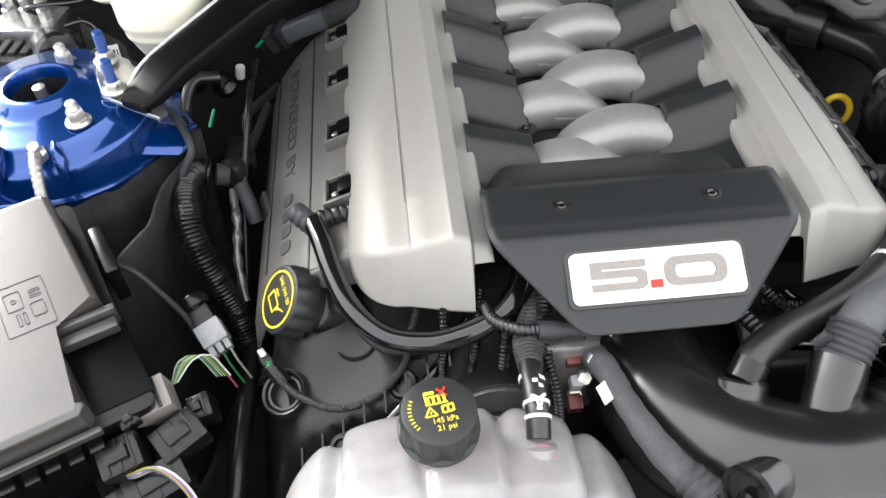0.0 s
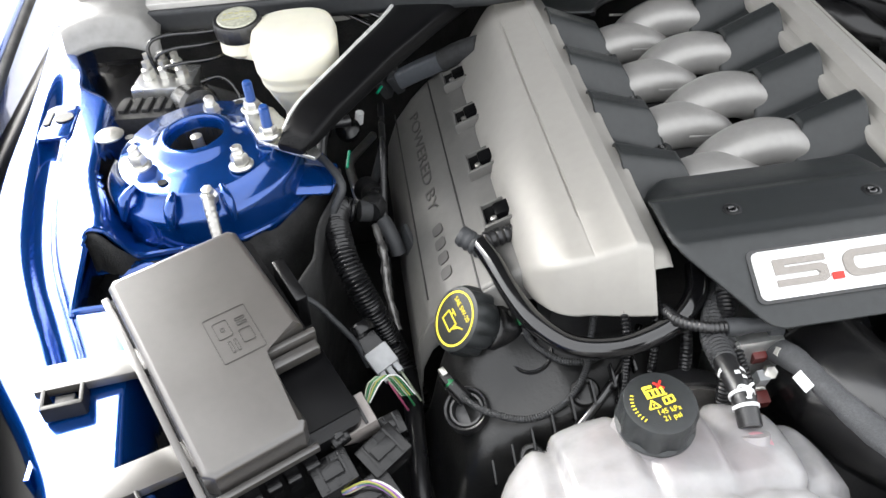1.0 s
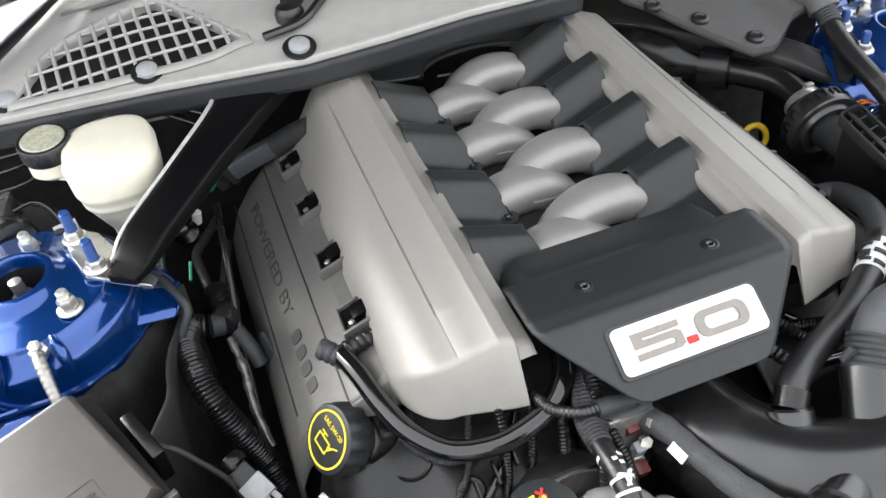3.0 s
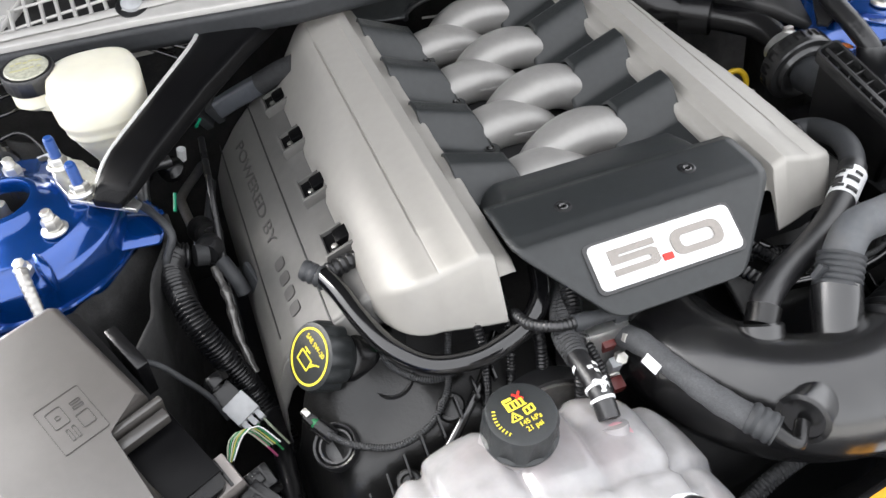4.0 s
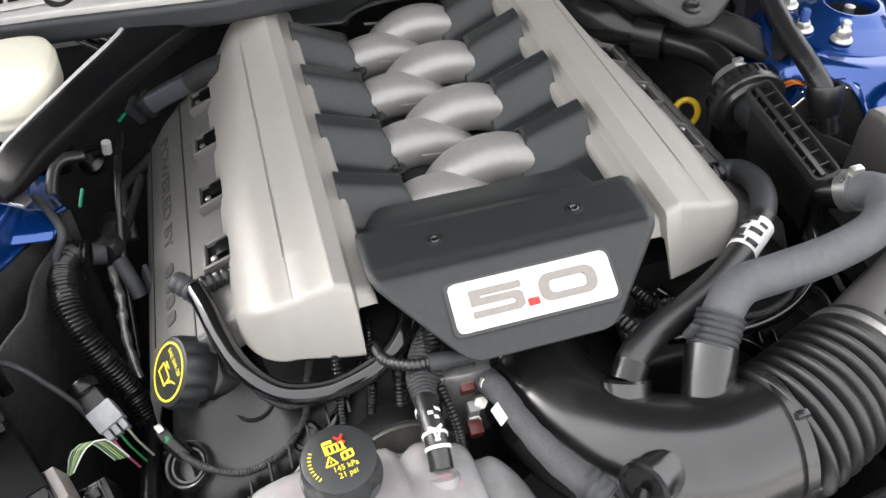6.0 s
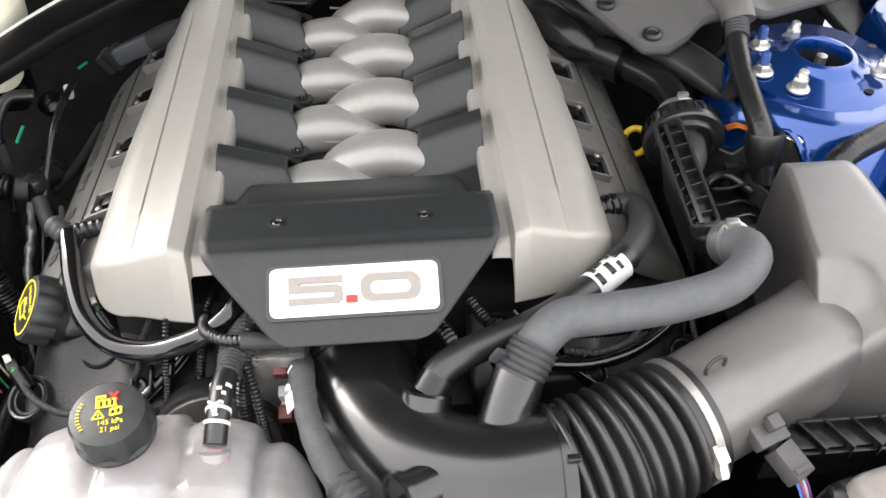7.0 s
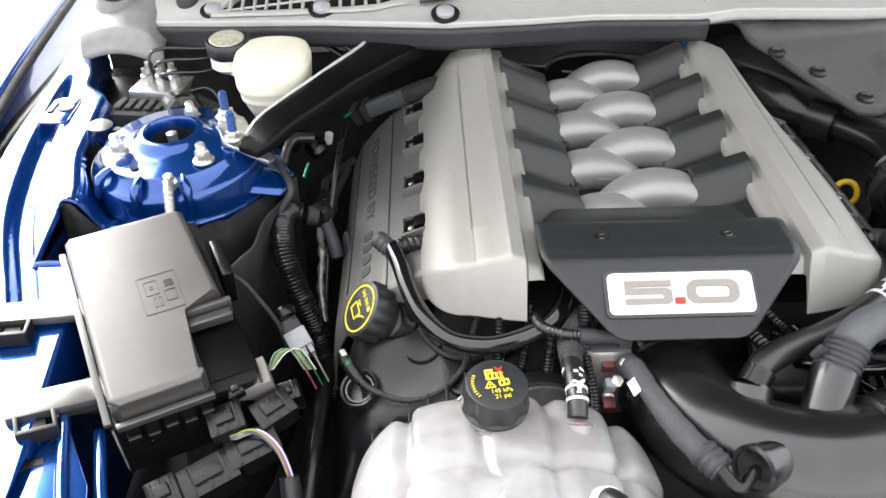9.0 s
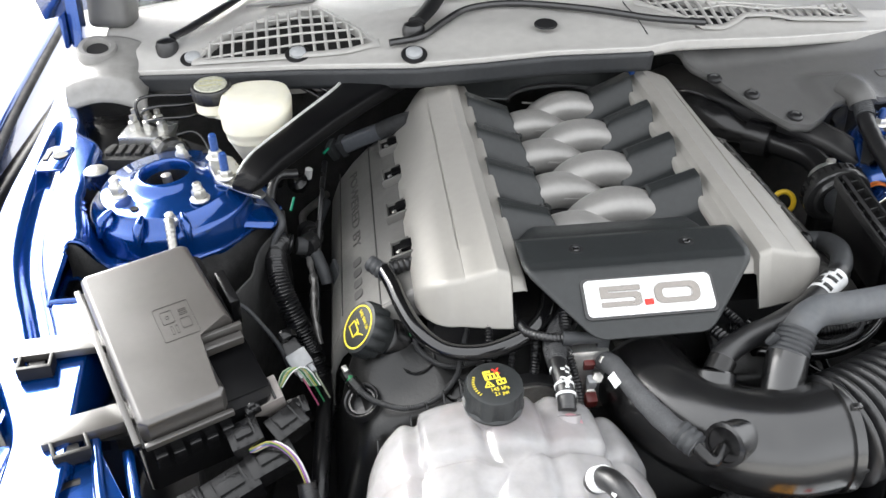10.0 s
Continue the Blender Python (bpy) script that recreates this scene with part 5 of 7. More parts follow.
t = thing("tank_inlet_hose", (-0.10, -0.33, 0.8), "black coolant hose with white print at the front of the tank", "hose")
b = bm_new()
tube(b, [(-0.1065, -0.312, 0.792), (-0.103, -0.318, 0.806), (-0.094, -0.338, 0.815), (-0.078, -0.372, 0.80), (-0.06, -0.41, 0.76), (-0.05, -0.44, 0.70)], 0.0105, 18)
part("hose", b, RUBBER, t)
b = bm_new()
tube(b, [(-0.105, -0.314, 0.799), (-0.1015, -0.321, 0.8085)], 0.0118, 20)
part("clamp", b, INK_WHITE, t, "white spring clamp")
banded(t, [(-0.099, -0.327, 0.8115), (-0.088, -0.352, 0.8115)], 0.0105, 4, 9)

# ---- air duct from the throttle to the airbox ----
duct = thing("air_intake_duct", (0.08, -0.22, 0.70), "satin black air intake elbow with stub ports", "air duct")
b = bm_new()
tube(b, [(0.0, -0.085, 0.742), (0.0, -0.125, 0.742), (0.012, -0.178, 0.744), (0.048, -0.226, 0.747), (0.102, -0.252, 0.752), (0.160, -0.250, 0.757)],
     lambda s: 0.053 + 0.002 * s, 40, step=0.005)
part("elbow", b, DUCT, duct, sharp=60)
b = bm_new()
tube(b, [(0.001, -0.108, 0.742), (0.003, -0.122, 0.742)], 0.057, 40)
part("rim", b, DUCT, duct)
b = bm_new()
tube(b, [(0.150, -0.250, 0.757), (0.160, -0.250, 0.757)], 0.0585, 40)
part("end_collar", b, DUCT, duct)
for k, (x, y, z) in enumerate(((0.158, -0.27, 0.813), (0.158, -0.305, 0.765))):
    b = bm_new()
    box(b, (0.010, 0.006, 0.005), Matrix.Translation((x, y, z)), 0.001)
    part("latch", b, DUCT, duct)
b = bm_new()
tube(b, [(0.085, -0.245, 0.765), (0.056, -0.262, 0.778), (0.030, -0.277, 0.786)], 0.0195, 24)
lathe(b, [(0.0215, -0.005), (0.0215, 0.001), (0.0175, 0.002), (0.0165, -0.002), (0.0, -0.002)], toward((0.030, -0.277, 0.786), (-0.026, -0.015, 0.008)), 24)
part("sensor_boss", b, DUCT, duct)
b = bm_new()
tube(b, [(0.048, -0.210, 0.765), (0.056, -0.186, 0.793)], 0.021, 24)
lathe(b, [(0.021, -0.001), (0.018, 0.002), (0.0, 0.003)], toward((0.056, -0.186, 0.793), (0.08, 0.25, 0.3)), 24)
part("small_port", b, DUCT, duct)
b = bm_new()
tube(b, [(0.105, -0.235, 0.765), (0.122, -0.202, 0.797), (0.130, -0.188, 0.808)], 0.0215, 28)
part("breather_port", b, DUCT, duct)

bel = thing("duct_bellows", (0.22, -0.235, 0.70), "ribbed black rubber bellows between duct and airbox", "bellows")
b = bm_new()
tube(b, [(0.158, -0.250, 0.757), (0.19, -0.241, 0.762), (0.225, -0.229, 0.767), (0.256, -0.217, 0.771)], lambda q: 0.0550 - 0.0045 * q, 40, 0.010, 0.0128)
part("bellows", b, RUBBER, bel, sharp=70)
b = bm_new()
tube(b, [(0.250, -0.2190, 0.770), (0.269, -0.2120, 0.772)], 0.0532, 40)
part("cuff", b, RUBBER, bel)
b = bm_new()
tube(b, [(0.2555, -0.2170, 0.7707), (0.2620, -0.2145, 0.7713)], 0.0546, 48, step=0.003)
band = part("clamp_band", b, STEEL, bel, "bright steel worm clamp")
b = bm_new()
box(b, (0.011, 0.016, 0.010), Matrix.Translation((0.272, -0.262, 0.792)) @ pose(0, 0, 0, 35, 0, 20), 0.002)
lathe(b, [(0.006, -0.008), (0.006, 0.008), (0.0045, 0.011), (0.0, 0.011)], toward((0.273, -0.267, 0.787), (0.1, -0.6, -0.6)), 6)
part("clamp_screw", b, ZINC, band, "yellowish zinc clamp screw")
b = bm_new()
tube(b, [(0.281 + 0.009 * math.cos(radians(a)), -0.205 + 0.004 * math.cos(radians(a)), 0.826 + 0.010 * math.sin(radians(a))) for a in range(-40, 221, 20)], 0.0016, 8, step=0.003)
part("pull_ring", b, RUBBER, bel)

# ---- airbox ----
air = thing("airbox", (0.44, -0.08, 0.62), "large grey-black plastic airbox lid with a tapering snout", "airbox")
b = bm_new()
snout = []
for s, cx, cy, cz, ry, rz in ((0, 0.262, -0.215, 0.771, 0.0500, 0.0500), (0.12, 0.276, -0.207, 0.774, 0.0475, 0.0475), (0.4, 0.316, -0.188, 0.777, 0.0455, 0.0475),
                              (0.7, 0.365, -0.167, 0.781, 0.0445, 0.0475), (0.9, 0.408, -0.144, 0.781, 0.0455, 0.0450), (1.0, 0.458, -0.110, 0.765, 0.042, 0.036)):
    lp = []
    pwr = 2 + 2.5 * s
    for k in range(40):
        a = math.tau * k / 40
        c, sn = math.cos(a), math.sin(a)
        c = math.copysign(abs(c) ** (2 / pwr), c)
        sn = math.copysign(abs(sn) ** (2 / pwr), sn)
        d = Vector((-0.34 - 0.10 * min(1.0, s * 2), 0.93, 0)).normalized()
        lp.append(Vector((cx, cy, cz)) + d * (ry * c) + Vector((0, 0, rz * sn)))
    snout.append(lp)
rings(b, snout)
part("snout", b, AIRBOX, air, sharp=60)
b = bm_new()


def lid(u, v):
    """Lid: plateau at the back, a valley towards the nose, rounded rim."""
    y = -0.200 + 0.230 * v
    left = 0.378 + 0.030 * smooth(-0.15, 0.03, y)
    x = left + (0.512 - left) * u
    z = 0.854 - 0.012 * smooth(-0.12, -0.20, y + 0.10 * (x - 0.42)) - 0.004 * smooth(0.0, 0.02, y)
    z -= 0.008 * smooth(0.455, 0.49, x) * smooth(-0.13, -0.19, y)
    z -= 0.035 * smooth(0.47, 0.52, x) ** 1.5
    z -= 0.034 * smooth(-0.115, -0.165, y) * smooth(0.435, 0.395, x)
    rim = min(smooth(0.0, 0.09, u), smooth(1.0, 0.88, u), smooth(0.0, 0.05, v), smooth(1.0, 0.95, v))
    return Vector((x + 0.010 * (1 - rim) * (0.5 - u), y, 0.70 + (z - 0.70) * (rim ** 0.30)))


field(b, lid, 60, 70)
part("lid", b, AIRBOX, air, sharp=70)
b = bm_new()
box(b, (0.155, 0.25, 0.16), Matrix.Translation((0.445, -0.085, 0.63)), 0.015)
part("tray", b, BLACK, air, "black lower tray")
b = bm_new()
box(b, (0.225, 0.022, 0.008), Matrix.Translation((0.435, -0.232, 0.757)), 0.002)
box(b, (0.225, 0.004, 0.03), Matrix.Translation((0.435, -0.220, 0.752)), 0.001)
box(b, (0.225, 0.004, 0.03), Matrix.Translation((0.435, -0.246, 0.745)), 0.001)
rim = part("rim", b, BLACK, air)
for k in range(9):
    b = bm_new()
    box(b, (0.003, 0.032, 0.016), Matrix.Translation((0.34 + 0.023 * k, -0.234, 0.760)) @ pose(0, 0, 0, 0, 0, 25), 0.0008)
    part("rib", b, BLACK, rim)

sensor = thing("air_mass_sensor", (0.33, -0.275, 0.77), "black sensor connector with coloured wires on the duct", "sensor")
b = bm_new()
mS = pose(0.318, -0.243, 0.786, 20, 10, 26) @ Matrix.Diagonal((0.85, 0.85, 0.85, 1.0))
SENSOR_GREY = material("dusty_grey_black_plastic", (0.055, 0.054, 0.053), 0.4, 0.0, 0.15, 120, 0.3, 900, spec=0.7)
box(b, (0.040, 0.022, 0.012), mS, 0.002)
box(b, (0.016, 0.014, 0.012), mS @ Matrix.Translation((0.004, 0.006, 0.010)), 0.002)
part("body", b, SENSOR_GREY, sensor)
b = bm_new()
box(b, (0.026, 0.034, 0.018), mS @ Matrix.Translation((0.010, -0.030, -0.006)) @ pose(0, 0, 0, 0, 0, 8), 0.002)
box(b, (0.020, 0.006, 0.022), mS @ Matrix.Translation((0.010, -0.040, -0.006)), 0.001)
part("plug", b, SENSOR_GREY, sensor)
for k, c in enumerate(("blue", "pink", "white", "purple")):
    b = bm_new()
    p = mS @ Vector((0.004 + 0.004 * k, -0.046, -0.006))
    tube(b, [p, p + Vector((0.004, -0.012, -0.012)), p + Vector((0.006 + 0.002 * k, -0.018, -0.05))], 0.0013, 8)
    part("wire", b, WIRES[c], sensor)

# ---- sound resonator beside the airbox ----
res = thing("sound_resonator", (0.325, 0.01, 0.74), "slim black resonator box with a laddered flange", "resonator")
top_a, top_b = Vector((0.3115, 0.062, 0.8700)), Vector((0.3185, -0.054, 0.8400))
d = (top_b - top_a).normalized()
mR = axes((top_a + top_b) / 2, d, (1, 0, 0.30))
L = (top_b - top_a).length
b = bm_new()
slab(b, rounded(L, 0.021, 0.006, 4), 0.10, mR @ Matrix.Translation((0, 0, -0.1045)), 0.002)
part("body", b, BLACK, res)
b = bm_new()
o, i_ = rounded(L + 0.010, 0.0275, 0.006, 5), rounded(L + 0.003, 0.0205, 0.004, 5)
rings(b, [[mR @ Vector((*p, z)) for p in lp] for lp, z in ((o, -0.010), (o, 0.004), (rounded(L + 0.0085, 0.026, 0.006, 5), 0.0055), (rounded(L + 0.0045, 0.022, 0.005, 5), 0.0055), (i_, 0.004), (i_, -0.010))], caps=False)
box(b, (L, 0.0045, 0.012), mR @ Matrix.Translation((0, -0.0030, -0.001)), 0.0012)
fl = part("flange", b, RIM_BLACK, res)
for k in range(7):
    b = bm_new()
    box(b, (0.0016, 0.0085, 0.0075), mR @ Matrix.Translation((-L / 2 + 0.009 + (L - 0.018) * k / 6, -0.0072, -0.001)) @ pose(0, 0, 0, 0, 0, 30), 0.0005)
    part("rung", b, RIM_BLACK, fl)
    b = bm_new()
    box(b, (0.0016, 0.0130, 0.0075), mR @ Matrix.Translation((-L / 2 + 0.012 + (L - 0.024) * k / 6, 0.0045, -0.001)), 0.0005)
    part("rung", b, RIM_BLACK, fl)
b = bm_new()
tube(b, [(0.325, -0.050, 0.818), (0.333, -0.066, 0.826)], 0.0165, 20)
part("outlet", b, BLACK, res)

dia = thing("resonator_drum", (0.39, 0.2, 0.72), "black round resonator drum with clips round its rim", "resonator")
mD = toward((0.370, 0.152, 0.787), (0.06, 0.95, 0.16))
b = bm_new()
lathe(b, [(0.0, -0.014), (0.016, -0.014), (0.018, -0.006), (0.028, -0.004), (0.030, -0.010), (0.0335, -0.010), (0.0355, -0.004), (0.0435, -0.004), (0.0455, -0.002), (0.0455, 0.004), (0.0435, 0.006),
          (0.0425, 0.020), (0.0405, 0.024), (0.030, 0.027), (0.024, 0.034), (0.0215, 0.046), (0.0, 0.046)], mD, 48)
part("drum", b, RIM_BLACK, dia)
for k in range(14):
    a = math.tau * k / 14
    b = bm_new()
    mK = mD @ Matrix.Rotation(a, 4, "Z") @ Matrix.Translation((0.0430, 0, 0.013))
    for dy, dz, w, h in ((0.0048, 0, 0.0016, 0.010), (-0.0048, 0, 0.0016, 0.010), (0, 0.0045, 0.011, 0.0016)):
        box(b, (0.0045, w, h), mK @ Matrix.Translation((0, dy, dz)), 0.0004)
    part("clip", b, BLACK, dia)
b = bm_new()
tube(b, [(0.369, 0.140, 0.786), (0.362, 0.112, 0.792), (0.350, 0.085, 0.80), (0.335, 0.05, 0.81)], lambda q: 0.022 - 0.007 * q, 20)
part("neck", b, SLATE, dia, "dull grey moulded neck")

pipe = thing("sound_pipe", (0.32, 0.33, 0.78), "satin black pipe that runs from the drum towards the firewall", "pipe")
b = bm_new()
tube(b, [(0.373, 0.186, 0.793), (0.376, 0.212, 0.799), (0.366, 0.252, 0.804), (0.325, 0.313, 0.803), (0.285, 0.355, 0.808), (0.25, 0.41, 0.815), (0.235, 0.47, 0.80), (0.23, 0.55, 0.76)],
     lambda s: 0.0175 + 0.011 * smooth(0.40, 0.5, s), 24)
part("pipe", b, BLACK, pipe)
b = bm_new()
tube(b, [(0.338, 0.299, 0.804), (0.312, 0.327, 0.803)], 0.0275, 24)
part("sleeve", b, BLACK, pipe)
b = bm_new()
tube(b, [(0.3735, 0.188, 0.7935), (0.3745, 0.199, 0.796)], 0.0238, 32)
cl = part("clamp_band", b, ALU, pipe, "bright steel clamp band")
b = bm_new()
box(b, (0.012, 0.007, 0.008), Matrix.Translation((0.376, 0.195, 0.819)), 0.0015)
part("clamp_screw", b, ZINC, cl)

# ---- hoses on the airbox side ----
t = thing("breather_hose", (0.24, -0.14, 0.80), "thick grey rubber hose with clamps at both ends", "hose")
b = bm_new()
tube(b, [(0.131, -0.186, 0.811), (0.146, -0.170, 0.826), (0.168, -0.157, 0.838), (0.205, -0.152, 0.837), (0.26, -0.147, 0.839), (0.310, -0.134, 0.841), (0.337, -0.113, 0.845),
         (0.344, -0.092, 0.843), (0.338, -0.073, 0.833), (0.334, -0.064, 0.826)], 0.0170, 24)
part("hose", b, GREY_HOSE, t)
b = bm_new()
tube(b, [(0.128, -0.190, 0.808), (0.145, -0.171, 0.825)], 0.0198, 28, 0.0016, 0.0055)
part("coupling", b, SLATE, t, "dark ribbed quick coupling")
b = bm_new()
box(b, (0.010, 0.005, 0.014), Matrix.Translation((0.114, -0.180, 0.826)) @ pose(0, 0, 0, 0, 30, 0), 0.001)
part("release_tab", b, SLATE, t)
b = bm_new()
tube(b, [(0.339, -0.076, 0.835), (0.335, -0.066, 0.827)], 0.0205, 28)
cl = part("clamp_band", b, ALU, t, "bright steel clamp band")
b = bm_new()
box(b, (0.012, 0.008, 0.009), Matrix.Translation((0.335, -0.070, 0.853)), 0.0015)
part("clamp_screw", b, ZINC, cl)

t = thing("purge_hose", (0.18, -0.10, 0.79), "black rubber hose with a white label sleeve and plastic elbow", "hose")
b = bm_new()
tube(b, [(0.058, -0.186, 0.796), (0.070, -0.172, 0.805), (0.098, -0.156, 0.808), (0.14, -0.138, 0.808), (0.18, -0.118, 0.812), (0.222, -0.090, 0.818), (0.245, -0.070, 0.822)], 0.0132, 20)
part("hose", b, RUBBER, t)
b = bm_new()
tube(b, [(0.240, -0.075, 0.821), (0.258, -0.052, 0.822), (0.272, -0.022, 0.818), (0.279, 0.008, 0.808), (0.279, 0.026, 0.800), (0.266, 0.033, 0.797), (0.250, 0.027, 0.798)], 0.0124, 18)
part("elbow", b, SLATE, t, "dark slate plastic elbow")
b = bm_new()
tube(b, [(0.262, 0.031, 0.798), (0.236, 0.022, 0.800)], 0.0120, 18, 0.003, 0.008)
part("coupling", b, BLACK, t)
b = bm_new()
tube(b, [(0.206, -0.101, 0.8155), (0.238, -0.078, 0.820)], 0.0138, 24)
part("label_sleeve", b, INK_WHITE, t, "crumpled white sleeve with black print")
banded(t, [(0.208, -0.100, 0.8155), (0.236, -0.079, 0.820)], 0.0139, 5, 21, INK_BLACK)
banded(t, [(0.210, -0.099, 0.816), (0.234, -0.080, 0.820)], 0.0139, 6, 33, INK_BLACK)
banded(t, [(0.209, -0.0995, 0.816), (0.235, -0.0795, 0.820)], 0.0139, 7, 52, INK_BLACK)
b = bm_new()
tube(b, [(0.056, -0.188, 0.793), (0.066, -0.177, 0.802)], 0.0148, 20)
part("quick_connector", b, BLACK, t)
b = bm_new()
tube(b, [(0.088, -0.155, 0.80), (0.072, -0.12, 0.80), (0.06, -0.10, 0.79)], 0.006, 12, 0.0016, 0.005)
part("side_loom", b, LOOM, t)

t = thing("brake_vacuum_hose", (-0.03, -0.2, 0.77), "soft grey sleeved vacuum hose ending in a plastic elbow", "hose")
b = bm_new()
tube(b, [(-0.050, -0.120, 0.765), (-0.049, -0.138, 0.780), (-0.045, -0.165, 0.793), (-0.038, -0.205, 0.799), (-0.026, -0.240, 0.798), (-0.010, -0.268, 0.794)],
     lambda s: 0.0104 + 0.0008 * math.sin(9 * s) + 0.0004 * math.sin(47 * s), 18)
part("sleeve", b, material("grey_woven_sleeve", (0.062, 0.064, 0.068), 0.7, 0.0, 0.2, 500, 1.0, 900), t)
b = bm_new()
tube(b, [(-0.013, -0.264, 0.797), (0.0, -0.282, 0.793)], 0.0125, 18, 0.002, 0.007)
part("connector", b, SLATE, t, "ribbed grey connector")
b = bm_new()
tube(b, [(-0.002, -0.280, 0.793), (0.006, -0.290, 0.787), (0.013, -0.293, 0.783), (0.020, -0.287, 0.783), (0.028, -0.279, 0.785)], 0.0062, 14)
part("elbow", b, BLACK, t)
b = bm_new()
box(b, (0.009, 0.017, 0.001), pose(-0.0530, -0.190, 0.7985, 0, -48, 10), 0.0)
part("tag", b, INK_WHITE, t, "small white tag")

t = thing("vacuum_fitting", (-0.08, -0.135, 0.80), "grey plastic tee fitting under the front plate", "fitting")
b = bm_new()
tube(b, [(-0.050, -0.132, 0.806), (-0.075, -0.133, 0.809), (-0.095, -0.133, 0.811)], lambda s: 0.0062 if s < 0.7 else 0.0078, 16)
part("spigot", b, SLATE, t)
b = bm_new()
tube(b, [(-0.093, -0.133, 0.811), (-0.112, -0.130, 0.812), (-0.128, -0.115, 0.808), (-0.132, -0.09, 0.80)], 0.0048, 14, 0.0012, 0.004)
part("cuff", b, RUBBER, t)
b = bm_new()
box(b, (0.014, 0.016, 0.022), Matrix.Translation((-0.050, -0.130, 0.803)), 0.003)
part("body", b, SLATE, t)

hose("heater_hose", [(0.115, -0.150, 0.785), (0.150, -0.148, 0.776), (0.200, -0.150, 0.772), (0.245, -0.140, 0.778), (0.290, -0.105, 0.784), (0.315, -0.06, 0.775)], 0.0062, GLOSS, "glossy black hose beside the thick grey hose", "hose")
for pts in ([(0.175, -0.150, 0.792), (0.205, -0.152, 0.790), (0.235, -0.143, 0.794), (0.250, -0.122, 0.797), (0.246, -0.10, 0.79)],
            [(0.30, -0.150, 0.765), (0.298, -0.12, 0.78), (0.302, -0.09, 0.785), (0.31, -0.06, 0.77)]):
    hose("sleeved_lead", pts, 0.0026, CLOTH, "thin braided black lead behind the grey hose", "wiring lead", 0.0008, 0.003, 8, "sleeved leads")

# ---- throttle body and connectors ----
t = thing("throttle_body", (-0.06, -0.13, 0.72), "aluminium throttle body with brown and grey connectors", "throttle body")
b = bm_new()
box(b, (0.05, 0.05, 0.085), Matrix.Translation((-0.068, -0.118, 0.755)), 0.006)
part("housing", b, ALU, t)
for x, y, z, s, mat in ((-0.066, -0.142, 0.780, (0.012, 0.010, 0.012), BROWN_CONN), (-0.064, -0.152, 0.762, (0.010, 0.010, 0.016), GREY_CONN), (-0.065, -0.160, 0.744, (0.012, 0.012, 0.014), BROWN_CONN)):
    b = bm_new()
    box(b, s, Matrix.Translation((x, y, z)) @ pose(0, 0, 0, 20), 0.0015)
    part("connector", b, mat, t)
for k in range(3):
    b = bm_new()
    lathe(b, [(0.006, 0.0), (0.006, 0.006), (0.0, 0.007)], toward((-0.052 - 0.006 * k, -0.15, 0.79 - 0.022 * k), (0, -1, 0.6)), 6)
    part("bolt", b, ZINC, t)

# ---- breather hose in front of the left bank ----
t = thing("crankcase_hose", (-0.2, -0.05, 0.75), "glossy black crankcase hose looped across the front of the engine", "hose")
b = bm_new()
tube(b, [(-0.276, 0.022, 0.808), (-0.268, -0.004, 0.806), (-0.258, -0.040, 0.797), (-0.243, -0.073, 0.788), (-0.216, -0.099, 0.780), (-0.180, -0.111, 0.782), (-0.150, -0.112, 0.790),
         (-0.124, -0.106, 0.799), (-0.104, -0.088, 0.810), (-0.094, -0.06, 0.816)], 0.0096, 18)
part("hose", b, GLOSS, t)
b = bm_new()
tube(b, [(-0.292, 0.034, 0.812), (-0.270, 0.014, 0.803)], 0.0098, 18, 0.0018, 0.0065)
part("ribbed_cuff", b, SLATE, t)
b = bm_new()
lathe(b, [(0.0100, -0.010), (0.0100, 0.002), (0.0085, 0.004), (0.0, 0.0045)], toward((-0.291, 0.033, 0.812), (-0.75, 0.55, 0.35)), 20)
part("end_cap", b, SLATE, t, "grey end cap")
b = bm_new()
tube(b, [(-0.278, 0.024, 0.806), (-0.262, 0.030, 0.806), (-0.244, 0.034, 0.806), (-0.230, 0.036, 0.806)], 0.0085, 16, 0.002, 0.007)
part("branch", b, TAPE, t)
b = bm_new()
tube(b, [(-0.236, 0.035, 0.806), (-0.229, 0.036, 0.806)], 0.0108, 16)
part("brown_ring", b, BROWN_CONN, t, "brown locking ring")

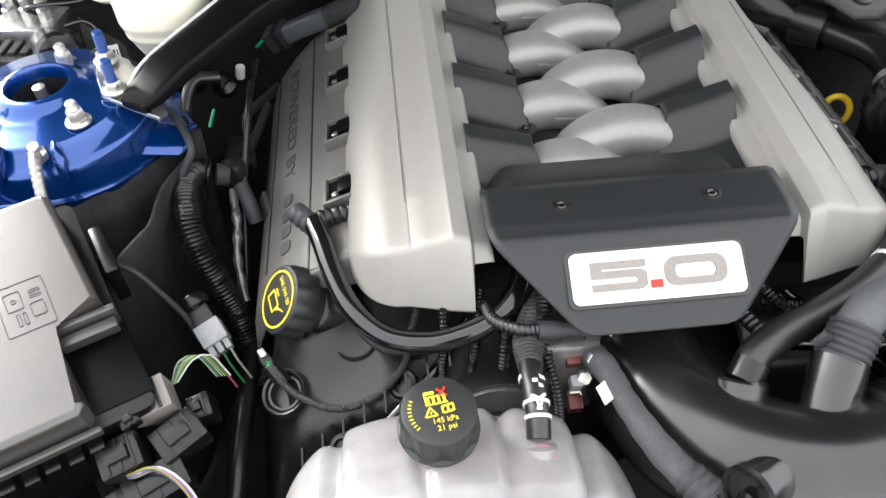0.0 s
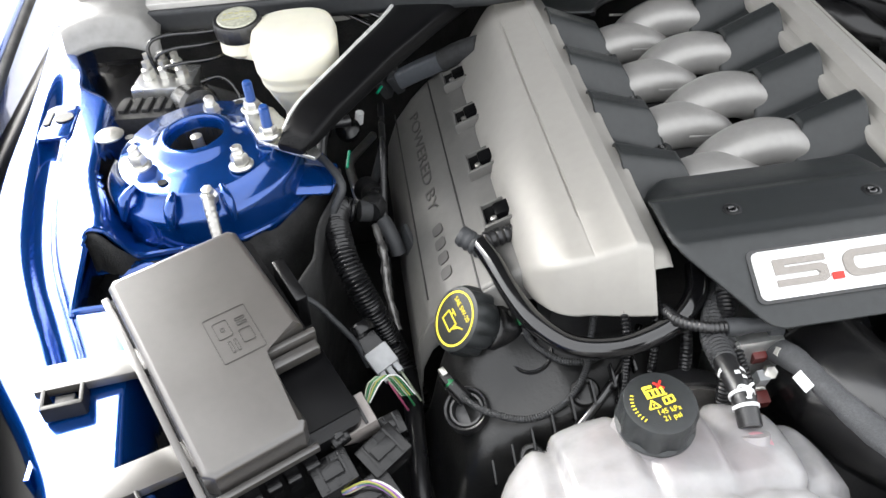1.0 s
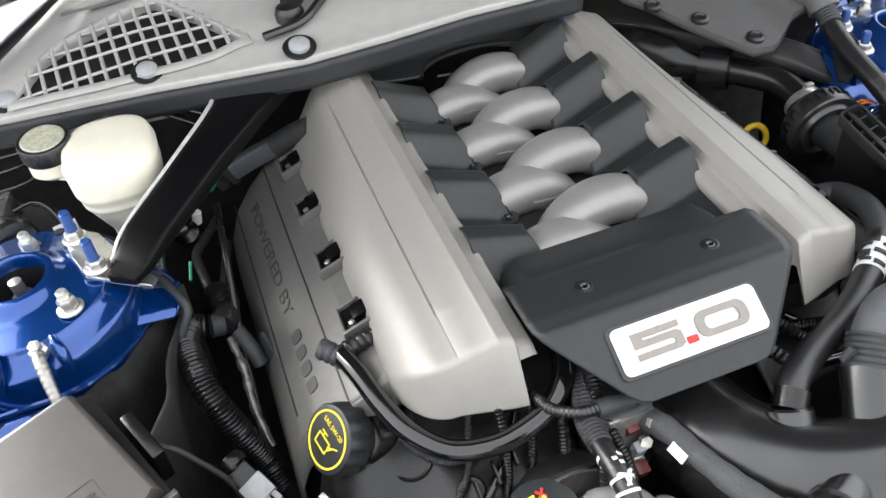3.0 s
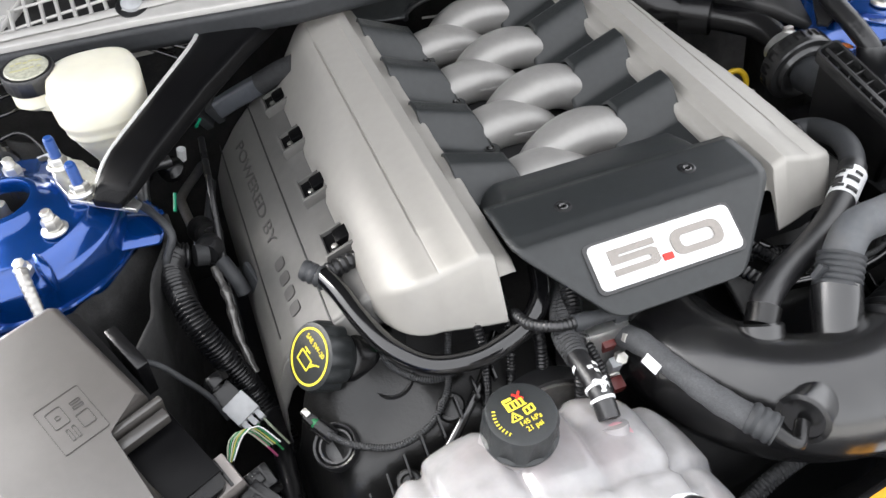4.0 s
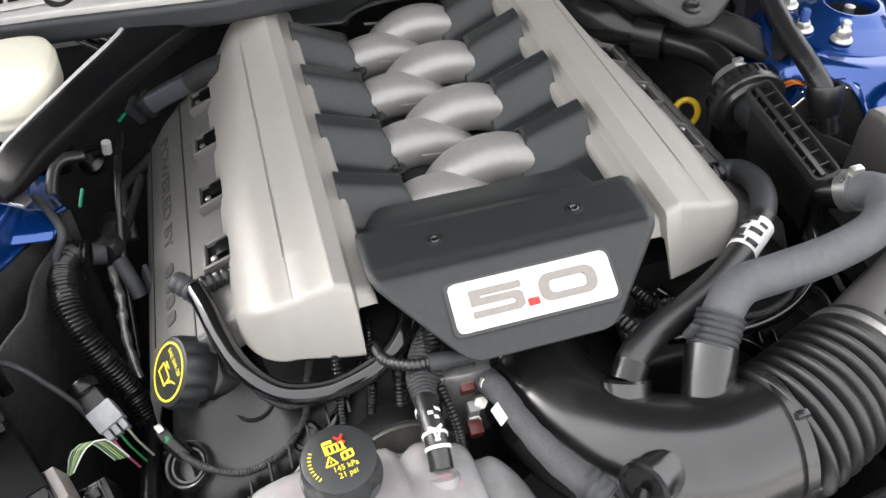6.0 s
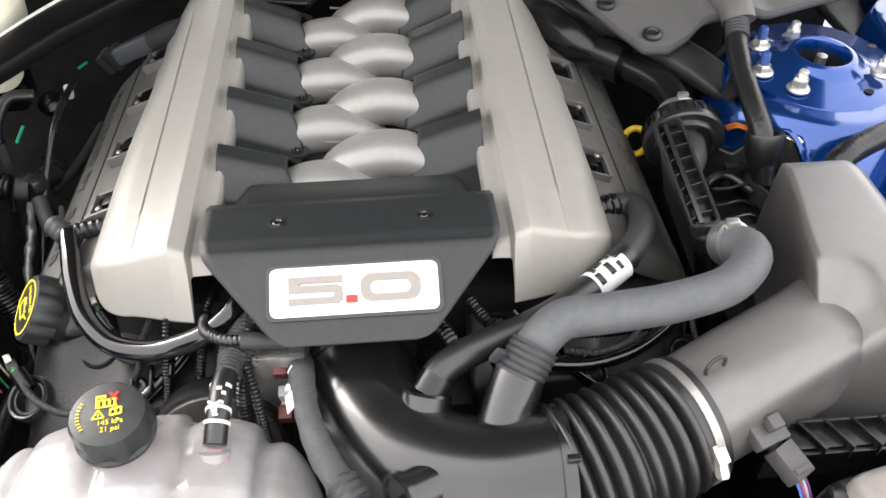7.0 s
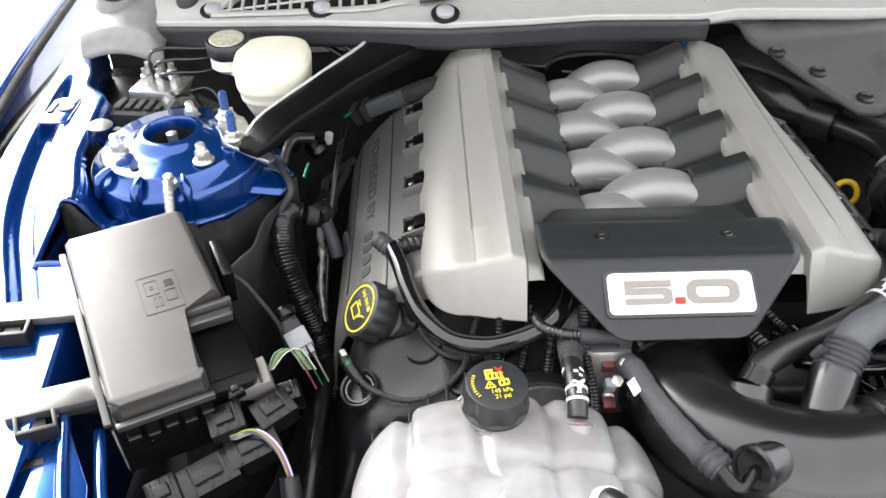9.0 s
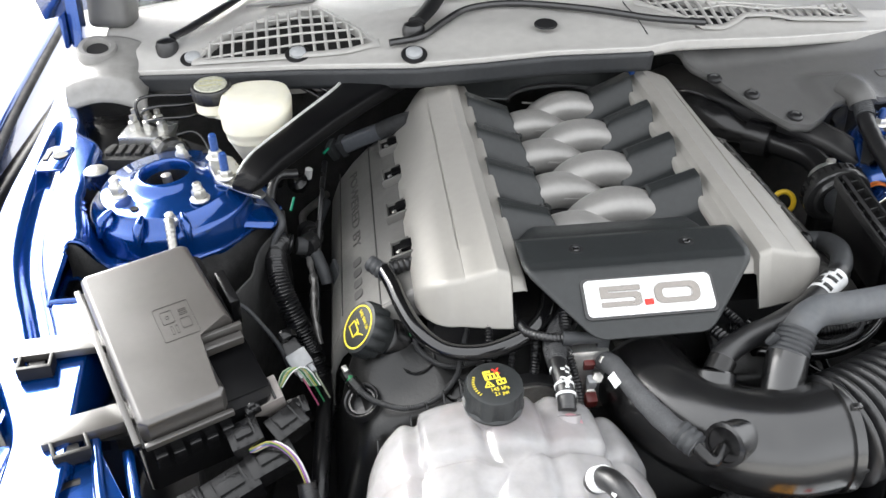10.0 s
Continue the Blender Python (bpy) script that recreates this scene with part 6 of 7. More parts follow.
for pts, plug in (([(-0.247, -0.036, 0.757), (-0.243, -0.058, 0.748), (-0.222, -0.083, 0.745), (-0.198, -0.091, 0.747), (-0.180, -0.087, 0.750)], (-0.249, -0.034, 0.762)),
                  ([(-0.322, -0.078, 0.726), (-0.312, -0.094, 0.722), (-0.293, -0.113, 0.722), (-0.262, -0.128, 0.724), (-0.228, -0.122, 0.730), (-0.204, -0.102, 0.742), (-0.197, -0.090, 0.765), (-0.182, -0.055, 0.79)], (-0.328, -0.072, 0.730))):
    t = thing("solenoid_lead", plug, "thin braided lead with a small plug on the timing cover", "wiring lead", "solenoid leads")
    b = bm_new()
    tube(b, pts, 0.0031, 10, 0.0008, 0.0024)
    part("sleeve", b, CLOTH, t)
    b = bm_new()
    tube(b, [Vector(plug), Vector(plug).lerp(Vector(pts[1]), 0.35)], 0.0048, 10)
    part("green_seal", b, WIRES["green"], t)
    b = bm_new()
    box(b, (0.010, 0.011, 0.010), Matrix.Translation(plug) @ pose(0, 0, 0, 25, 0, 30), 0.0015)
    tube(b, [Vector(plug) + Vector((0.004, -0.004, -0.004)), Vector(plug) + Vector((0.016, -0.018, -0.014))], 0.0078, 14)
    part("plug", b, BLACK, t)
    b = bm_new()
    box(b, (0.006, 0.008, 0.005), Matrix.Translation(Vector(plug) + Vector((-0.002, 0.002, 0.008))) @ pose(0, 0, 0, 25, 0, 30), 0.001)
    part("lock_tab", b, ZINC, t)

for k, pts in enumerate(([(-0.166, -0.085, 0.80), (-0.168, -0.105, 0.78), (-0.172, -0.118, 0.75), (-0.18, -0.13, 0.70)],
                         [(-0.115, -0.09, 0.80), (-0.118, -0.115, 0.78), (-0.122, -0.13, 0.74), (-0.125, -0.14, 0.68)],
                         [(-0.085, -0.10, 0.82), (-0.09, -0.13, 0.80), (-0.098, -0.155, 0.77), (-0.10, -0.165, 0.72)],
                         [(-0.09, -0.15, 0.80), (-0.083, -0.172, 0.77), (-0.08, -0.18, 0.73), (-0.07, -0.185, 0.69), (-0.05, -0.19, 0.67)],
                         [(0.10, -0.09, 0.80), (0.12, -0.12, 0.79), (0.15, -0.135, 0.77), (0.2, -0.13, 0.75)],
                         [(0.12, -0.08, 0.76), (0.20, -0.11, 0.77), (0.28, -0.11, 0.78), (0.34, -0.07, 0.77)],
                         [(-0.13, -0.04, 0.79), (-0.135, -0.08, 0.795), (-0.14, -0.10, 0.77), (-0.15, -0.12, 0.72)])):
    r = 0.004 + 0.0012 * (k % 3)
    hose("wiring_loom", pts, r, LOOM, "thin ribbed black wiring loom", "wiring loom", 0.0014, 0.0035, 10, "front looms")

# ---- loom and plugs between the engine and the inner wing ----
t = thing("main_loom", (-0.39, 0.1, 0.65), "thick corrugated black wiring loom beside the valve cover", "wiring loom")
b = bm_new()
tube(b, [(-0.398, 0.180, 0.753), (-0.412, 0.178, 0.758), (-0.418, 0.150, 0.764), (-0.415, 0.118, 0.762), (-0.410, 0.092, 0.750), (-0.400, 0.073, 0.728), (-0.388, 0.060, 0.697), (-0.375, 0.048, 0.662), (-0.362, 0.020, 0.63), (-0.35, -0.02, 0.60)],
     0.0130, 22, 0.0030, 0.0042)
part("conduit", b, LOOM, t, sharp=70)
b = bm_new()
tube(b, [(-0.392, 0.178, 0.752), (-0.379, 0.180, 0.748)], 0.0125, 16)
part("tape_tag", b, CLOTH, t, "grey cloth tape round the loom's end")
b = bm_new()
tube(b, [(-0.381, 0.178, 0.748), (-0.372, 0.200, 0.744), (-0.374, 0.235, 0.732), (-0.382, 0.262, 0.722)], lambda q: 0.0145 + 0.002 * math.sin(14 * q), 16)
part("tape", b, TAPE, t, "shiny wrinkled black tape")
b = bm_new()
tube(b, [(-0.376, 0.165, 0.738), (-0.371, 0.130, 0.722), (-0.372, 0.095, 0.70), (-0.366, 0.06, 0.67)], lambda q: 0.0050 + 0.0007 * math.sin(31 * q) + 0.0006 * math.sin(83 * q), 12)
part("foil_branch", b, FOIL, t, "crumpled foil-wrapped branch")
b = bm_new()
tube(b, [(-0.366, 0.168, 0.742), (-0.358, 0.150, 0.730), (-0.353, 0.140, 0.712)], 0.0085, 16)
box(b, (0.006, 0.030, 0.024), Matrix.Translation((-0.342, 0.150, 0.722)) @ pose(0, 0, 0, 20, 15, 20), 0.003)
part("end_plug", b, SLATE, t, "dull grey end plug")

t = thing("sensor_plug", (-0.386, -0.015, 0.69), "grey multi-pin plug with coloured wires on the loom", "plug")
mP = pose(-0.386, -0.015, 0.708, 25, -15, 25)
b = bm_new()
box(b, (0.026, 0.024, 0.018), mP, 0.002)
for k in range(3):
    box(b, (0.006, 0.012, 0.012), mP @ Matrix.Translation((-0.008 + 0.008 * k, -0.016, 0)), 0.001)
part("shell", b, GREY_CONN, t)
b = bm_new()
box(b, (0.022, 0.018, 0.018), mP @ Matrix.Translation((0, 0.020, 0)), 0.002)
lathe(b, [(0.014, 0.0), (0.016, 0.006), (0.014, 0.012)], mP @ Matrix.Translation((0, 0.03, 0)) @ pose(0, 0, 0, -90), 18)
part("socket", b, BLACK, t)
for k, c in enumerate(("pink", "green", "pale")):
    b = bm_new()
    p = mP @ Vector((-0.008 + 0.008 * k, -0.021, 0))
    tube(b, [p, p + Vector((0.006, -0.010, -0.006)), p + Vector((0.016, -0.016, -0.03))], 0.0012, 8)
    part("wire", b, WIRES[c], t)

# ---- fuse box ----
FB = axes((-0.611, -0.017, 0.857), (0.905, 0.423, 0.03), (-0.41, 0.90, 0.25))
# x across the lid, y back along it (towards the screen); the lid runs from y=0 to y=-0.2
fuse = thing("fuse_box", (-0.50, -0.09, 0.70), "warm black fuse box with satin lid and two mounting arms", "fuse box")
b = bm_new()
slab(b, [(0.006, 0.0), (0.114, 0.0), (0.120, -0.006), (0.126, -0.126), (0.082, -0.130), (0.088, -0.206), (0.082, -0.214), (0.008, -0.214), (0.0, -0.207), (0.0, -0.006)], 0.034, FB @ Matrix.Translation((0, 0, -0.034)), 0.006, 4)
lid_ob = part("lid", b, FUSE, fuse, "satin lid", sharp=30)
lid_ob.modifiers.new("flat_top", "WEIGHTED_NORMAL").keep_sharp = True
for x, y, w, h in ((0.073, -0.106, 0.038, 0.048), (0.066, -0.098, 0.013, 0.018), (0.082, -0.112, 0.011, 0.014), (0.066, -0.117, 0.003, 0.012), (0.071, -0.117, 0.003, 0.012), (0.083, -0.094, 0.009, 0.003), (0.083, -0.099, 0.009, 0.003), (0.066, -0.098, 0.004, 0.004)):
    b = bm_new()
    o, i_ = rounded(w, h, min(0.002, w * 0.3, h * 0.3), 3, x, y), rounded(w - 0.0012, h - 0.0012, min(0.0015, w * 0.2, h * 0.2), 3, x, y)
    rings(b, [[FB @ Vector((*p, 0.0)) for p in o], [FB @ Vector((*p, 0.0005)) for p in o], [FB @ Vector((*p, 0.0005)) for p in i_], [FB @ Vector((*p, 0.0)) for p in i_]], caps=False)
    part("emblem_line", b, FUSE_LINE, lid_ob)
b = bm_new()
slab(b, rounded(0.140, 0.222, 0.008, 4, 0.063, -0.106), 0.085, FB @ Matrix.Translation((0, 0, -0.118)))
part("base", b, BLACK, fuse)
b = bm_new()
box(b, (0.007, 0.218, 0.006), FB @ Matrix.Translation((-0.006, -0.107, -0.026)), 0.0015)
box(b, (0.09, 0.006, 0.008), FB @ Matrix.Translation((0.045, -0.219, -0.030)), 0.0015)
part("ledge", b, FUSE, fuse)
for nm, size, at in (("side_deck", (0.058, 0.074, 0.010), (0.106, -0.168, -0.036)), ("step_wall", (0.056, 0.006, 0.026), (0.106, -0.132, -0.020)), ("step_lip", (0.046, 0.010, 0.012), (0.108, -0.142, -0.020))):
    b = bm_new()
    box(b, size, FB @ Matrix.Translation(at), 0.002)
    part(nm, b, BRACE if nm == "side_deck" else FUSE, fuse)
b = bm_new()
box(b, (0.012, 0.052, 0.05), FB @ Matrix.Translation((0.143, -0.062, -0.050)), 0.003)
part("side_lug", b, BLACK, fuse)
for y in (-0.072, -0.172):
    b = bm_new()
    p0, p1 = FB @ Vector((0.004, y, -0.040)), Vector((-0.672, -0.080, 0.803) if y > -0.1 else (-0.620, -0.196, 0.788))
    mA = axes((p0 + p1) / 2, p0 - p1, (0, 1, 0))
    box(b, ((p0 - p1).length, 0.030, 0.010), mA @ Matrix.Translation((0, 0, 0.006)), 0.003)
    box(b, ((p0 - p1).length, 0.006, 0.030), mA @ Matrix.Translation((0, 0.010, -0.012)), 0.002)
    arm = part("mounting_arm", b, FUSE, fuse)
    b = bm_new()
    for sgn, cx, cy, w, h in ((1, -0.022, -0.034, 0.034, 0.005), (1, -0.0375, -0.024, 0.004, 0.022), (1, -0.0065, -0.024, 0.004, 0.022)):
        box(b, (w, h, 0.016), mA @ Matrix.Translation((cx, cy, 0.003)), 0.0015)
    part("latch_loop", b, ARM, arm)
    b = bm_new()
    box(b, (0.016, 0.010, 0.006), mA @ Matrix.Translation((-0.022, -0.022, 0.001)), 0.001)
    part("latch_tongue", b, DEEP, arm)
for k in range(5):
    b = bm_new()
    box(b, (0.012, 0.012, 0.022), FB @ Matrix.Translation((0.012 + 0.017 * k, -0.222, -0.054 - 0.004 * (k % 2))), 0.0015)
    part("clip_block", b, BLACK, fuse)

cb = thing("connector_block", (-0.42, -0.15, 0.68), "cluster of black plugs with bundled wires beside the fuse box", "connectors")
for k, (x, y, z, sx, sy, sz, a) in enumerate(((-0.418, -0.128, 0.755, 0.045, 0.03, 0.03, 20), (-0.392, -0.150, 0.735, 0.04, 0.03, 0.03, 35), (-0.432, -0.168, 0.738, 0.034, 0.03, 0.04, 20),
                                              (-0.408, -0.182, 0.718, 0.05, 0.03, 0.03, 25), (-0.448, -0.205, 0.705, 0.055, 0.034, 0.035, 28), (-0.486, -0.222, 0.70, 0.03, 0.03, 0.04, 25),
                                              (-0.385, -0.115, 0.72, 0.03, 0.022, 0.03, 15), (-0.425, -0.150, 0.765, 0.016, 0.012, 0.012, 30))):
    b = bm_new()
    mC = pose(x, y, z, 18, -10, a)
    box(b, (sx, sy, sz), mC, 0.002)
    box(b, (sx * 0.5, sy * 0.4, 0.006), mC @ Matrix.Translation((0, 0, sz / 2 + 0.002)), 0.001)
    pl = part("plug", b, BLACK if k % 2 else TAN if k == 0 else BLACK, cb)
    for j in range(3):
        b = bm_new()
        box(b, (0.003, sy * 0.9, 0.003), mC @ Matrix.Translation((-sx * 0.3 + sx * 0.3 * j, 0, sz / 2)), 0.0005)
        part("plug_rib", b, BLACK, pl)
for k in range(9):
    b = bm_new()
    c = ("purple", "yellow", "pale", "green", "blue", "pink", "yellow", "purple", "white")[k]
    o = 0.0022 * (k % 3)
    tube(b, [(-0.428 + o, -0.185, 0.738 + 0.002 * (k // 3)), (-0.405 + o, -0.186, 0.747 + 0.002 * (k // 3)), (-0.384 + o, -0.198, 0.735 + 0.002 * (k // 3)), (-0.372 + o, -0.215, 0.71), (-0.37 + o, -0.225, 0.68)], 0.0010, 8)
    part("wire", b, WIRES[c], cb)
for k in range(6):
    b = bm_new()
    c = ("pale", "green", "pale", "yellow", "green", "white")[k]
    o = 0.0024 * k
    tube(b, [(-0.405 + o * 0.5, -0.10, 0.742 + o * 0.3), (-0.398 + o, -0.085, 0.755), (-0.384 + o, -0.078, 0.752), (-0.37 + o, -0.085, 0.73)], 0.0007, 8)
    part("wire", b, WIRES[c], cb)
for k in range(4):
    b = bm_new()
    c = ("blue", "purple", "pink", "blue")[k]
    o = 0.0024 * k
    tube(b, [(-0.468 + o, -0.208, 0.715), (-0.478 + o, -0.222, 0.712), (-0.485 + o, -0.24, 0.70), (-0.49 + o, -0.25, 0.67)], 0.0013, 8)
    part("wire", b, WIRES[c], cb)
b = bm_new()
tube(b, [(-0.372, -0.212, 0.715), (-0.37, -0.235, 0.69), (-0.385, -0.27, 0.66), (-0.41, -0.31, 0.62)], 0.010, 14)
part("taped_loom", b, TAPE, cb)
b = bm_new()
lathe(b, [(0.0, 0.006), (0.012, 0.006), (0.014, 0.0), (0.014, -0.015)], toward((-0.455, -0.285, 0.68), (0, -0.2, 1)), 18)
solo("yellow_cap", b, YELLOW, "small yellow cap below the connectors", "cap")

# ---- brake fluid reservoir, hydraulic unit, strut brace ----
br = thing("brake_reservoir", (-0.445, 0.345, 0.80), "creamy white brake fluid reservoir", "reservoir")
b = bm_new()


def reservoir(u, v):
    a = math.tau * u
    z = line([(0.0, 0.800), (0.04, 0.800), (0.12, 0.812), (0.5, 0.862), (0.86, 0.903), (0.95, 0.911), (1.0, 0.912)], v)
    k = line([(0.0, 0.0), (0.04, 0.5), (0.12, 0.52), (0.35, 0.78), (0.58, 0.97), (0.80, 1.0), (0.90, 0.93), (0.96, 0.72), (1.0, 0.0)], v)
    c, s = math.cos(a), math.sin(a)
    c, s = math.copysign(abs(c) ** 0.75, c), math.copysign(abs(s) ** 0.75, s)
    x, y = 0.056 * k * c, 0.062 * k * s
    bulge = 0.004 * math.exp(-((z - 0.855) / 0.004) ** 2)
    return Vector((-0.441 + 0.92 * x * (1 + bulge * 10), 0.345 + y * (1 + bulge * 10) - 0.02 * (0.912 - z) * 3, z))


field(b, reservoir, 48, 50)
part("body", b, WHITE_TANK, br, sharp=70)
b = bm_new()
lathe(b, [(0.0, 0.868), (0.018, 0.869), (0.0265, 0.876), (0.0265, 0.894), (0.0, 0.894)], Matrix.Translation((-0.506, 0.378, 0.0)), 28)
box(b, (0.06, 0.045, 0.022), pose(-0.482, 0.368, 0.878, 0, 0, -35), 0.008)
part("filler_neck", b, WHITE_TANK, br)
b = bm_new()
box(b, (0.05, 0.05, 0.05), Matrix.Translation((-0.44, 0.35, 0.785)), 0.01)
part("foot", b, BLACK, br, "black foot")
rc = thing("reservoir_cap", (-0.506, 0.384, 0.89), "black brake fluid cap with a pale top and yellow print", "cap")
m = toward((-0.506, 0.378, 0.894), (0.0, -0.12, 1))
b = bm_new()
lathe(b, [(0.028, 0.0), (0.0295, 0.003), (0.0295, 0.018), (0.0275, 0.021), (0.0, 0.022)], m, 72, 24, 0.0012, (1, 2))
part("cap", b, RUBBER, rc)
# pale disc over the middle of the cap
b = bm_new()
lathe(b, [(0.0, 0.0228), (0.0225, 0.0226), (0.0240, 0.0212)], m, 40)
part("disc", b, material("pale_cap_disc", (0.42, 0.42, 0.34), 0.4, 0.0, 0.3, 200), rc, "pale disc")
rng = random.Random(7)
for k in range(10):
    b = bm_new()
    slab(b, rounded(0.004 + 0.006 * rng.random(), 0.0022, 0.0005, 2), 0.0006, m @ Matrix.Translation((-0.014 + 0.007 * (k % 5), -0.006 + 0.012 * (k // 5) + 0.003 * rng.random(), 0.0230)))
    part("print_bar", b, material("faded_yellow_print", (0.5, 0.48, 0.28), 0.5) if k == 0 else bpy.data.materials["faded_yellow_print"], rc)

ab = thing("brake_hydraulic_unit", (-0.60, 0.36, 0.74), "bright aluminium hydraulic unit with black motor and pipes", "hydraulic unit")
b = bm_new()
mA = pose(-0.606, 0.372, 0.828, 0, 0, -8)
box(b, (0.075, 0.06, 0.05), mA, 0.004)
part("block", b, ALU, ab, "bright machined block")
for k, (x, y) in enumerate(((-0.025, 0.02), (-0.008, 0.022), (0.010, 0.018), (-0.02, -0.002), (0.0, 0.0), (0.022, -0.004))):
    b = bm_new()
    lathe(b, [(0.008, 0.0), (0.008, 0.012), (0.005, 0.014), (0.005, 0.022), (0.0, 0.023)], mA @ Matrix.Translation((x, y, 0.025)), 6)
    part("union_nut", b, ZINC, ab)
b = bm_new()
box(b, (0.095, 0.05, 0.045), mA @ Matrix.Translation((-0.005, -0.052, -0.01)), 0.004)
ecu = part("control_box", b, CARPET, ab)
for k in range(6):
    b = bm_new()
    box(b, (0.008, 0.03, 0.006), mA @ Matrix.Translation((-0.04 + 0.014 * k, -0.05, 0.014)), 0.001)
    part("rib", b, CARPET, ecu)
b = bm_new()
lathe(b, [(0.026, 0.0), (0.026, 0.035), (0.022, 0.04), (0.0, 0.04)], mA @ Matrix.Translation((0.03, -0.03, 0.0)) @ pose(0, 0, 0, 75, 0, 40), 28)
part("motor", b, DUCT, ab)
b = bm_new()
box(b, (0.025, 0.001, 0.03), pose(-0.512, 0.318, 0.822, -20, 0, 15), 0.0)
part("sticker", b, INK_WHITE, ab, "white barcode sticker")
for k in range(7):
    b = bm_new()
    box(b, (0.0012 + 0.0006 * (k % 3), 0.0014, 0.02), pose(-0.522 + 0.0033 * k, 0.3152 + 0.0009 * k, 0.822, -20, 0, 15), 0.0)
    part("print_bar", b, INK_BLACK, ab)
for k, pts in enumerate(([(-0.618, 0.385, 0.85), (-0.622, 0.39, 0.885), (-0.60, 0.40, 0.893), (-0.54, 0.405, 0.89), (-0.45, 0.43, 0.893), (-0.38, 0.42, 0.895), (-0.33, 0.40, 0.88)],
                         [(-0.604, 0.385, 0.85), (-0.612, 0.378, 0.876), (-0.59, 0.382, 0.883), (-0.54, 0.395, 0.88), (-0.46, 0.44, 0.887), (-0.40, 0.43, 0.89), (-0.34, 0.395, 0.87)],
                         [(-0.59, 0.38, 0.85), (-0.603, 0.362, 0.868), (-0.58, 0.36, 0.873), (-0.53, 0.378, 0.87), (-0.46, 0.45, 0.88), (-0.40, 0.45, 0.885), (-0.35, 0.42, 0.87)],
                         [(-0.565, 0.36, 0.845), (-0.54, 0.362, 0.848), (-0.522, 0.345, 0.835), (-0.512, 0.31, 0.80)])):
    hose("brake_pipe", pts, 0.0025, GLOSS, "thin glossy black steel brake pipe", "brake pipe", seg=10, group="brake pipes")

for side in (-1, 1):
    sb = thing("strut_brace", (side * 0.42, 0.27, 0.80), "glossy black strut tower brace that runs under the cowl", "strut brace", "strut braces")
    b = bm_new()
    loops = []
    for x, y, z, w, h in ((0.452, 0.170, 0.851, 0.016, 0.005), (0.441, 0.181, 0.857, 0.021, 0.008), (0.418, 0.210, 0.868, 0.025, 0.011), (0.350, 0.293, 0.882, 0.027, 0.013), (0.297, 0.368, 0.886, 0.033, 0.013),
                          (0.271, 0.415, 0.887, 0.046, 0.012), (0.25, 0.455, 0.884, 0.054, 0.010), (0.23, 0.495, 0.878, 0.054, 0.009)):
        c = Vector((side * x, y if side < 0 else y + 0.05, z if side < 0 else z - 0.055))
        dd = Vector((side * 0.83, 0.55, 0.0))
        lp = []
        for k in range(24):
            a = math.tau * k / 24
            cc_, ss_ = math.cos(a), math.sin(a)
            cc_, ss_ = math.copysign(abs(cc_) ** 0.4, cc_), math.copysign(abs(ss_) ** 0.4, ss_)
            lp.append(c + dd * (w * cc_) + Vector((0, 0, h * ss_)))
        loops.append(lp)
    rings(b, loops)
    part("tube", b, BRACE if side < 0 else DEEP, sb, sharp=60)
    # rolled edge; pale on the fuse box side to paint in its sky reflection
    b = bm_new()
    tube(b, [Vector((*(sum((v for v in lp), Vector()) / 24 + (lp[0] - lp[12]) * 0.49).xy, max(v.z for v in lp) - 0.0025)) for lp in loops[1:7]], lambda s: 0.0016 + 0.0018 * s, 10)
    part("rolled_edge", b, EDGE_GLINT if side < 0 else DEEP, sb, "pale strip painted as the edge's highlight" if side < 0 else "")
    b = bm_new()
    pl = [(0.060, -0.054), (0.066, -0.042), (0.032, 0.012), (0.014, 0.048), (-0.004, 0.056), (-0.020, 0.046), (-0.012, 0.010), (0.0, -0.024), (0.030, -0.040)]
    slab(b, pl if side < 0 else [(-x, y) for x, y in reversed(pl)], 0.004, axes((side * 0.487, 0.215 if side < 0 else 0.238, 0.8505 if side < 0 else 0.8265), (1, 0, 0.22 * side), (0, 1, 0)), 0.001)
    part("foot_plate", b, ALU if side < 0 else DEEP, sb, "bright bare metal foot plate" if side < 0 else "")
    for x, y, z in ((0.494, 0.256, 0.8555), (0.474, 0.196, 0.8555)):
        flange_nut("brace_bolt", (side * x, y if side < 0 else y + 0.022, z if side < 0 else 0.8305), (0, 0, 1), 0.0085, 0.012, 0.024 if side < 0 else 0.015, 0.0054, ZINC, BLUE_BOLT,
                   "zinc flange nut on a blue-coated stud of the brace", "brace bolts")
    for x, y, z in ((0.609, 0.172, 0.852), (0.503, 0.153, 0.849), (0.541, 0.268, 0.848)):
        flange_nut("tower_nut", (side * x, y if side < 0 else y + 0.028, z if side < 0 else z - 0.020), (side * 0.03, -0.05, 1), 0.0082, 0.016, 0.009, 0.0055, ZINC, None, "zinc flange nut on the strut tower", "tower nuts")
flange_nut("rail_nut", (-0.653, 0.243, 0.852), (0, 0, 1), 0.010, 0.006, 0.0, label="broad pale bolt head on the wing rail", group="rail nuts")

t = thing("ground_strap", (-0.467, 0.12, 0.83), "pale ground strap bolted to the front of the strut tower", "ground strap")
b = bm_new()
lathe(b, [(0.008, -0.004), (0.009, 0.0), (0.009, 0.005), (0.006, 0.008), (0.006, 0.014), (0.0, 0.015)], toward((-0.534, 0.112, 0.842), (0, -0.25, 1)), 6)
part("bolt", b, ZINC, t)
b = bm_new()
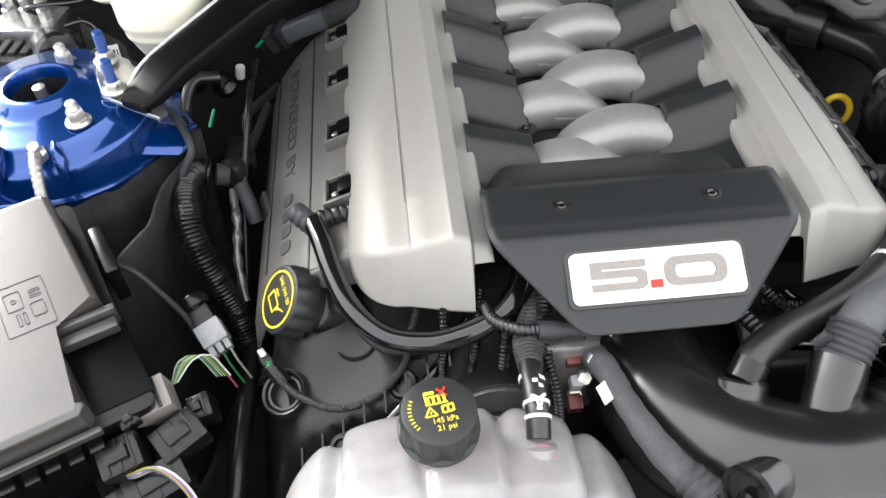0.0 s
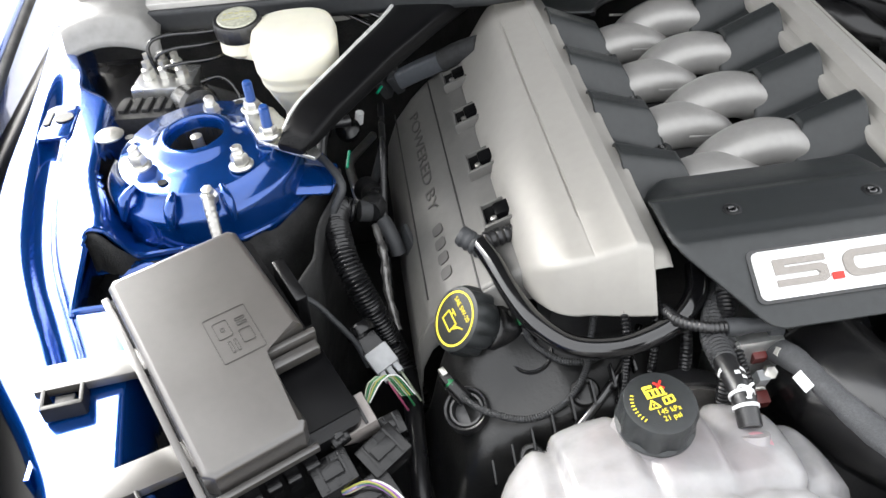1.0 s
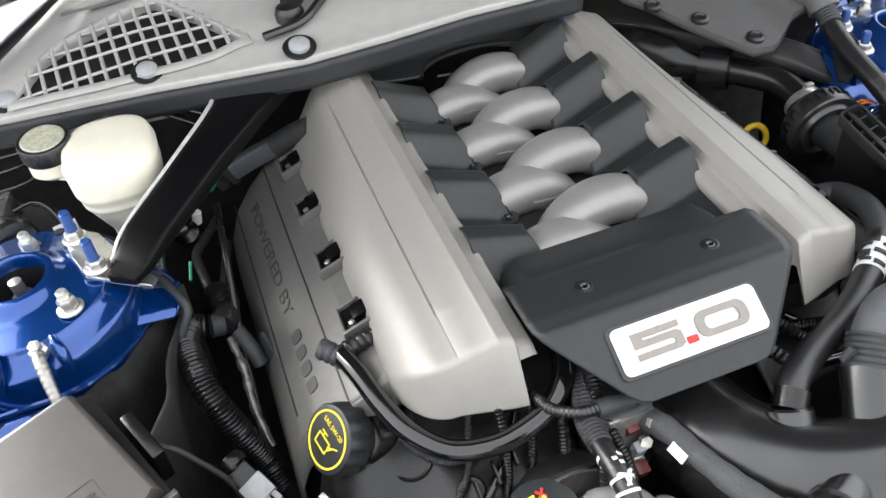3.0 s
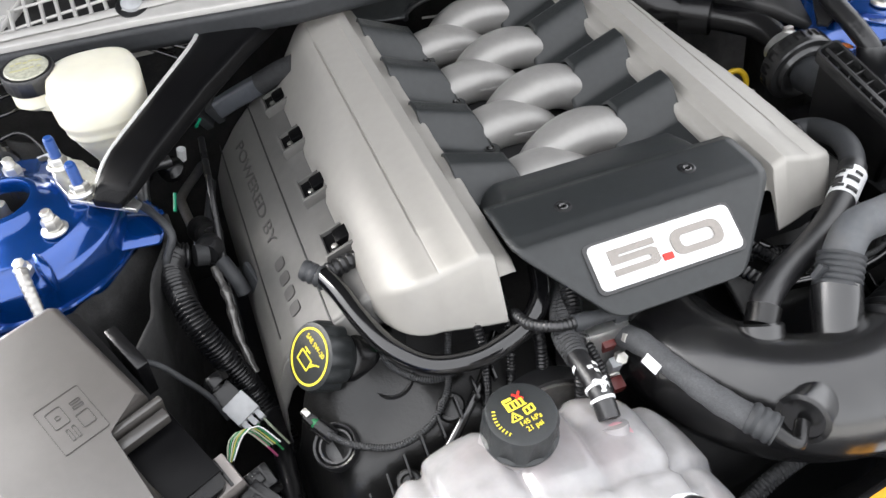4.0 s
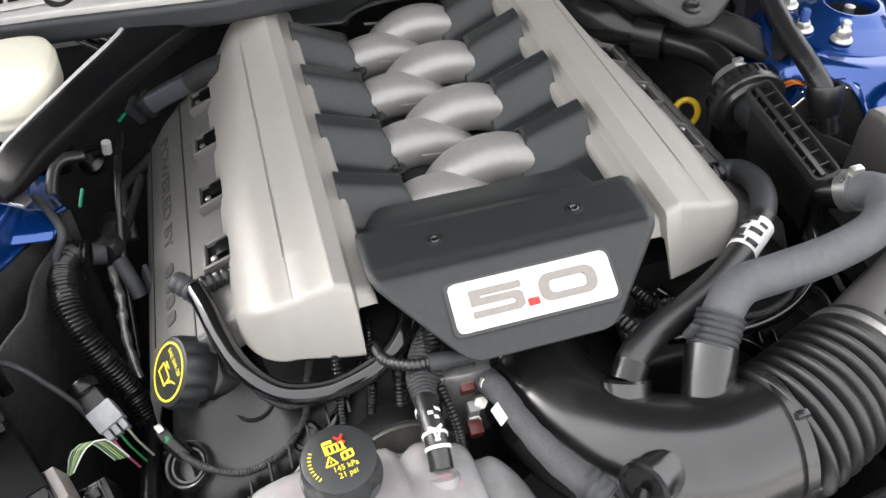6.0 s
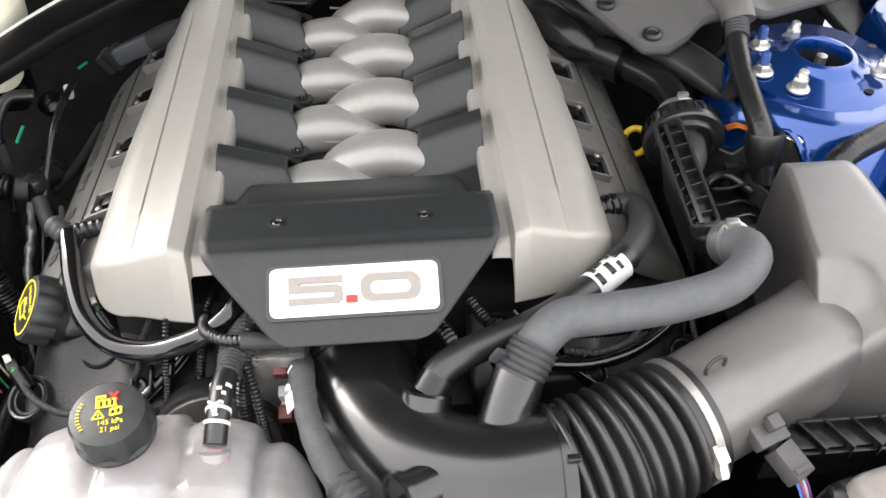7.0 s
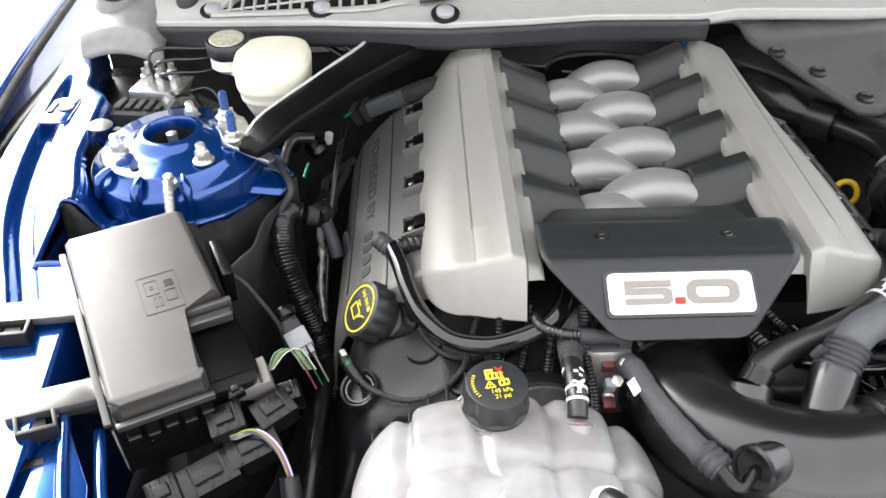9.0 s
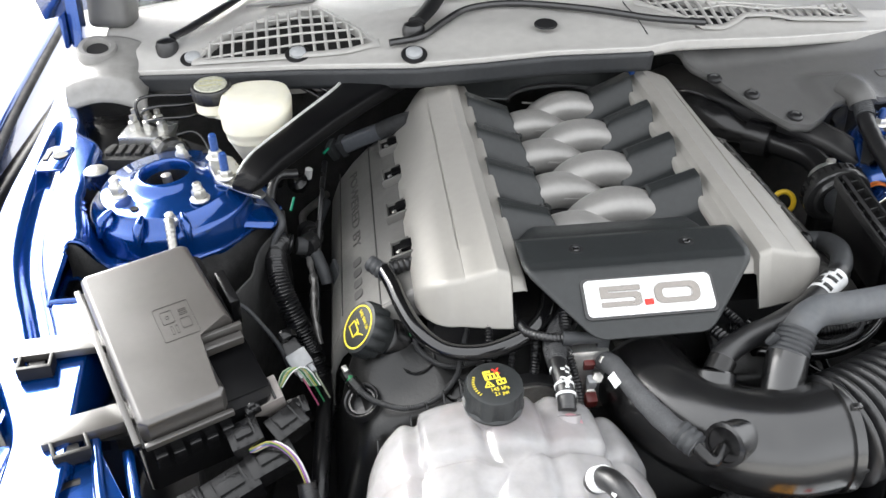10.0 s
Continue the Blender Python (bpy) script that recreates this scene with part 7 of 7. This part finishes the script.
tube(b, [(-0.534, 0.106, 0.848), (-0.532, 0.092, 0.842), (-0.528, 0.070, 0.82), (-0.522, 0.045, 0.79)], lambda s: 0.0062 - 0.0018 * s, 12, 0.0008, 0.006)
part("crimp", b, STEEL, t)

# ---- pipes and clutter behind the main loom ----
for pts, r, mat, lab in (([(-0.398, 0.405, 0.585), (-0.402, 0.435, 0.602), (-0.407, 0.475, 0.610), (-0.407, 0.496, 0.612), (-0.396, 0.520, 0.611), (-0.381, 0.550, 0.607), (-0.366, 0.580, 0.604)], 0.0070, STEEL, "bent steel pipe beside the valve cover"),
                         ([(-0.394, 0.262, 0.68), (-0.379, 0.300, 0.685), (-0.368, 0.340, 0.69), (-0.355, 0.385, 0.70)], 0.0058, SLATE, "black rubber pipe beside the valve cover"),
                         ([(-0.42, 0.20, 0.70), (-0.43, 0.25, 0.77), (-0.42, 0.29, 0.80), (-0.39, 0.30, 0.80)], 0.007, RUBBER, "black rubber pipe near the brace"),
                         ([(-0.37, 0.10, 0.66), (-0.365, 0.17, 0.73), (-0.355, 0.25, 0.79), (-0.35, 0.33, 0.80)], 0.004, LOOM, "thin black cable beside the valve cover"),
                         ([(-0.432, 0.212, 0.815), (-0.420, 0.192, 0.815), (-0.407, 0.166, 0.808), (-0.405, 0.155, 0.800), (-0.414, 0.150, 0.786), (-0.422, 0.146, 0.770), (-0.425, 0.145, 0.74)], 0.0045, SLATE, "black cable hanging from the tower"),
                         ([(-0.485, 0.020, 0.790), (-0.446, 0.006, 0.782), (-0.426, 0.0, 0.756), (-0.409, -0.006, 0.727), (-0.40, -0.014, 0.70)], 0.0030, SLATE, "thin black cable beside the fuse box"),
                         ([(-0.36, 0.02, 0.64), (-0.362, -0.06, 0.65), (-0.366, -0.14, 0.64), (-0.37, -0.22, 0.60)], 0.010, LOOM, "black ribbed cable in the gap beside the engine"),
                         ([(0.36, 0.06, 0.72), (0.38, 0.10, 0.75), (0.41, 0.12, 0.76), (0.44, 0.10, 0.75)], 0.005, RUBBER, "black cable behind the resonator")):
    hose("cable", pts, r, mat, lab, "cable", seg=12)

t = thing("rear_loom", (-0.3, 0.38, 0.82), "braided loom with grey plug behind the valve cover", "wiring loom")
b = bm_new()
tube(b, [(-0.215, 0.378, 0.838), (-0.235, 0.390, 0.828), (-0.262, 0.400, 0.813)], 0.0145, 16)
part("sleeve", b, CLOTH, t)
b = bm_new()
tube(b, [(-0.258, 0.399, 0.815), (-0.290, 0.414, 0.797), (-0.318, 0.426, 0.780)], 0.0125, 14, power=4)
part("plug", b, material("slate_plug_plastic", (0.085, 0.092, 0.105), 0.45, 0.0, 0.1, 120), t, "slate grey plug")
for k in range(2):
    b = bm_new()
    box(b, (0.012, 0.026, 0.028), axes((-0.322 - 0.017 * k, 0.428 + 0.008 * k, 0.778 - 0.010 * k), (0.82, -0.36, 0.44), (0.3, 0.9, 0.2)), 0.002)
    part("locking_collar", b, SLATE, t)

for x, y, z in ((-0.395, 0.345, 0.76),):
    t = thing("vacuum_valve", (x, y, z), "small round black valve on the hoses", "valve", "small valves")
    m = toward((x, y, z), (-0.2, -0.5, 1))
    b = bm_new()
    lathe(b, [(0.0, -0.012), (0.012, -0.012), (0.016, -0.004), (0.016, 0.004), (0.011, 0.008), (0.006, 0.012), (0.0, 0.013)], m, 24)
    part("body", b, BLACK, t)
    b = bm_new()
    lathe(b, [(0.006, 0.010), (0.006, 0.0135), (0.0, 0.0145)], m, 6)
    part("hub", b, RIM_BLACK, t)
for p, q in (((-0.40, 0.235, 0.775), (-0.395, 0.255, 0.785)), ((-0.352, 0.36, 0.80), (-0.345, 0.375, 0.80))):
    hose("green_clip", [p, q], 0.0019, material("green_clip_plastic", (0.0, 0.25, 0.13), 0.4) if "green_clip_plastic" not in bpy.data.materials else bpy.data.materials["green_clip_plastic"],
         "small green plastic hose clip", "clip", seg=8, group="green clips")

hose("white_fir_tree_clip", [(-0.381, 0.374, 0.752), (-0.378, 0.372, 0.768)], 0.006, INK_WHITE, "small white plastic cable clip", "clip", seg=8)

# ---- dipstick ----
t = thing("dipstick", (0.345, 0.236, 0.60), "yellow dipstick pull ring on a dark rod", "dipstick")
mY = toward((0.344, 0.236, 0.730), (-0.35, -0.85, 0.35), (0, 0, 1))
b = bm_new()
tube(b, [mY @ Vector((0.0165 * math.cos(math.tau * k / 24), 0.0145 * math.sin(math.tau * k / 24), 0)) for k in range(25)], 0.0042, 10, step=0.002)
part("ring", b, YELLOW, t)
b = bm_new()
box(b, (0.014, 0.010, 0.012), mY @ Matrix.Translation((-0.022, 0, 0)), 0.002)
part("stem", b, YELLOW, t)
b = bm_new()
tube(b, [(0.345, 0.237, 0.705), (0.34, 0.24, 0.6)], 0.004, 10)
part("rod", b, STEEL, t)

# ---- battery cable and grommet near the right tower ----
t = thing("battery_cable", (0.45, 0.2, 0.8), "thick taped battery cable that drops from the cowl corner", "cable")
b = bm_new()
tube(b, [(0.463, 0.300, 0.868), (0.458, 0.275, 0.862), (0.450, 0.245, 0.85), (0.446, 0.20, 0.835), (0.446, 0.155, 0.82), (0.448, 0.12, 0.80), (0.45, 0.10, 0.76)], 0.0125, 18)
part("jacket", b, TAPE, t)
b = bm_new()
tube(b, [(0.4595, 0.281, 0.864), (0.453, 0.256, 0.8545)], 0.0135, 18, 0.0015, 0.005)
part("ribbed_sleeve", b, SLATE, t)
b = bm_new()
lathe(b, [(0.0130, 0.0), (0.0130, 0.006), (0.0145, 0.009), (0.0195, 0.010), (0.021, 0.006), (0.020, -0.012), (0.015, -0.03)], toward((0.4485, 0.121, 0.803), (0.0, 0.35, 1)), 28)
part("grommet", b, RUBBER, t, "black rubber grommet")
b = bm_new()
for k in range(2):
    tube(b, [(0.425, 0.165 + 0.006 * k, 0.79), (0.432, 0.155 + 0.006 * k, 0.80), (0.442, 0.15 + 0.006 * k, 0.798)], 0.0018, 8)
part("orange_wire", b, WIRES["orange"], t)
hose("strut_loom", [(0.72, 0.150, 0.85), (0.65, 0.120, 0.845), (0.586, 0.095, 0.832), (0.533, 0.073, 0.828), (0.497, 0.053, 0.822), (0.475, 0.040, 0.79)], 0.0135, TAPE, "taped loom lying across the wing beside the airbox", "wiring loom", seg=16)
rb = thing("relay_box", (0.40, 0.085, 0.65), "black relay housing between resonator and airbox", "housing")
b = bm_new()
box(b, (0.10, 0.12, 0.10), Matrix.Translation((0.40, 0.085, 0.69)), 0.008)
part("body", b, BLACK, rb)
b = bm_new()
box(b, (0.022, 0.012, 0.030), Matrix.Translation((0.423, 0.122, 0.757)), 0.002)
box(b, (0.028, 0.006, 0.006), Matrix.Translation((0.424, 0.116, 0.772)), 0.0015)
part("latch", b, RIM_BLACK, rb)
b = bm_new()
tube(b, [(0.376, 0.060, 0.757), (0.383, 0.090, 0.761), (0.390, 0.110, 0.762), (0.404, 0.117, 0.762), (0.428, 0.119, 0.761), (0.450, 0.114, 0.758)], 0.0024, 8)
tube(b, [(0.394, 0.100, 0.756), (0.410, 0.098, 0.757), (0.428, 0.103, 0.757), (0.446, 0.103, 0.756)], 0.0018, 8)
part("rim_loop", b, RIM_BLACK, rb)
for k in range(3):
    b = bm_new()
    tube(b, [(0.386, 0.085 - 0.024 * k, 0.744), (0.404, 0.080 - 0.024 * k, 0.750), (0.424, 0.086 - 0.024 * k, 0.748), (0.440, 0.084 - 0.024 * k, 0.742)], 0.0017, 8)
    part("rib", b, RIM_BLACK, rb)

# ---- nose of the bay ----
t = thing("fan_shroud", (0.2, -0.42, 0.55), "black radiator fan shroud with a warning sticker", "fan shroud")
b = bm_new()
mF = pose(0.30, -0.385, 0.690, 4, -3, 7)
box(b, (0.62, 0.20, 0.03), mF, 0.006)
part("panel", b, BLACK, t)
mW = mF @ Matrix.Translation((-0.168, 0.072, 0.0153))
b = bm_new()
slab(b, rounded(0.030, 0.042, 0.001, 2, -0.03, 0), 0.0006, mW)
part("warning_field", b, ORANGE, t, "orange warning field")
b = bm_new()
slab(b, rounded(0.07, 0.042, 0.001, 2, 0.021, 0), 0.0006, mW)
part("sticker", b, INK_WHITE, t, "white sticker with pictograms")
b = bm_new()
for p, q in (((-0.038, 0.002), (-0.030, 0.014)), ((-0.030, 0.014), (-0.022, 0.002)), ((-0.022, 0.002), (-0.038, 0.002)), ((-0.030, 0.005), (-0.030, 0.009))):
    tube(b, [mW @ Vector((*p, 0.0008)), mW @ Vector((*q, 0.0008))], 0.0008, 6, step=0.05)
slab(b, rounded(0.014, 0.008, 0.001, 2, -0.03, -0.010), 0.0009, mW)
part("triangle", b, INK_BLACK, t)
b = bm_new()
slab(b, rounded(0.010, 0.012, 0.003, 3, 0.004, 0.010), 0.0009, mW)
slab(b, rounded(0.012, 0.005, 0.002, 2, 0.007, 0.004), 0.0009, mW)
part("red_pictogram", b, INK_RED, t)
b = bm_new()
for k in range(4):
    slab(b, rounded(0.010, 0.004, 0.0015, 2, 0.006, 0), 0.0009, mW @ Matrix.Translation((0.006, -0.010, 0)) @ Matrix.Rotation(math.pi / 2 * k, 4, "Z"))
part("fan_pictogram", b, INK_BLACK, t)

t = thing("headlamp_cover", (0.38, -0.38, 0.7), "brown-grey plastic cover at the nose of the bay", "cover")
b = bm_new()
box(b, (0.18, 0.16, 0.06), pose(0.452, -0.352, 0.772, 8, 4, 14), 0.014, 4)
part("top", b, TAN, t)
b = bm_new()
box(b, (0.195, 0.175, 0.06), pose(0.450, -0.352, 0.752, 8, 4, 14), 0.012, 4)
part("skirt", b, BLACK, t)

t = thing("front_crossmember", (-0.6, -0.32, 0.70), "blue painted front crossmember end with a bolt", "crossmember")
b = bm_new()
slab(b, [(-0.668, -0.180), (-0.572, -0.186), (-0.530, -0.262), (-0.505, -0.36), (-0.52, -0.44), (-0.70, -0.44), (-0.70, -0.24)][::-1], 0.006, Matrix.Translation((0, 0, 0.768)), 0.002)
part("plate", b, BLUE, t)
for x0, y0, x1, y1, nm in ((-0.572, -0.190, -0.500, -0.38, "inner_fold"), (-0.545, -0.190, -0.470, -0.38, "lower_fold"), (-0.652, -0.19, -0.64, -0.42, "outer_fold")):
    b = bm_new()
    z = 0.778 if nm != "lower_fold" else 0.758
    tube(b, [(x0, y0, z), ((x0 + x1) / 2 - 0.006, (y0 + y1) / 2, z), (x1, y1, z - 0.004)], 0.0055 if nm != "outer_fold" else 0.002, 10, squash=0.8)
    part(nm, b, BLUE, t)
# slots laid on as dark strips that carry the shade
for pts in ([(-0.632, -0.197), (-0.628, -0.212), (-0.632, -0.228), (-0.622, -0.246)], [(-0.575, -0.236), (-0.588, -0.240), (-0.600, -0.252), (-0.612, -0.27)]):
    b = bm_new()
    tube(b, [(x, y, 0.7745) for x, y in pts], 0.0042, 8, squash=0.15)
    part("slot", b, DEEP, t, "dark patch for a wavy slot")
flange_nut("crossmember_bolt", (-0.600, -0.208, 0.774), (0, -0.1, 1), 0.010, 0.008, 0.0, label="zinc bolt head on the crossmember", group="nose bolts")
b = bm_new()
tube(b, [(-0.33, -0.21, 0.62), (-0.30, -0.25, 0.60), (-0.28, -0.30, 0.58)], 0.028, 24, 0.006, 0.008)
solo("lower_hose", b, RUBBER, "ribbed black hose low beside the coolant tank", "hose")

t = thing("blue_clip", (0.137, 0.394, 0.905), "small bright blue push clip behind the engine cover", "clip")
b = bm_new()
lathe(b, [(0.0075, -0.02), (0.0075, 0.0), (0.006, 0.003), (0.003, 0.003), (0.0, 0.001)], toward((0.137, 0.398, 0.905), (0, -0.4, 1)), 20)
part("head", b, BLUE_BOLT, t)

# bracket and hoses between the tank and the air duct
t = thing("duct_bracket", (0.01, -0.20, 0.68), "dark grey square bracket with a bolt under the air duct", "bracket")
b = bm_new()
box(b, (0.060, 0.010, 0.060), pose(0.012, -0.200, 0.672, -30, 0, -8), 0.004)
part("plate", b, SLATE, t)
b = bm_new()
lathe(b, [(0.007, 0.0), (0.007, 0.005), (0.0, 0.006)], toward((0.026, -0.205, 0.688), (0, -0.85, 0.5)), 6)
part("bolt", b, STEEL, t)
for k, o in enumerate((0.0, 0.012)):
    hose("shroud_loom", [(-0.02 + o, -0.275, 0.64), (0.02 + o, -0.262, 0.665), (0.07 + o, -0.256, 0.68), (0.12 + o, -0.262, 0.675), (0.17, -0.28 - o, 0.66)], 0.0065, CLOTH, "braided black wiring loom under the air duct", "wiring loom", 0.0012, 0.004, 10, "shroud looms")
